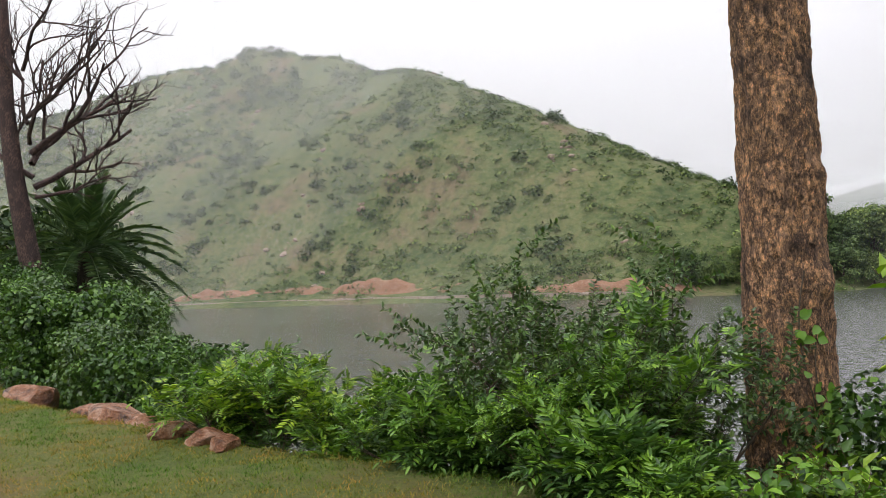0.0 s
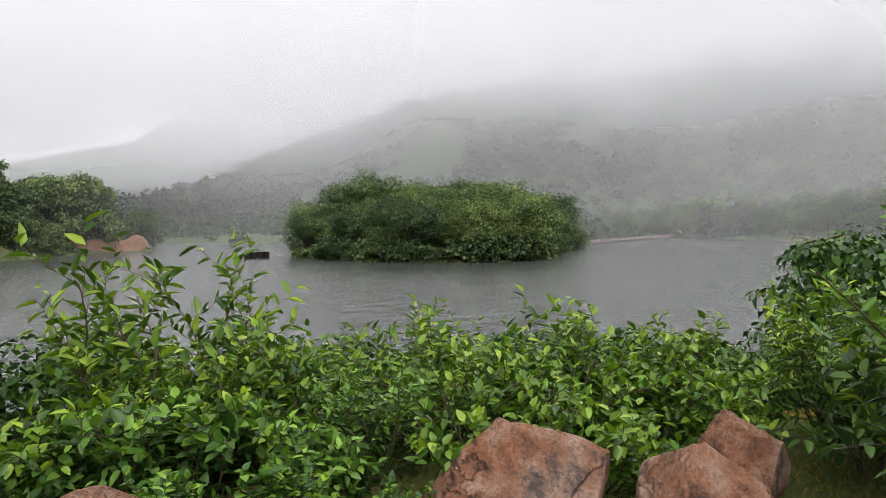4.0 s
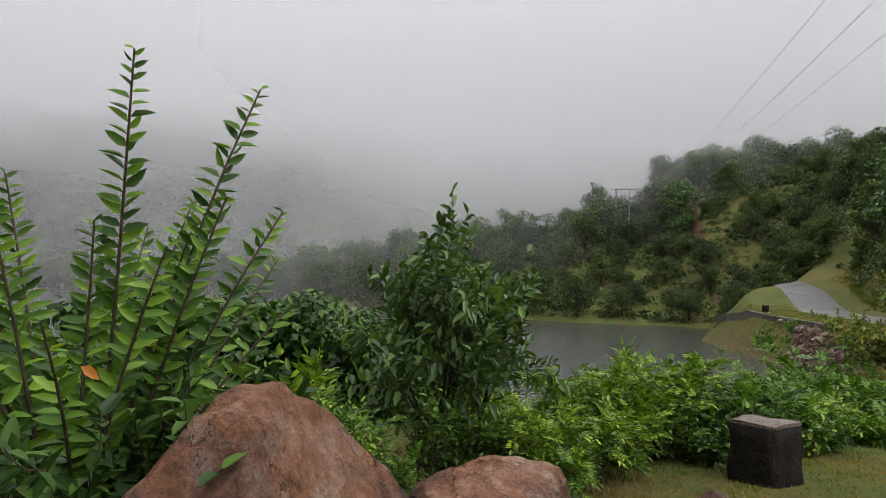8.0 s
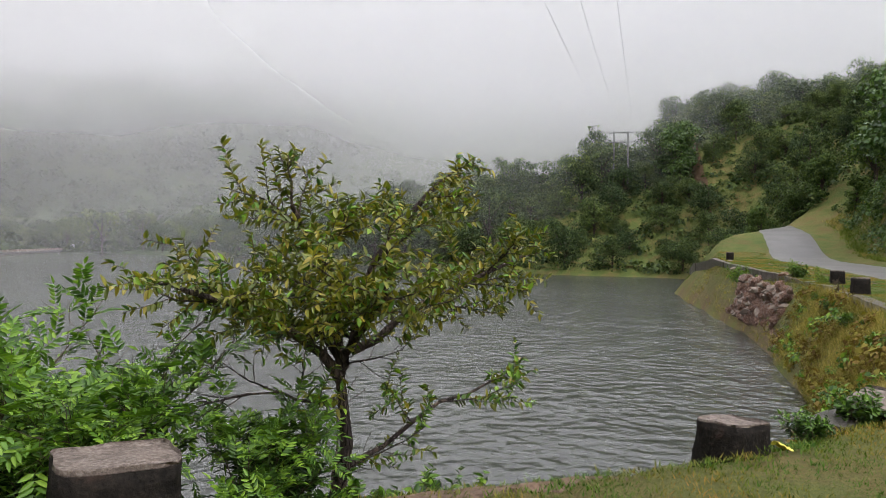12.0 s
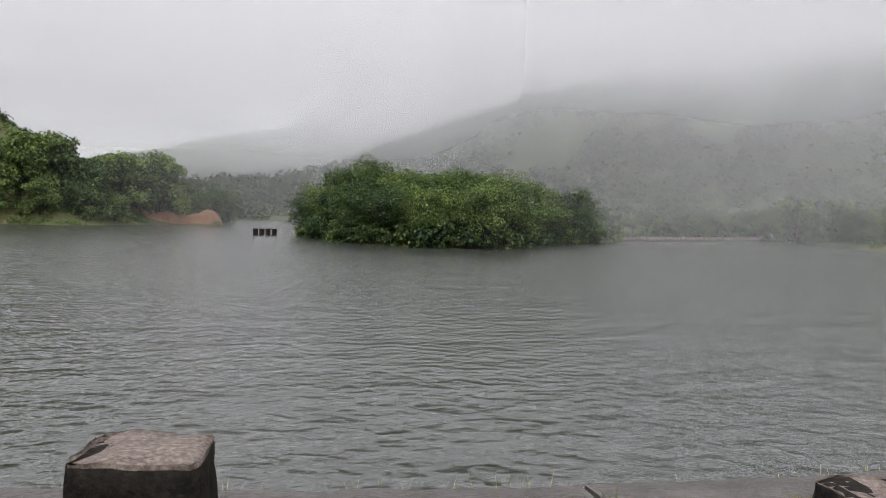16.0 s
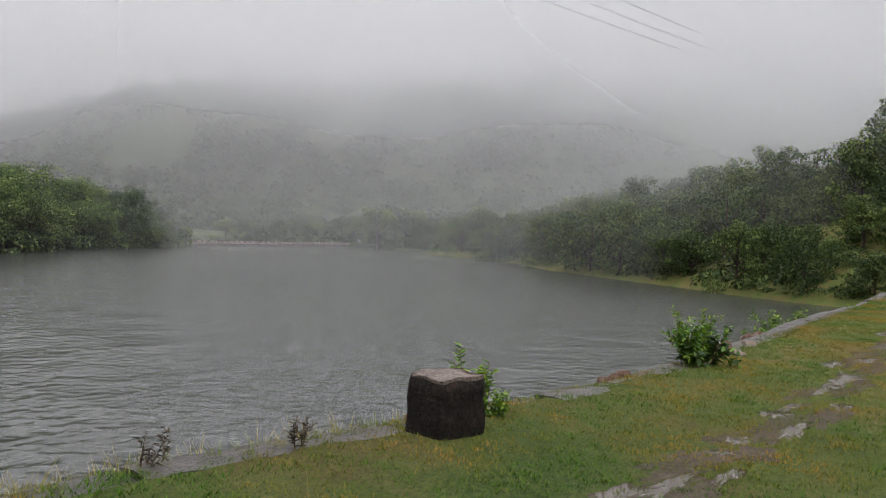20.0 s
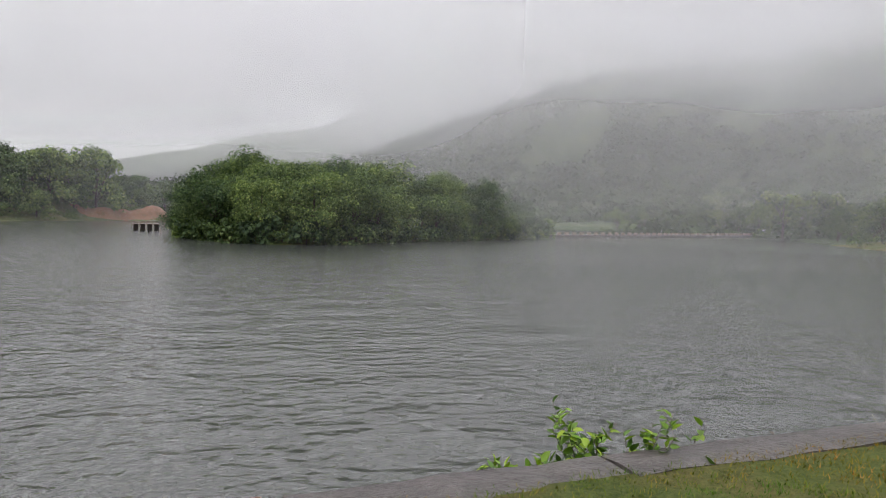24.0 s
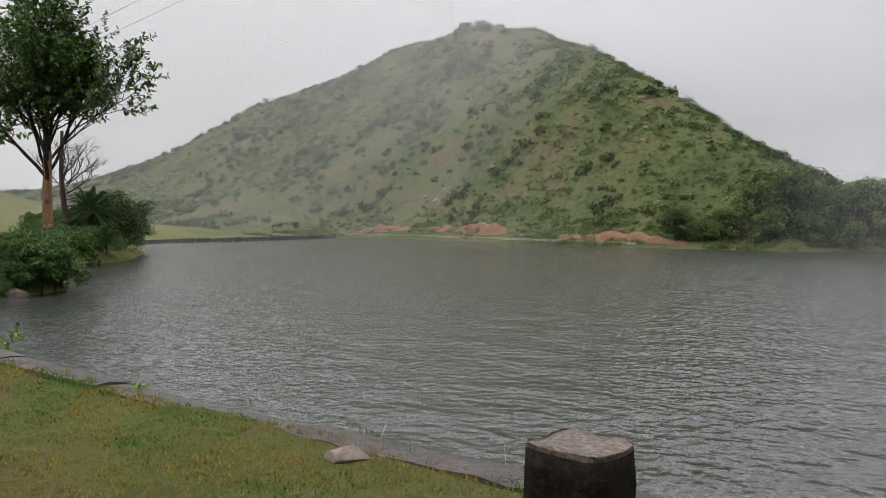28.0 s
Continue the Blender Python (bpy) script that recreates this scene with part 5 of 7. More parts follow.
def shoots(at):
    """A clump of tall upright shoots with leaves in two rows, towering over its bush."""
    r = np.random.default_rng(33)
    ob = thing("tall_shrub", at, "tall green shrub with upright leafy shoots beside a boulder", "shrub", "shrubs on the lake's bank")
    sk, leaf = [], []
    # the three tallest tips and the lower ones, relative to the foot
    tips = [(-0.3, -0.75, 1.95), (-0.95, 0.25, 1.7), (0.35, -0.85, 1.6), (-0.6, -0.7, 1.75), (-1.1, 0.5, 1.4), (-0.9, -0.45, 1.5), (-0.55, -0.5, 2.44), (0.05, -0.72, 2.45), (-0.72, 0.1, 2.08), (-0.85, -0.2, 1.9), (-0.45, -0.3, 1.85), (-0.2, -0.6, 1.9), (-0.6, 0.3, 1.7), (0.25, -0.75, 1.95), (0.3, -0.3, 2.0), (-0.3, 0.2, 2.05), (0.55, 0.1, 1.9), (-0.2, -0.55, 1.85), (0.75, -0.5, 1.75), (-0.95, -0.1, 1.6), (0.1, 0.6, 1.7), (0.9, 0.3, 1.5)]
    for k, (x, y, z) in enumerate(tips):
        f = np.linspace(0, 1, 9)[:, None]
        p = np.array([[0.08 * math.cos(k), 0.08 * math.sin(k), -0.1]]) * (1 - f) + np.array([[x, y, z]]) * f
        p[:, :2] *= (0.35 + 0.65 * f)
        p += np.concatenate([0.03 * np.sin(f * 5 + k), 0.03 * np.cos(f * 4 + k), 0 * f], 1)
        sk.append((p, np.linspace(0.016, 0.004, 9), 1))
        n = int(92 * z / 2.5)
        g = np.linspace(0.3, 1.0, n)
        i = np.minimum((g * 8).astype(int), 7)
        pos = p[i] + (p[i + 1] - p[i]) * (g * 8 - i)[:, None]
        head = unit(p[i + 1] - p[i])
        axis = unit(np.array([0.5 + 0.3 * math.sin(k * 2.1), -0.85, 0.0]))
        flat = np.array([-0.75, -0.45, 0.5])
        side = axis * np.where(np.arange(n) % 2, 1, -1)[:, None] + r.normal(0, 0.15, (n, 3))
        s = 0.112 * (0.8 + 0.35 * r.random(n)) * np.interp(g, [0.3, 0.6, 0.92, 1.0], [1.0, 1.05, 0.75, 0.4])
        leaf.append(blades(pos, unit(side * 0.85 + head * 0.65 + r.normal(0, 0.15, (n, 3))), unit(flat + r.normal(0, 0.55, (n, 3))), s, s * 0.42, 0.2, 0.25))
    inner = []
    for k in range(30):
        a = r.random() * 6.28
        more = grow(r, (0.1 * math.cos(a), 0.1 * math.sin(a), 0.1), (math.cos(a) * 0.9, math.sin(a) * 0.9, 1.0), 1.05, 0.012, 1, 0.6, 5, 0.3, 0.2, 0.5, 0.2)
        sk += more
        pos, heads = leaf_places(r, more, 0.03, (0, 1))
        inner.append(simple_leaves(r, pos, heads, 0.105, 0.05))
    part("branching", stems_mesh("branching", sk, M_TWIG, 5), ob)
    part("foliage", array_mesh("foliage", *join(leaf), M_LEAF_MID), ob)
    # the darker leaf colour stands in for shade low among the shoots
    part("inner_foliage", array_mesh("inner_foliage", *join(inner), M_LEAF_DEEP), ob, "leaves low in the bush, coloured darker as if shaded")
    for x, y, z in ((-0.45, -0.75, 1.15), (-0.85, 0.0, 0.85), (-0.75, -0.5, 1.35), (-0.9, 0.25, 1.1)):
        part("withered_leaf", array_mesh("withered_leaf", *blades(np.array([[x, y, z]]), np.array([[0.5, -0.6, -0.5]]), np.array([[-0.75, -0.45, 0.5]]), 0.075, 0.04), M_ORANGE), ob, "orange withered leaf")


shoots((4.72, 1.28, min(height_at(4.72, 1.28), -0.04)))


def small_tree(name, at, height, label, mat, seed, kind="round", stems=1, spread=0.8, leaf=(0.1, 0.05), every=0.035, base_radius=0.05, first_len=0.5, kids=5, lift=0.2, bark=M_BARK, category="tree", lean=(0, 0), first=0.35):
    """A small tree: trunk and limbs in one part, foliage in another."""
    r = np.random.default_rng(seed)
    ob = thing(name, at, label, category)
    sk = []
    for i in range(stems):
        a = 6.283 * i / max(stems, 1) + 0.7
        off = 0.35 if stems > 1 else 0.05
        sk += grow(r, (0.08 * math.cos(a) * (stems > 1), 0.08 * math.sin(a) * (stems > 1), -0.4), (math.cos(a) * off + lean[0], math.sin(a) * off + lean[1], 1), height * first_len * 1.3, base_radius, 3, spread, kids, 0.22, lift, 0.66, first)
    fit = height / max(p[:, 2].max() for p, _, _ in sk)
    sk = [(p * fit, rr, d) for p, rr, d in sk]
    part("trunk", stems_mesh("trunk", sk, bark, 7), ob)
    pos, heads = leaf_places(r, sk, every, (0,))
    if kind == "feather":
        mesh = pinnate_leaves(r, pos, heads, leaf[0] * 2.4, 4, leaf[0], leaf[1])
    else:
        mesh = simple_leaves(r, pos, heads, *leaf)
    part("crown", array_mesh("crown", *mesh, mat), ob)
    return ob


small_tree("dark_tree", (8.3, 0.3, height_at(8.3, 0.3)), 2.35 - height_at(8.3, 0.3), "slim dark tree with small glossy leaves leaning over the water", M_LEAF_DARK, 51, "round", 3, 0.6, (0.15, 0.075), 0.042, 0.035, 0.5, 5, 0.16, first=0.5).scale = (0.7, 0.7, 1.0)


# ---- the great tree at the start, the dead tree, the palm, the yellowing tree ----
def great_tree(at):
    """A tall tree with a thick straight trunk of plated bark and a wide airy crown high up."""
    r = np.random.default_rng(8)
    ob = thing("great_tree", at, "tall tree with thick orange-brown plated bark, lake behind it", "tree")
    # trunk: a lathe with swellings, a knot and rough plates
    bm = bmesh.new()
    rows, sides, heights = [], 132, list(np.arange(-0.9, 4.6, 0.034)) + list(np.arange(4.7, 8.2, 0.25))
    for h in heights:
        rad = 0.395 + 0.11 * math.exp(-(h + 0.9) / 0.7) - 0.016 * max(h - 1.5, 0)
        ring = []
        for k in range(sides):
            a = 6.283 * k / sides
            d = Vector((math.cos(a), math.sin(a), 0))
            p = d * rad + Vector((0.02 * math.sin(h * 0.7), 0.02 * math.cos(h * 0.9), h))
            q = Vector((p.x * 19, p.y * 19, p.z * 8.5))
            cell = noise.voronoi(q)[0]
            plate = min(cell[1] - cell[0], 0.35) / 0.35
            swell = 0.02 * noise.fractal(p * 1.7, 1.0, 2.0, 3)
            knot = 0.085 * math.exp(-((h - 1.98) / 0.17) ** 2) * max(0.0, math.cos(a + 0.75)) ** 10
            knot += 0.05 * math.exp(-((h - 3.0) / 0.12) ** 2) * max(0.0, math.cos(a + 0.55)) ** 12
            p += d * (swell + knot + 0.011 * plate ** 0.7 + 0.022 * noise.fractal(p * 7, 1.0, 2.0, 4))
            ring.append(bm.verts.new(p))
        rows.append(ring)
    for lo, hi in zip(rows[:-1], rows[1:]):
        for k in range(sides):
            bm.faces.new((lo[k], lo[(k + 1) % sides], hi[(k + 1) % sides], hi[k]))
    bm_part("trunk", bm, M_TRUNK, ob, "thick trunk with cracked orange-brown bark plates", True)
    sk = []
    for i in range(9):
        a, h = i * 2.4, 5.2 + 0.3 * i
        sk += grow(r, (0, 0, h), (math.cos(a) * 0.5, math.sin(a) * 0.5, 1.0), 6.4 + 1.5 * r.random(), 0.17 - 0.008 * i, 3, 0.62, 5, 0.2, 0.16, 0.6, 0.3)
    sk += grow(r, (0, 0, 7.8), (0.05, 0, 1), 8.0, 0.22, 3, 0.6, 6, 0.12, 0.2, 0.62, 0.2)
    part("limb", stems_mesh("limb", sk, M_BARK, 6, 0.012), ob, "forking brown limbs")
    pos, heads = leaf_places(r, sk, 0.1, (0,))
    part("crown", array_mesh("crown", *simple_leaves(r, pos, heads, 0.4, 0.22), M_LEAF_DARK), ob, "airy crown of dark green leaves")
    # a climber on the bark
    vine, leaves = [], []
    for k in range(3):
        a0 = -1.25 + 0.28 * k
        h = np.linspace(-0.3, 2.1 - 0.5 * k, 14)
        ang = a0 + 0.16 * np.sin(h * 3 + k)
        p = np.column_stack([np.cos(ang) * 0.46, np.sin(ang) * 0.46, h])
        vine.append((p, np.full(14, 0.008), 0))
        n = 13
        f = np.sort(r.random(n)) * 12.99
        i = f.astype(int)
        pos = p[i] + (p[i + 1] - p[i]) * (f - i)[:, None]
        out = unit(pos * [1, 1, 0])
        leaves.append(blades(pos + out * 0.03, unit(out * 0.5 + np.array([0, 0, -0.6]) + r.normal(0, 0.5, (n, 3))), unit(out + r.normal(0, 0.3, (n, 3))), 0.11 * (0.7 + 0.6 * r.random(n)), 0.095, 0.15, 0.15))
    climber = part("climber", stems_mesh("climber", vine, M_TWIG, 4), ob, "green climbing vine on the bark")
    for v, f in leaves:
        for k in range(len(v) // 6):
            part("vine_leaf", array_mesh("vine_leaf", v[6 * k:6 * k + 6], np.array([[0, 1, 2, 3], [0, 3, 4, 5]]), M_LEAF_MID), climber)


great_tree((0.585, 8.2, -0.55))


def dead_tree(at):
    """A leafless tree: a leaning trunk forking into many bare, crooked limbs."""
    r = np.random.default_rng(14)
    ob = thing("dead_tree", at, "bare leafless tree with dark crooked branches above a palm", "tree")
    sk = grow(r, (0, 0, -0.5), (-0.1, -0.07, 1), 12.5, 0.36, 1, 0.4, 3, 0.06, 0.3, 0.3, 0.6)[:1]
    for i, (a, h, lean, long, rad) in enumerate([(0.75, 5.3, 1.25, 5.0, 0.15), (0.3, 6.3, 0.9, 5.2, 0.14), (1.5, 6.0, 0.7, 5.5, 0.15), (3.6, 5.6, 1.2, 4.5, 0.13), (0.9, 7.4, 0.7, 4.6, 0.12), (2.6, 7.2, 0.9, 4.2, 0.1), (5.2, 6.6, 1.0, 4.0, 0.1), (0.5, 5.0, 1.9, 3.4, 0.09), (4.4, 8.5, 0.8, 3.5, 0.09), (0.1, 8.8, 0.6, 3.8, 0.09)]):
        sk += grow(r, (-0.06 * h, -0.04 * h, h), (math.cos(a) * lean, math.sin(a) * lean, 0.7), long * 0.68, rad * 0.7, 3, 0.6, 4, 0.34, 0.2, 0.56, 0.2)
    trunk = sk[:1]
    part("trunk", stems_mesh("trunk", trunk, M_DEADBARK, 12), ob)
    part("limb", stems_mesh("limb", sk[1:], M_DEADBARK, 5), ob, "bare forking limbs and twigs")


dead_tree((-18.7, 17.9, height_at(-18.7, 17.9)))


def palm(at, crown):
    """A short date palm: stout stem and a full crown of arching, stiff-leafleted fronds."""
    r = np.random.default_rng(17)
    ob = thing("palm", at, "short date palm with arching grey-green fronds", "palm")
    f = np.linspace(0, 1, 12)[:, None]
    stem = np.concatenate([0.1 * f, 0.05 * f, -0.5 + (crown + 0.5) * f], 1)
    part("stem", stems_mesh("stem", [(stem, np.linspace(0.3, 0.24, 12) * (1 + 0.1 * (np.arange(12) % 2)), 1)], M_BARK, 10), ob)
    n = 46
    for k in range(n):
        a, rise = k * 2.39996, 1.35 - 1.75 * (k / n) ** 0.9
        g = np.linspace(0, 1, 12)
        long = 3.1 + 0.6 * r.random()
        out = np.cos(rise) * g * long + 0.1 * g
        up = np.sin(rise) * g * long - 1.25 * g ** 2.2 * (0.7 + 0.5 * (rise < 0.7))
        p = np.column_stack([math.cos(a) * out + 0.1, math.sin(a) * out + 0.05, crown + up])
        rib = part("frond", stems_mesh("frond", [(p, np.linspace(0.022, 0.005, 12), 0)], M_PALM, 4), ob)
        m = 40
        q = np.linspace(0.14, 0.99, m) * 11
        i = np.minimum(q.astype(int), 10)
        pos = p[i] + (p[i + 1] - p[i]) * (q - i)[:, None]
        head = unit(p[i + 1] - p[i])
        side = unit(np.cross(head, np.array([0, 0, 1.0])))
        size = 0.5 * np.interp(q / 11, [0.1, 0.4, 0.8, 1.0], [0.5, 1.0, 0.8, 0.35])
        sets = [blades(pos, unit(side * s + head * 0.75 + np.array([0, 0, 0.35]) + r.normal(0, 0.08, (m, 3))), unit(np.array([0, 0, 1.0]) + r.normal(0, 0.2, (m, 3))), size, 0.042, 0.3, 0.1) for s in (-1, 1)]
        part("frond_blade", array_mesh("frond_blade", *join(sets), M_PALM), rib)
    return ob


palm((-19.9, 20.4, height_at(-19.9, 20.4)), 3.0 - height_at(-19.9, 20.4))


def yellow_tree(at):
    """A low spreading tree: a forked dark trunk and flat layers of yellowing leaves."""
    r = np.random.default_rng(42)
    ob = thing("yellowing_tree", at, "small spreading tree with yellow-green leaves at the water's edge", "tree")
    def limb(points, rad):
        p = np.array(points, float)
        p = np.column_stack([p[:, :2] * 0.6, np.where(p[:, 2] > 1.7, 1.7 + (p[:, 2] - 1.7) * 0.66, p[:, 2])])
        q = np.concatenate([p[:1], (p[:-1] + p[1:]) / 2 + r.normal(0, 0.03, (len(p) - 1, 3)), p[1:]])
        order = np.argsort(np.concatenate([[0], np.arange(len(p) - 1) + 0.5, np.arange(1, len(p))]))
        q = q[order]
        return (q, np.linspace(rad, rad * 0.4, len(q)) * (0.95 if rad > 0.08 else 0.8), 3)
    main = [limb([(0, 0, -0.3), (-0.05, 0.03, 0.8), (-0.04, 0.0, 1.75)], 0.095), limb([(-0.04, 0.0, 1.7), (-0.25, 0.15, 2.0), (-0.85, 0.55, 2.45), (-1.7, 1.1, 2.75)], 0.055),
            limb([(-0.04, 0.0, 1.7), (0.15, -0.1, 2.1), (0.2, -0.2, 2.7), (0.45, -0.6, 3.4), (0.7, -1.0, 3.9)], 0.06), limb([(0.0, 0.0, 1.8), (-0.02, 0.05, 2.4), (-0.3, 0.2, 3.1), (-0.8, 0.3, 3.6)], 0.05),
            limb([(0.1, -0.1, 2.0), (0.6, -0.5, 2.3), (1.3, -1.2, 2.7), (1.9, -1.8, 3.0)], 0.045), limb([(0.0, 0.0, 1.0), (0.4, -0.4, 1.15), (1.0, -1.0, 1.45), (1.5, -1.5, 1.55)], 0.03),
            limb([(-0.03, 0.0, 1.55), (-0.6, 0.3, 1.6), (-1.2, 0.6, 1.7)], 0.02), limb([(0.0, 0, 1.9), (0.4, 0.6, 2.4), (0.9, 1.1, 2.8)], 0.04), limb([(0.0, 0, 1.9), (-0.5, -0.6, 2.5), (-1.0, -0.9, 2.9)], 0.04), limb([(0, 0, 0.7), (0.5, 0.3, 0.9), (0.9, 0.4, 1.2)], 0.02)]
    sk = list(main)
    for n, (p, rad, _) in enumerate(main[1:]):
        for k in range(3 if n in (4, 5, 8) else 13):
            i = 1 + int(r.random() * (len(p) - 2))
            d = unit(p[i + 1] - p[i])
            turn = unit(np.cross(d, r.normal(0, 1, 3))) * np.array([1, 1, 0.15])
            sk += grow(r, p[i], d * 0.5 + turn, 0.58 * (0.6 + 0.6 * r.random()), 0.008, 1, 0.7, 5, 0.25, 0.06, 0.55, 0.2)
        sk += grow(r, p[-1], p[-1] - p[-2], 0.35, 0.01, 1, 0.6, 5, 0.25, 0.05, 0.6, 0.1)
    part("trunk", stems_mesh("trunk", sk, M_BARK, 7), ob)
    pos, heads = leaf_places(r, sk, 0.017, (0, 1))
    airy = (pos[:, 2] > 1.95) | (np.hypot(pos[:, 0], pos[:, 1]) > 0.5) & (pos[:, 1] < 0.1)
    pos, heads = pos[airy], heads[airy]
    pick = r.random(len(pos)) < np.where(pos[:, 2] < 2.0, 0.55, 0.14)
    part("crown", array_mesh("crown", *simple_leaves(r, pos[~pick], heads[~pick], 0.07, 0.03), M_LEAF_YELLOW), ob)
    part("low_foliage", array_mesh("low_foliage", *simple_leaves(r, pos[pick], heads[pick], 0.07, 0.034), M_LEAF_MID), ob, "greener inner leaves")


yellow_tree((14.35, -5.3, -1.35))

# the bush round the palm and on the bank behind
rng = np.random.default_rng(77)
BANK_BUSH = {k: far_tree(rng, "bank_bush", 3.0, 2.3, m, 9500, 0.11, 16, 0.0, lab, "bush") for k, m, lab in (("a", M_LEAF_DEEP, "dense dark green bush under a palm"), ("b", M_LEAF_DARK, "rounded green bush overhanging the lake"))}
place_all(BANK_BUSH, [("a", -12.6, 12.4, 1.90, 0), ("b", -14.4, 13.3, 2.10, 60), ("a", -16.6, 14, 2.30, 130), ("b", -10.6, 11.3, 1.20, 200), ("a", -18.5, 16, 2.60, 40), ("a", -20.5, 15.5, 2.90, 290), ("b", -13, 14, 1.90, 10), ("b", -22.5, 18.5, 3.40, 160), ("a", -8.6, 10.6, 0.90, 210),
                      ("b", 7.6, 3.4, 0.50, 15), ("a", 13.3, 1.3, 1.0, 95), ("a", 14.3, 2.5, 0.9, 15), ("b", 13.6, 3.6, 1.4, 145), ("a", 14.8, 1.1, -0.3, 245), ("b", 14.8, -0.3, -0.6, 35), ("a", 12.2, 4.6, 1.5, 305), ("b", 12.4, 2.9, 1.50, 40), ("a", 10.8, 4.2, 1.60, 10), ("b", 13.7, -0.4, 0.02, 70), ("a", 9, 5.2, 0.20, 170), ("b", 7, 5.9, 0.45, 250), ("a", 11.6, 2.2, 1.30, 310), ("a", 4.6, 6.9, 0.48, 30), ("a", -17.6, 19.2, 1.60, 5), ("b", -19.6, 22, 2.20, 65), ("a", -16.4, 17.6, 1.30, 95), ("a", 5.2, 4.9, 0.71, 330), ("b", 3.2, 6.2, 0.65, 70), ("a", 2.2, 7.3, 0.74, 180), ("b", -2.4, 8.9, -0.20, 222)])


# ---- far things ----
def pillars():
    for i in range(4):
        x, y = 43.0 + 0.95 * i, 105.0
        ob = thing("sluice_pillar", (x, y, WATER_Z), "dark concrete pillar standing in the lake", "pillar", "sluice pillars")
        bm = bmesh.new()
        bmesh.ops.create_cube(bm, size=1.0)
        for v in bm.verts:
            v.co = Vector((v.co.x * 0.62, v.co.y * 0.9, (v.co.z + 0.5) * 1.5 - 0.6))
        bmesh.ops.bevel(bm, geom=bm.edges[:], offset=0.05, segments=2, affect="EDGES")
        bm_part("shaft", bm, M_BLOCK, ob)
        bm = bmesh.new()
        bmesh.ops.create_cube(bm, size=1.0)
        for v in bm.verts:
            v.co = Vector((v.co.x * 0.74, v.co.y * 1.0, v.co.z * 0.1 + 0.95))
        bm_part("cap", bm, M_BLOCKTOP, ob)


pillars()


def weir():
    """A low causeway with small pale guard stones across the lake's far end."""
    ob = thing("causeway", (0, 0, 0), "low grey causeway lined with small pale stones", "causeway", kind="structure")
    a, b = np.array([104.0, 106.0]), np.array([186.0, 143.0])
    d = unit(b - a)
    n = np.array([-d[1], d[0]])
    verts = [(*(p + n * s), WATER_Z + z) for p in (a, b) for s, z in ((-2.2, -1.0), (-1.8, 0.45), (1.8, 0.45), (2.2, -1.0))]
    mesh_object("deck", verts, [(0, 4, 5, 1), (1, 5, 6, 2), (2, 6, 7, 3), (0, 1, 2, 3), (4, 7, 6, 5)], M_SLAB, ob)
    stone = None
    for i in range(40):
        p = a + (b - a) * (i + 0.5) / 40 - n * 1.5
        if stone is None:
            bm = bmesh.new()
            bmesh.ops.create_cube(bm, size=1.0)
            for v in bm.verts:
                v.co = Vector((v.co.x * 0.9, v.co.y * 0.4, (v.co.z + 0.5) * 0.55))
            bmesh.ops.bevel(bm, geom=bm.edges[:], offset=0.06, segments=2, affect="EDGES")
            stone = bm_part("guard_stone", bm, M_PALEROCK, ob)
            made = stone
        else:
            made = new("guard_stone", stone.data)
            made.parent = ob
        made.location = (p[0], p[1], WATER_Z + 0.44)
        made.rotation_euler = (0, 0, math.atan2(d[1], d[0]))


weir()


def parked_car(at, turn):
    """A small white car far off on the shore."""
    car = thing("car", at, "small white car parked on the far shore", "car", turn=turn)
    bm = bmesh.new()
    prof = [(-2.0, 0.35), (-2.05, 0.85), (-1.6, 0.95), (-1.1, 1.5), (0.6, 1.52), (1.15, 0.98), (1.95, 0.85), (2.05, 0.4)]
    left, right = [bm.verts.new((x, -0.82, z)) for x, z in prof], [bm.verts.new((x, 0.82, z)) for x, z in prof]
    bm.faces.new(left)
    bm.faces.new(right[::-1])
    for i in range(len(prof)):
        j = (i + 1) % len(prof)
        bm.faces.new((left[i], right[i], right[j], left[j]))
    bmesh.ops.recalc_face_normals(bm, faces=bm.faces[:])
    bmesh.ops.bevel(bm, geom=bm.edges[:], offset=0.07, segments=2, affect="EDGES")
    bm_part("body", bm, M_WHITE, car)
    for y in (-0.84, 0.84):
        mesh_object("window", [(-1.05, y, 1.0), (0.95, y, 1.0), (0.5, y, 1.42), (-0.95, y, 1.42)], [(0, 1, 2, 3)], M_WIRE, car, "dark side glass")
        for x in (-1.25, 1.25):
            bm = bmesh.new()
            bmesh.ops.create_cone(bm, cap_ends=True, segments=16, radius1=0.32, radius2=0.32, depth=0.2)
            bmesh.ops.rotate(bm, verts=bm.verts[:], matrix=Matrix.Rotation(math.pi / 2, 3, "X"))
            bmesh.ops.translate(bm, verts=bm.verts[:], vec=(x, y * 0.96, 0.32))
            bm_part("wheel", bm, M_WIRE, car, "dark wheel")


parked_car((187.8, 140.0, WATER_Z + 0.45), 0.42)


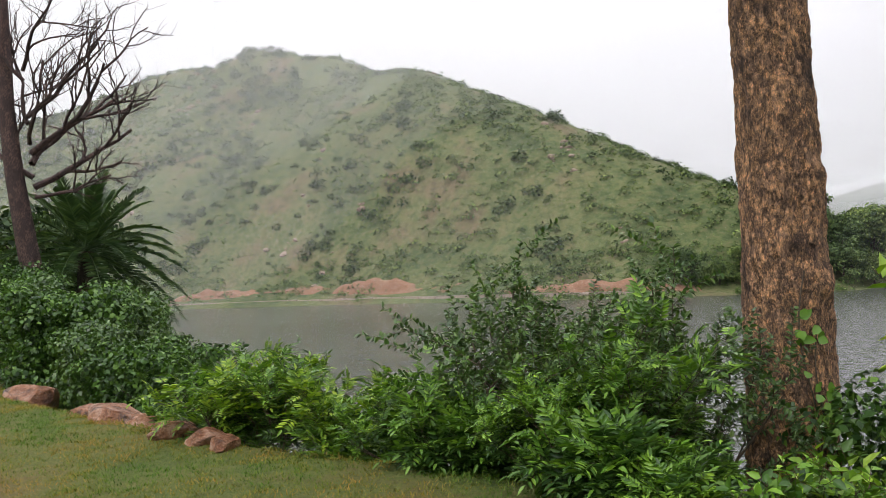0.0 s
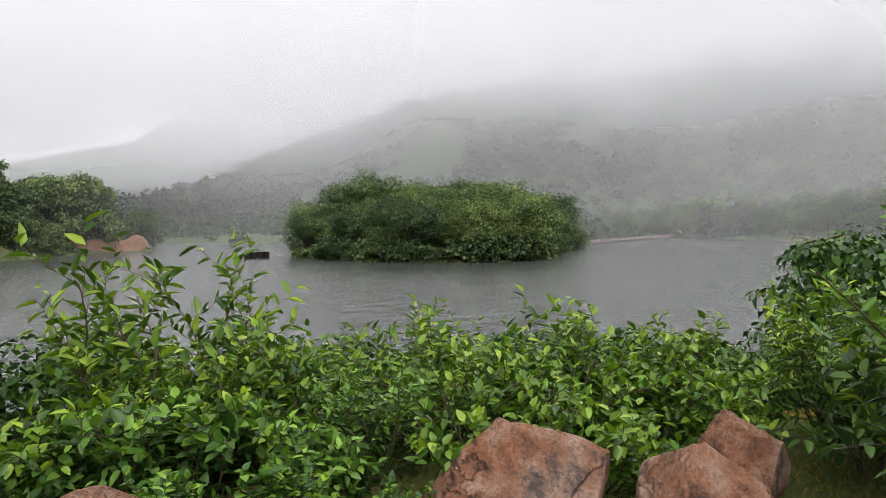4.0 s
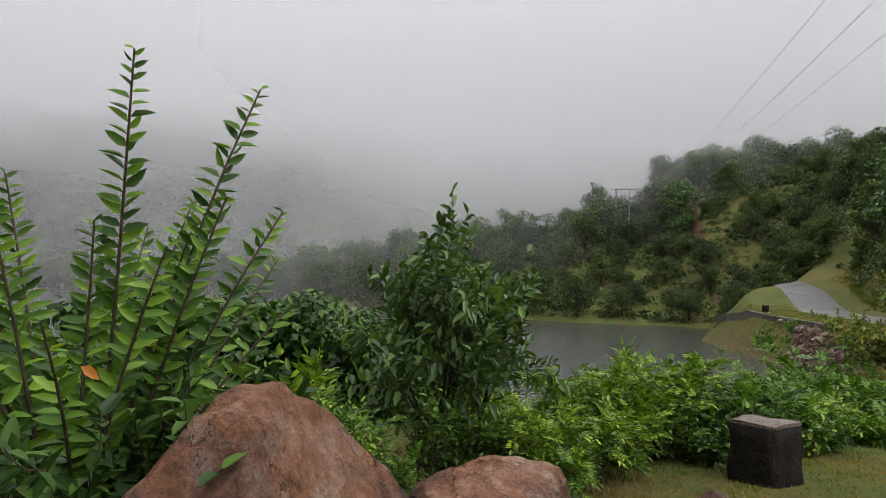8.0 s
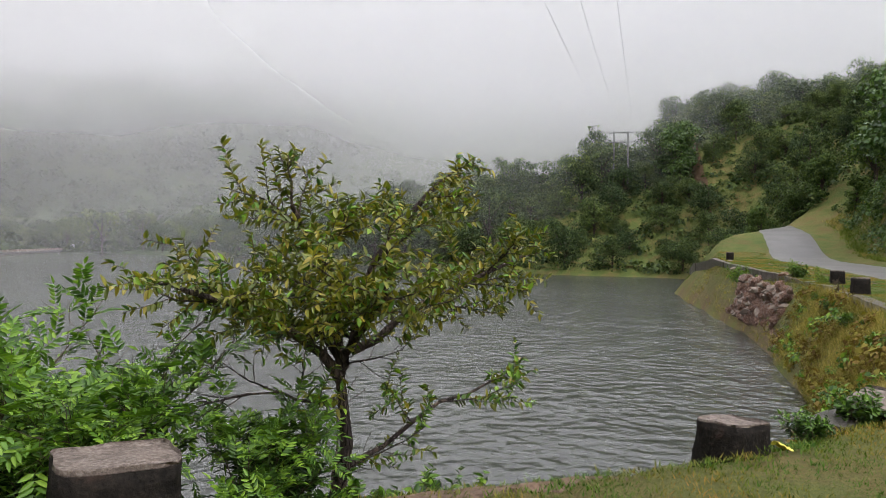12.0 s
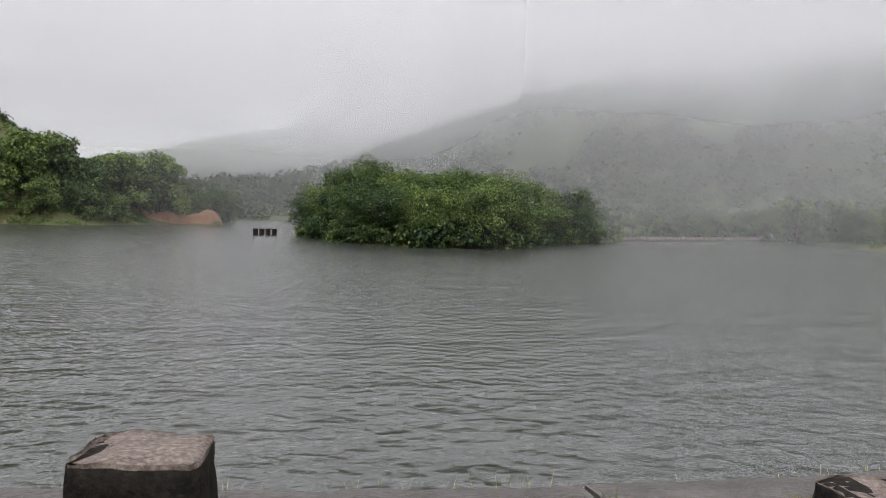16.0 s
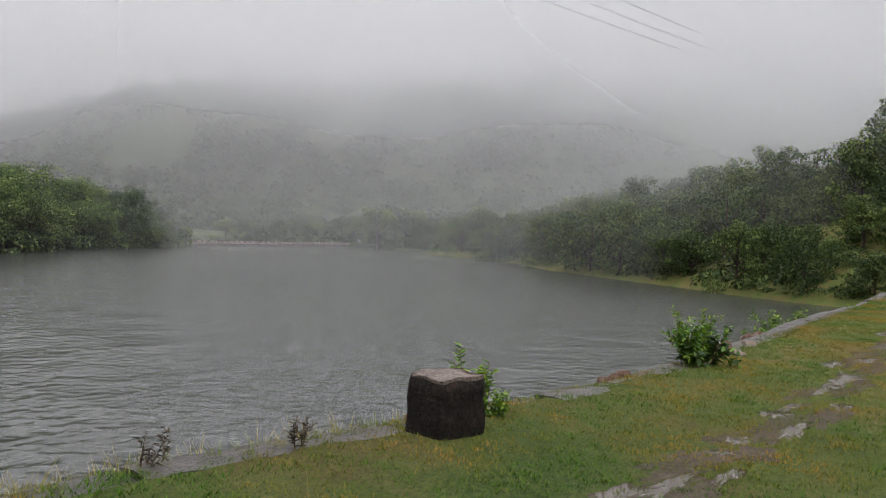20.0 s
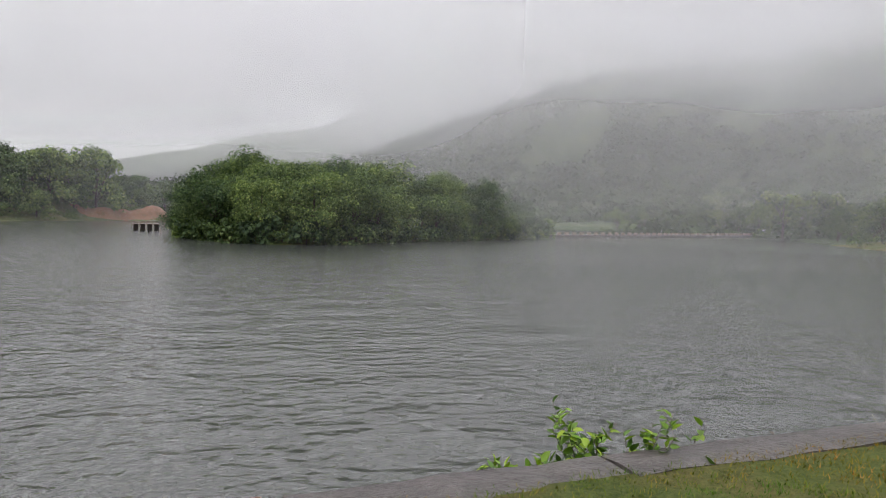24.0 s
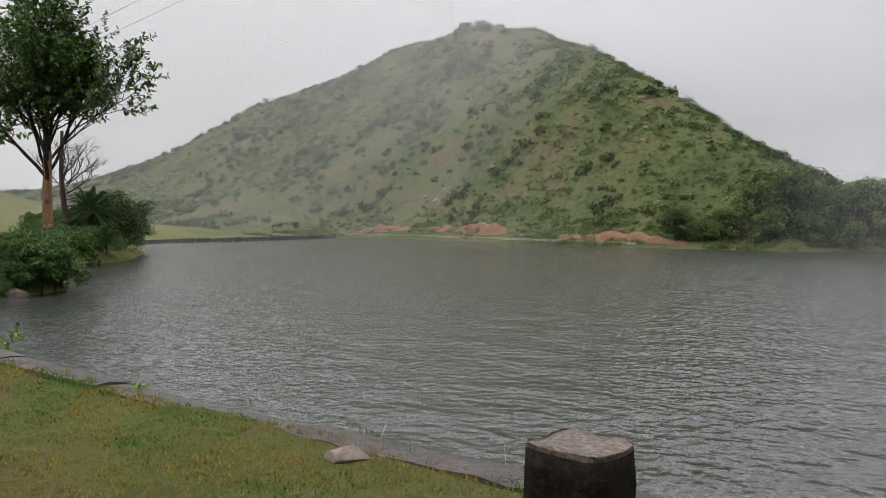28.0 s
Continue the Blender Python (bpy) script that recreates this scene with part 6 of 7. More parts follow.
def pole_and_wires():
    """A twin-poled pylon on the spur and three cables sagging over the road."""
    z = height_at(124.2, -4.7)
    ob = thing("power_pole", (124.2, -4.7, z), "grey twin power pole with a crossarm on the hill", "power pole")
    h = 17.6 - z
    for y in (-1.0, 1.0):
        part("mast", stems_mesh("mast", [(np.array([[0, y, -0.3], [0, y, h * 0.5], [0, y, h]]), np.array([0.13, 0.12, 0.1]), 1)], M_POLE, 8), ob)
    for hz in (h * 0.97, h * 0.82):
        part("crossarm", stems_mesh("crossarm", [(np.array([[0, -1.7, hz], [0, 0, hz], [0, 1.7, hz]]), np.full(3, 0.09), 1)], M_POLE, 6), ob)
    for k, off in enumerate((-0.9, 0.0, 0.9)):
        f = np.linspace(0, 1, 40)
        x, y = 150 - 190 * f, -6.4 + off + 0.8 * f
        za, zb, sag = 20.9, 7.7, 5.4
        p = np.column_stack([x, y, za + (zb - za) * f - sag * 4 * f * (1 - f)])
        cable = new("cable", stems_mesh("cable", [(p, np.full(40, 0.005), 1)], M_WIRE, 5))
        tagged(cable, "thin dark power cable sagging across the sky", "cable", "power cables")


pole_and_wires()

# named big trees over the road
big = [far_tree(rng, "roadside_tree", 9.0, 4.9, M_LEAF_DARK, 9000, 0.32, 30, 0.1, "large dark spreading tree above the bend of the road"),
       far_tree(rng, "hillside_tree", 7.5, 3.4, M_LEAF_FAR, 6000, 0.28, 22, 0.2, "leafy tree standing on the grassy slope"),
       far_tree(rng, "hillside_tree", 6.0, 1.9, M_LEAF_FAR, 5000, 0.24, 20, 0.0, "slim dark tree on the cut bank")]
for ob, (x, y, s) in zip(big, [(66.5, -26.2, 1.1), (61.2, -31.2, 1.3), (43, -26.5, 1.2)]):
    ob.matrix_basis = pose(x, y, height_at(x, y) - 0.2, 0, 0, 40) @ Matrix.Scale(s, 4)
for which, x, y, s, turn in [(1, 58.5, -33.5, 0.75, 100), (1, 53, -33.5, 0.6, 200), (2, 44.5, -31, 0.85, 60), (1, 76.5, -26.5, 0.8, 140), (2, 71.5, -26.5, 0.9, 200), (1, 82.5, -27, 0.9, 20), (1, 87, -21, 0.55, 250), (2, 84.5, -15.5, 0.5, 120), (1, 85.5, -18.3, 0.55, 75), (2, 79, -24.6, 0.6, 90), (1, 69.5, -31.5, 0.8, 310), (2, 86, -23.5, 0.8, 30), (1, 90, -24, 0.6, 130)]:
    copy_thing(big[which], pose(x, y, height_at(x, y) - 0.2, 0, 0, turn) @ Matrix.Scale(s, 4)).scale = (s, s, s)
lone = copy_thing(big[0], pose(124.4, -13, height_at(124.4, -13) - 0.2))
lone.scale = (1.0, 1.0, 1.0)
tagged(lone, "broad dark tree standing alone on the skyline")

# trees in the mist behind the causeway
far_shore = [far_tree(rng, "far_tree", 10, 5.0, M_LEAF_WOOD, 2200, 0.6, 10, 0.2, "grey-green tree standing in mist on the far shore") for _ in range(2)]
scatter_trees(far_shore, [(181, 114), (207, 113), (208, 94), (228, 98), (194, 113), (225, 114), (192, 70), (200, 84), (215, 80), (199, 174), (210, 150), (222, 140), (176, 122)], rng, "trees in the mist", (0.75, 1.25))

# trees behind the near bank, beyond the palm
scatter_trees([copy_thing(p, Matrix()) for p in wood_protos[3:6]], [(-28, 26), (-33, 30), (-38, 33), (-24, 22.5), (-44, 36), (-31, 27), (-50, 39)], rng, "trees beyond the palm", (0.8, 1.2))

# the wooded shore left of the island
left_places = [(9, 139), (13, 142), (17, 144), (21, 147), (25, 151), (29, 155), (33, 157), (22, 152), (14, 147), (37, 162), (6, 142), (42, 168), (46, 172), (27, 160), (19, 139.5), (12, 135), (4, 134), (24, 144), (50, 178), (40, 175), (0, 133), (-5, 131)]
scatter_trees([far_tree(rng, "shore_tree", 6.8, 4.3, M_LEAF_ISLAND, 6000, 0.3, 20, -0.1, "rounded green tree on the far shore below the hill") for _ in range(3)], left_places, rng, "trees on the far shore", [1.75] * 7 + [1.05] * 40)


# ---- growth too fine to count ----
def scatter_on(rng, count, box, keep):
    """Random places in a box (x0, y0, x1, y1) for which keep(x, y, z) holds, with their heights."""
    x, y = rng.uniform(box[0], box[2], count), rng.uniform(box[1], box[3], count)
    z = land_height(x, y)
    ok = keep(x, y, z)
    return np.column_stack([x, y, z])[ok]


def clump_stuff(name, rng, places, size, each, leaf, mat, label, category, tall=0.8):
    """Many little bushes in one mesh: each a tuft of leaf sprays."""
    n = len(places)
    s = size[0] + (size[1] - size[0]) * rng.random(n) ** 2.2
    rep = np.repeat(np.arange(n), each)
    d = unit(rng.normal(0, 1, (len(rep), 3)))
    d[:, 2] = np.abs(d[:, 2])
    pos = places[rep] + d * (s[rep] * (0.3 + 0.7 * rng.random(len(rep))))[:, None] * np.array([1, 1, tall])
    long = leaf * s[rep] * (0.6 + 0.8 * rng.random(len(rep)))
    ob = new(name, array_mesh(name, *skin_sprays(rng, pos, d, long), mat))
    return tagged(ob, label, category, kind="stuff")


hill_spots = scatter_on(rng, 44000, (-400, 120, 60, 330), lambda x, y, z: (z > -0.5) & (fbm(x, y, 30, 3, 31.0) + 0.5 * fbm(x, y, 9, 2, 32.0) > -0.05) & (y < 290))
clump_stuff("hill_scrub", rng, hill_spots[:11000], (0.5, 2.2), 44, 0.3, M_LEAF_WOOD, "scattered green scrub and small trees on the hill", "scrub")
hill_trees = scatter_on(rng, 17000, (-400, 120, 60, 330), lambda x, y, z: (z > 0) & (fbm(x, y, 26, 3, 38.0) + 0.5 * fbm(x, y, 7, 2, 44.0) > 0.06))
clump_stuff("hill_trees", rng, hill_trees[:3600], (0.8, 2.7), 90, 0.27, M_LEAF_HILL, "small dark trees dotted over the hill", "trees", 1.0)
low_spots = scatter_on(rng, 26000, (-400, 120, 60, 300), lambda x, y, z: z > -0.8)
clump_stuff("hill_tufts", rng, low_spots[:15000], (0.25, 0.9), 14, 0.45, M_LEAF_FAR, "tufted grass and low shrubs all over the hill", "scrub")
shore_spots = scatter_on(rng, 8200, (-140, 118, 60, 165), lambda x, y, z: (z > WATER_Z + 0.1) & (z < 6) & (fbm(x, y, 12, 3, 35.0) > -0.1))
clump_stuff("shore_scrub", rng, shore_spots, (0.4, 1.7), 50, 0.26, M_LEAF_FAR, "dense green scrub along the hill's foot", "scrub")
far_spots = scatter_on(rng, 26000, (-80, 118, 620, 640), lambda x, y, z: (z > WATER_Z + 0.3) & (x > 45 - 1.2 * np.maximum(y - 175, 0)) & (np.hypot(x - 40, y - 20) > 120) & (np.hypot(x - 40, y - 20) < 395) & (fbm(x, y, 60, 3, 33.0) > -0.35))
clump_stuff("far_woods", rng, far_spots[:9000], (1.8, 5.6), 40, 0.42, M_LEAF_FOREST, "misty dark woods on the far shore and mountain", "woods", 1.0)
far_spots2 = scatter_on(rng, 2600, (140, -140, 420, 140), lambda x, y, z: (z > WATER_Z + 0.3) & (fbm(x, y, 60, 3, 34.0) > -0.5))
clump_stuff("far_woods", rng, far_spots2[:1300], (1.4, 4.2), 50, 0.34, M_LEAF_FAR, "misty woods behind the wooded spur", "woods", 1.0)
slope_spots = scatter_on(rng, 14000, (24, -75, 125, 10), lambda x, y, z: (z > 1.2) & (to_line(x, y, ROAD)[0] > 5.2) & (fbm(x, y, 9, 3, 36.0) > np.where(x < 62, 0.12, -0.2)))
clump_stuff("slope_scrub", rng, slope_spots, (0.25, 1.0), 34, 0.36, M_LEAF_FAR, "patchy green scrub on the slope over the road", "scrub")


cut_spots = scatter_on(rng, 9000, (24, -34, 80, -18), lambda x, y, z: (z > 0.4) & (to_line(x, y, ROAD)[0] > 4.6) & (to_line(x, y, ROAD)[0] < 12) & (fbm(x, y, 4, 3, 37.0) > 0.0))
clump_stuff("cut_scrub", rng, cut_spots[:1500], (0.2, 0.8), 40, 0.34, M_LEAF_DARK, "dark low scrub clinging to the road cutting", "scrub")
wood_floor = scatter_on(rng, 14000, (66, -50, 175, 75), lambda x, y, z: (z > WATER_Z + 0.15) & in_woods(x, y))
clump_stuff("wood_scrub", rng, wood_floor[:4200], (0.5, 1.6), 36, 0.36, M_LEAF_WOOD, "thick green undergrowth on the wooded spur", "scrub")


def rock_stuff(name, rng, places, size, mat, label):
    """Loose rocks in one mesh, each a dented lump."""
    bm = bmesh.new()
    bmesh.ops.create_icosphere(bm, subdivisions=2, radius=1.0)
    base = np.array([v.co[:] for v in bm.verts])
    tri = np.array([[v.index for v in f.verts] for f in bm.faces])
    bm.free()
    out = []
    for p in places:
        s = size[0] + (size[1] - size[0]) * rng.random() ** 2.5
        k = base * (1 + 0.28 * rng.normal(0, 1, (len(base), 1)) * 0.6)
        for _ in range(4):
            n = unit(rng.normal(0, 1, 3))
            over = np.maximum(k @ n - 0.55, 0)
            k = k - over[:, None] * n * 0.9
        out.append((p + k * s * np.array([1.2, 0.9, 0.75]) - np.array([0, 0, 0.3 * s]), tri))
    ob = new(name, array_mesh(name, *join(out), mat))
    return tagged(ob, label, "rocks", kind="stuff")


rock_spots = scatter_on(rng, 9000, (-260, 120, 40, 270), lambda x, y, z: (z > 0) & (fbm(x, y, 40, 3, 41.0) > 0.0) & (fbm(x, y, 8, 3, 42.0) > 0.32))
rock_stuff("hill_rocks", rng, rock_spots[:900], (0.25, 1.1), M_HILLROCK, "pale rock outcrops scattered over the hill")
cut_spots = scatter_on(rng, 2600, (26, -32, 76, -20), lambda x, y, z: (z > 0.5) & (to_line(x, y, ROAD)[0] > 4.0) & (to_line(x, y, ROAD)[0] < 8.5) & (fbm(x, y, 6, 3, 43.0) > 0.0))
rock_stuff("cut_rocks", rng, cut_spots[:28], (0.15, 0.8), M_CUTROCK, "broken reddish rocks in the road cutting")
for i, (x, y, s) in enumerate([(58.2, -24.0, 0.9), (56.4, -23.4, 0.45), (40.2, -24.1, 1.0), (46.3, -24.8, 1.25), (47.7, -24.4, 0.7), (43.6, -25.2, 0.8), (44.6, -24.5, 0.8), (35.4, -24.4, 0.6)]):
    boulder("boulder", (x, y, height_at(x, y) + 0.1 * s), (s, s * 0.8, s * 0.7), 200 + i, M_CUTROCK, "red-brown rock at the foot of the road cutting", i * 1.1, group="rocks in the cutting", rough=0.2, peak=0.3)


def grass_stuff(name, rng, places, long, mat, label, each=5, lean=0.6, wide=0.1, category="grass", short=False):
    n = len(places)
    rep = np.repeat(np.arange(n), each)
    m = len(rep)
    a = rng.random(m) * 6.283
    pos = places[rep] + np.column_stack([rng.normal(0, 0.03, m), rng.normal(0, 0.03, m), np.full(m, -0.01)])
    along = np.column_stack([np.cos(a) * lean, np.sin(a) * lean, np.ones(m)])
    s = (long[0] + (long[1] - long[0]) * rng.random(m))
    up = np.column_stack([-np.cos(a), -np.sin(a), np.full(m, 0.5)])
    if short:
        side = np.column_stack([-np.sin(a), np.cos(a), np.zeros(m)]) * (s * wide * 0.5)[:, None]
        shape = np.stack([pos - side, pos + side, pos + unit(along) * s[:, None]], 1).reshape(-1, 3), np.arange(3 * m).reshape(-1, 3)
    else:
        shape = blades(pos, along, up, s, s * wide, 0.1, 0.25)
    ob = new(name, array_mesh(name, *shape, mat))
    return tagged(ob, label, category, kind="stuff")


def on_verge(x, y, z):
    return (to_line(x, y, ROAD)[0] > 2.1) & (z > -0.55) & ~inside(x, y, SHORE) & (np.interp(x, [p[0] for p in ROAD], [p[1] for p in ROAD]) < y + 0.2)


near_grass = scatter_on(rng, 640000, (-13, -17, 68, 11), on_verge)
grass_stuff("grass", rng, near_grass[:120000], (0.022, 0.06), M_TURF, "short wet green grass on the roadside verge", 7, 1.0, 0.22, short=True)
dry_bank = scatter_on(rng, 90000, (17, -14.5, 66, -8), lambda x, y, z: (z < np.interp(x, LAND_X, LAND_Z) - 0.1) & (z > WATER_Z) & (fbm(x, y, 2.5, 3, 52.0) > -0.3))
pick = rng.random(len(dry_bank)) < np.interp(dry_bank[:, 0], [17, 24, 36, 40, 66], [0.6, 1.0, 0.8, 0.08, 0.04])
dry_bank = dry_bank[pick]
half = rng.random(len(dry_bank)) < 0.6
grass_stuff("dry_bank_grass", rng, dry_bank[half], (0.12, 0.34), M_DRY, "dry straw-coloured grass covering the steep bank", 14, 0.7, 0.03, short=True)
bank_bush_spots = scatter_on(rng, 9000, (17, -13.8, 39, -9), lambda x, y, z: (z < np.interp(x, LAND_X, LAND_Z) - 0.15) & (z > WATER_Z + 0.25) & (fbm(x, y, 2.0, 3, 54.0) > 0.0))
clump_stuff("bank_scrub", rng, bank_bush_spots[:320], (0.14, 0.42), 46, 0.36, M_RUST, "rusty and yellowing low scrub on the steep bank", "scrub", 0.8)
clump_stuff("bank_scrub", rng, bank_bush_spots[320:440], (0.14, 0.4), 46, 0.36, M_LEAF_MID, "green low scrub on the steep bank", "scrub", 0.8)
grass_stuff("green_bank_grass", rng, dry_bank[~half], (0.08, 0.22), M_GRASS, "green grass and weeds on the steep bank", 14, 0.8, 0.03, short=True)
edge_line = np.array(rounded(KERB)[0])
ei = rng.integers(0, len(edge_line), 2600)
ex = edge_line[ei] + rng.normal(0, 0.16, (2600, 2)) + np.array([0, 0.28])
edge_weeds = np.column_stack([ex, land_height(ex[:, 0], ex[:, 1])])[fbm(ex[:, 0], ex[:, 1], 3.0, 3, 53.0) > 0.08]
grass_stuff("edge_weeds", rng, edge_weeds, (0.05, 0.17), M_GRASS, "straggling green weeds along the kerb", 9, 0.8, 0.05, "weeds", short=True)
slope_grass = scatter_on(rng, 60000, (26, -62, 80, -21), lambda x, y, z: (z > 0.5) & (to_line(x, y, ROAD)[0] > 3.5))
cut_grass = scatter_on(rng, 60000, (24, -33, 80, -20), lambda x, y, z: (z > 0.35) & (to_line(x, y, ROAD)[0] > 3.8) & (to_line(x, y, ROAD)[0] < 13) & (fbm(x, y, 5, 3, 39.0) > -0.25))
straw = fbm(cut_grass[:, 0], cut_grass[:, 1], 4, 3, 40.0) > 0.08
grass_stuff("cutting_grass", rng, cut_grass[~straw][:14000], (0.15, 0.45), M_GRASS, "long green grass hanging over the road cutting", 10, 0.9, 0.05, short=True)
grass_stuff("withered_grass", rng, cut_grass[straw][:5000], (0.12, 0.36), M_DRY, "withered grass on the road cutting", 9, 0.9, 0.045, short=True)
slope_grass = slope_grass[:22000]
grass_stuff("slope_grass", rng, slope_grass, (0.12, 0.38), M_GRASS, "long green grass on the hillside over the road", 9, 0.8, 0.06, short=True)


def weed_plant(at, height, mat, label, seed, leafy=True):
    r = np.random.default_rng(seed)
    ob = thing("weed", at, label, "weed", "weeds on the kerb")
    sk = []
    for i in range(4):
        a = r.random() * 6.28
        sk += grow(r, (0.04 * math.cos(a), 0.04 * math.sin(a), -0.05), (math.cos(a) * 0.35, math.sin(a) * 0.35, 1), height * (0.6 + 0.5 * r.random()), 0.008, 1, 0.6, 4, 0.3, 0.2, 0.4, 0.3)
    part("stalk", stems_mesh("stalk", sk, M_TWIG, 4), ob)
    pos, heads = leaf_places(r, sk, 0.022, (0, 1))
    part("foliage", array_mesh("foliage", *simple_leaves(r, pos, heads, 0.075 if leafy else 0.045, 0.032 if leafy else 0.014), mat), ob)


for i, (x, y, h, leafy) in enumerate([(51.35, -12.65, 0.7, 1), (52.0, -12.65, 0.55, 1), (49.2, -13.0, 0.4, 1), (52.75, -12.75, 0.85, 0), (49.8, -13.1, 0.4, 0), (47.2, -13.3, 0.35, 0), (57.3, -12.7, 0.4, 1), (54.2, -12.8, 0.35, 1), (36.4, -13.5, 0.5, 0), (35.4, -13.35, 0.4, 0), (34.0, -13.2, 0.45, 0), (31.2, -13.0, 0.4, 0), (38.5, -13.6, 0.5, 1), (43.4, -13.5, 0.7, 1), (43.1, -13.8, 0.5, 1), (58.9, -12.6, 0.3, 0)]):
    weed_plant((x, y, height_at(x, y)), h * (1.0 if leafy else 0.6), M_LEAF_BRIGHT if leafy else M_TWIG, "bright green leafy weed growing by the kerb" if leafy else "dark dry weed growing by the kerb", 300 + i, leafy)


# ---- the hill's foot: dam, track wall, cut bank; the wall under the road ----
def masonry_wall(name, line, base, top, thick, material, label, stone=1.6, seed=1):
    """A low wall of rough lengths along a polyline, from a base height to a top height."""
    r = np.random.default_rng(seed)
    wall = thing(name, (0, 0, 0), label, "wall", kind="structure")
    pts = np.array(rounded(line)[0])
    run = np.concatenate([[0], np.cumsum(np.hypot(*np.diff(pts, axis=0).T))])
    at = 0.0
    while at < run[-1] - stone:
        long = stone * (0.8 + 0.5 * r.random())
        a = np.array([np.interp(at, run, pts[:, 0]), np.interp(at, run, pts[:, 1])])
        b = np.array([np.interp(at + long * 0.985, run, pts[:, 0]), np.interp(at + long * 0.985, run, pts[:, 1])])
        d = unit(b - a)
        n = np.array([-d[1], d[0]]) * thick / 2
        h = top + r.normal(0, 0.05)
        quad = [a - n, b - n, b + n, a + n]
        verts = [(*q, base) for q in quad] + [(*(q * 0.96 + quad[(k + 2) % 4] * 0.04), h + r.normal(0, 0.02)) for k, q in enumerate(quad)]
        mesh_object("wall_length", verts, [(0, 1, 5, 4), (1, 2, 6, 5), (2, 3, 7, 6), (3, 0, 4, 7), (4, 5, 6, 7)], material, wall)
        at += long
    return wall


masonry_wall("dam_wall", [(-70, 40), (-83, 56), (-94, 87), (-104, 112), (-118, 138)], WATER_Z - 1, -1.75, 1.2, M_SLAB, "long low grey dam wall closing the lake", 4.0, 3)
masonry_wall("track_wall", [(-122, 141.5), (-100, 142.5), (-75, 141.5), (-60, 138.5), (-45, 134.5), (-26, 130.5), (-10, 128)], WATER_Z - 0.5, -1.45, 0.7, M_PALEROCK, "low pale stone wall along a track at the hill's foot", 3.0, 4)


def cut_bank(line, seed, high):
    """A scraped face of bare red earth above the track."""
    p = np.array(rounded(line)[0])
    run = np.concatenate([[0], np.cumsum(np.hypot(*np.diff(p, axis=0).T))])
    s = np.arange(0, run[-1], 0.7)
    p = np.column_stack([np.interp(s, run, p[:, 0]), np.interp(s, run, p[:, 1])])
    d = unit(np.gradient(p, axis=0))
    n = np.column_stack([d[:, 1], -d[:, 0]])
    h = high * np.clip(0.3 + 1.5 * fbm(s, s * 0, 9, 4, seed), 0.0, 1.3) * smooth01(s / 6) * smooth01((run[-1] - s) / 6)
    cols = []
    for u, f in ((-1.0, -0.2), (0.0, 0.0), (0.5, 0.35), (0.9, 0.7), (1.4, 1.0), (2.2, 0.95), (3.2, 0.4), (4.2, -0.25)):
        q = p - n * (u + 0.35 * fbm(p[:, 0] + u, p[:, 1], 3, 3, seed)[:, None])
        cols.append(np.column_stack([q, land_height(q[:, 0], q[:, 1]) + h * f + 0.15 * fbm(q[:, 0], q[:, 1], 1.5, 3, seed)]))
    v = np.stack(cols, 1)
    m, k = v.shape[:2]
    idx = np.arange(m * k).reshape(m, k)
    faces = np.stack([idx[:-1, :-1], idx[1:, :-1], idx[1:, 1:], idx[:-1, 1:]], -1).reshape(-1, 4)
    tagged(new("cut_bank", array_mesh("cut_bank", v.reshape(-1, 3), faces, M_EARTH, True)), "bare red earth bank scraped above the lakeside track", "bank", kind="structure")


cut_bank([(-122, 143.5), (-100, 144.5), (-76, 143.5), (-61, 140.5), (-47, 136.5)], 2.0, 2.4)
cut_bank([(-38, 134), (-26, 132), (-12, 129.5), (-2, 129.5)], 5.0, 2.0)


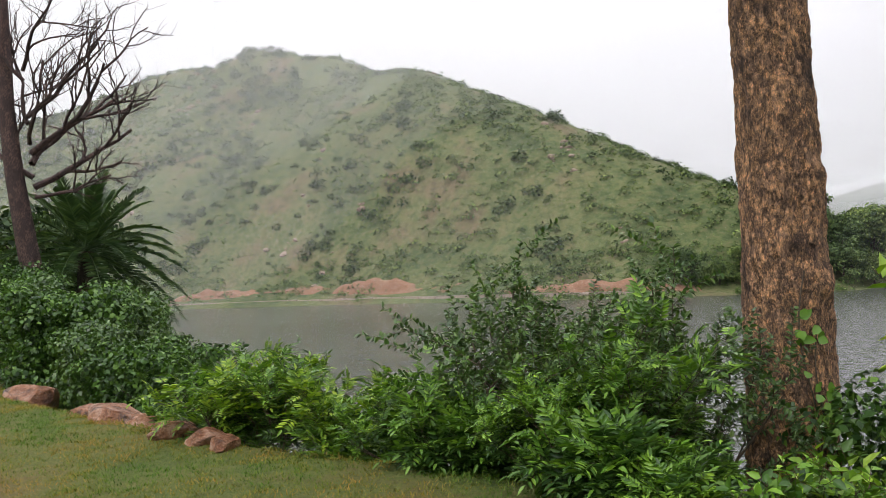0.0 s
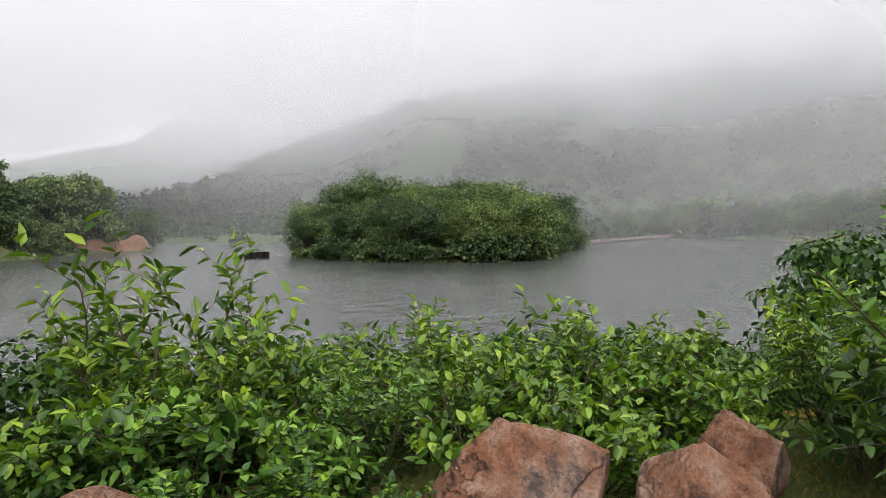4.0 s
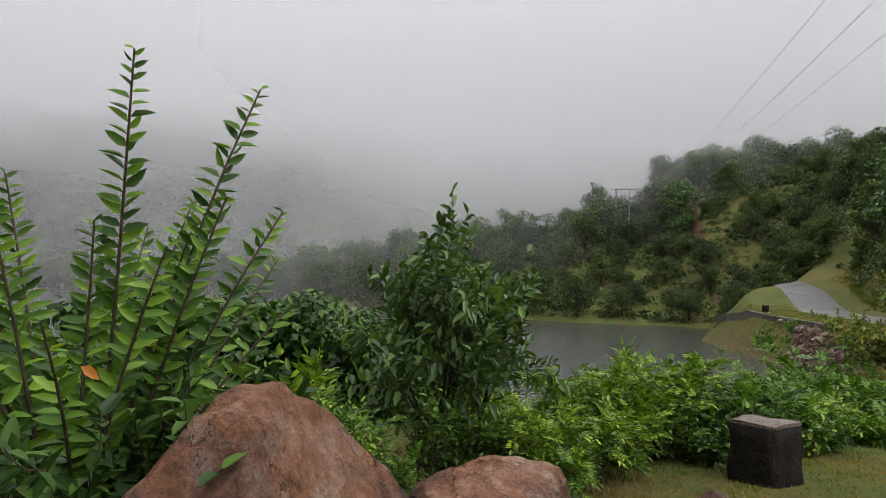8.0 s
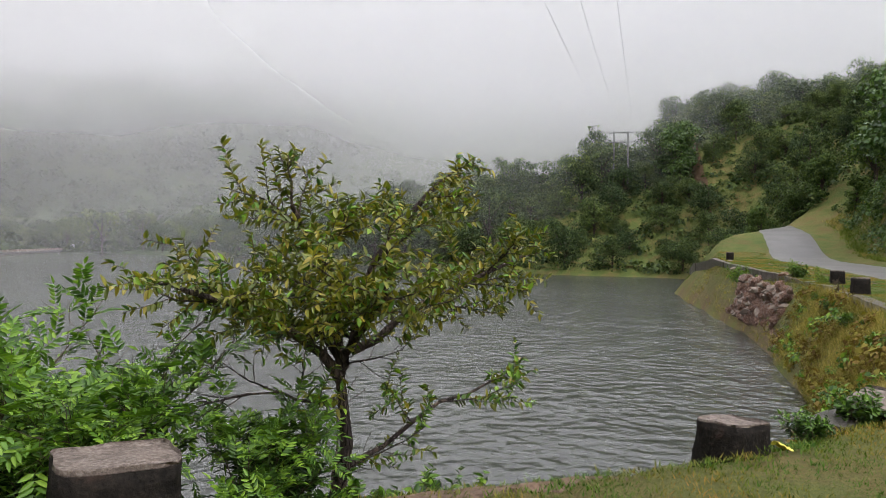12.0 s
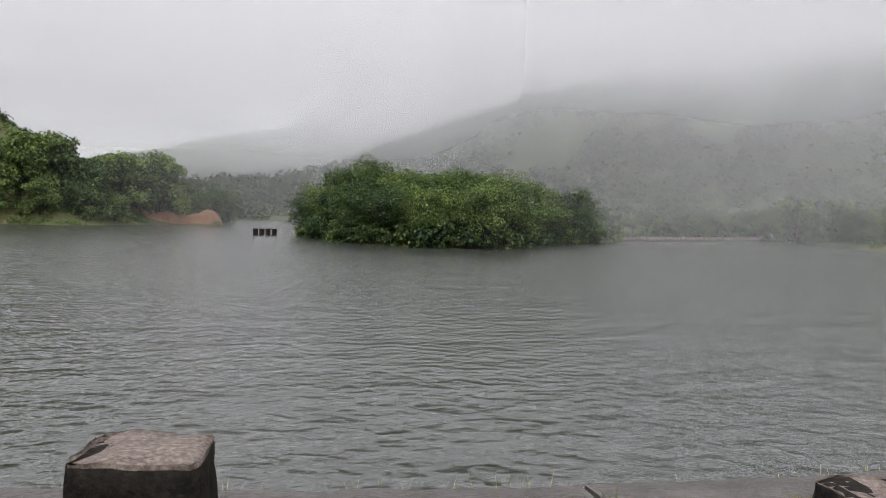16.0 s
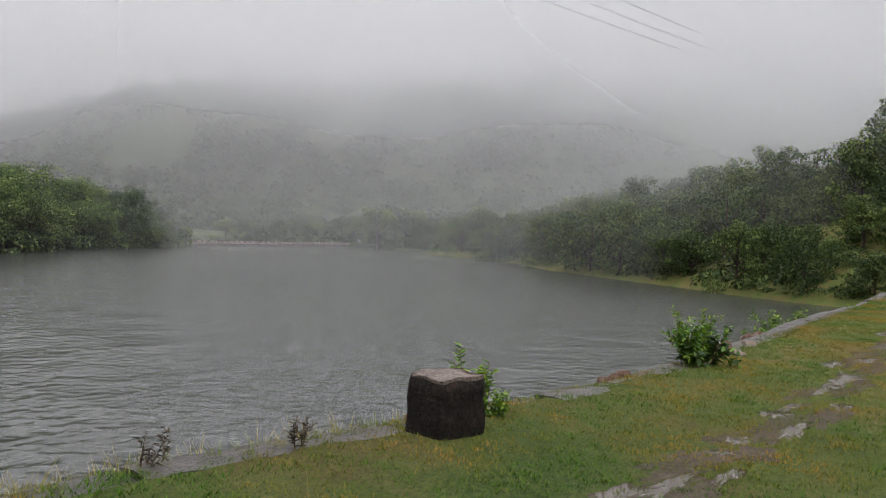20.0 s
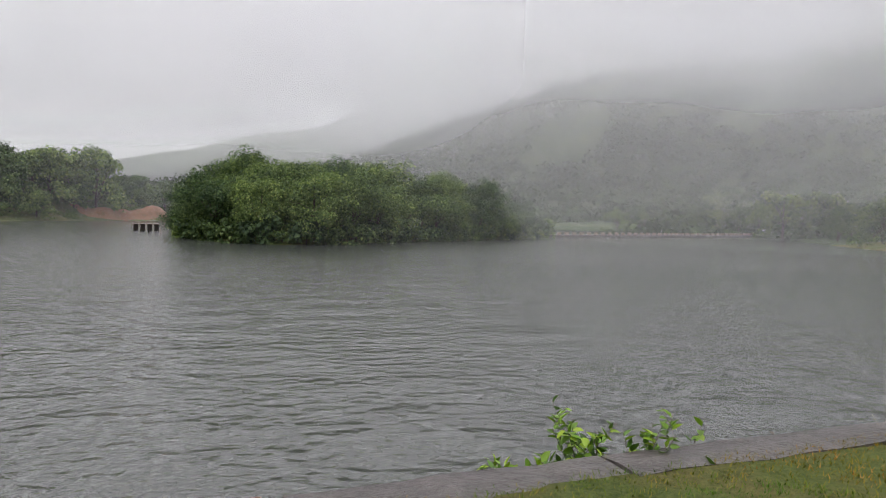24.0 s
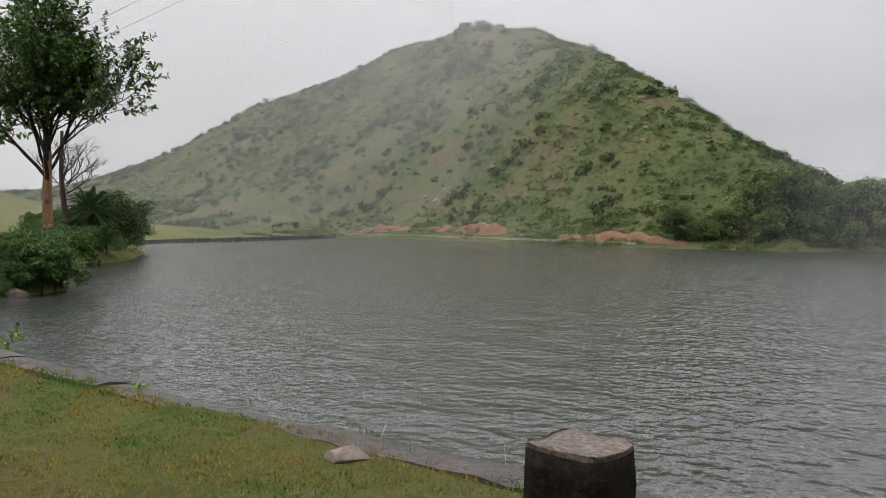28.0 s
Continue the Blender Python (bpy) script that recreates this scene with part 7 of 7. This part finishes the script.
def stone_face():
    """The rough dry-stone facing that holds the road up over the water."""
    r = np.random.default_rng(91)
    wall = thing("retaining_wall", (0, 0, 0), "rough reddish stone retaining wall under the road's edge", "wall", kind="structure")
    protos = []
    for k in range(6):
        bm = bmesh.new()
        bmesh.ops.create_icosphere(bm, subdivisions=2, radius=1.0)
        cuts = [Vector(unit(r.normal(0, 1, 3))) for _ in range(7)]
        for v in bm.verts:
            p = v.co * (1 + 0.15 * r.normal())
            for c in cuts:
                over = p.dot(c) - 0.6
                if over > 0:
                    p -= c * over * 0.9
            v.co = p
        me = bpy.data.meshes.new("facing_stone")
        bm.to_mesh(me)
        bm.free()
        me.materials.append(M_ROCK if k % 3 else M_PALEROCK)
        protos.append(me)
    for i in range(230):
        f = r.random()
        x = 40.5 + 10.0 * f
        y = np.interp(x, [39, 44, 51], [-13.05, -12.95, -12.5])
        up = r.random()
        z = -2.05 + 1.8 * up
        ob = new("facing_stone", protos[i % 6])
        ob.parent = wall
        ob.location = (x, y + 0.55 * (1 - up) + r.normal(0, 0.05), z)
        s = 0.14 + 0.14 * r.random()
        ob.rotation_euler = (r.random() * 0.6, r.random() * 0.6, r.random() * 6.28)
        ob.scale = (s * 1.35, s, s * 0.85)


stone_face()
boulder("boulder", (15.2, 0.7, WATER_Z + 0.1), (0.9, 0.6, 0.6), 140, M_PALEROCK, "pale rock standing at the lake's edge", 0.4, group="rocks in the water", detail=2)
cut_bank([(30, 152), (38, 156.5), (46, 163), (51, 172)], 7.0, 2.6)


def litter(at, turn):
    """A crumpled foil packet."""
    bm = bmesh.new()
    bmesh.ops.create_grid(bm, x_segments=7, y_segments=9, size=0.5)
    for v in bm.verts:
        q = v.co * 5
        v.co = Vector((v.co.x * 0.09, v.co.y * 0.13, 0.018 * noise.noise(q) + 0.02 - 0.06 * v.co.x ** 2))
    bmesh.ops.solidify(bm, geom=bm.faces[:], thickness=0.003)
    ob = bm_part("packet", bm, M_PACKET)
    ob.location, ob.rotation_euler = at, (0.5, 0.2, turn)
    tagged(ob, "crumpled yellow foil packet dropped beside a guard block", "packet")


litter((14.95, -8.42, height_at(14.95, -8.42) + 0.02), 0.6)
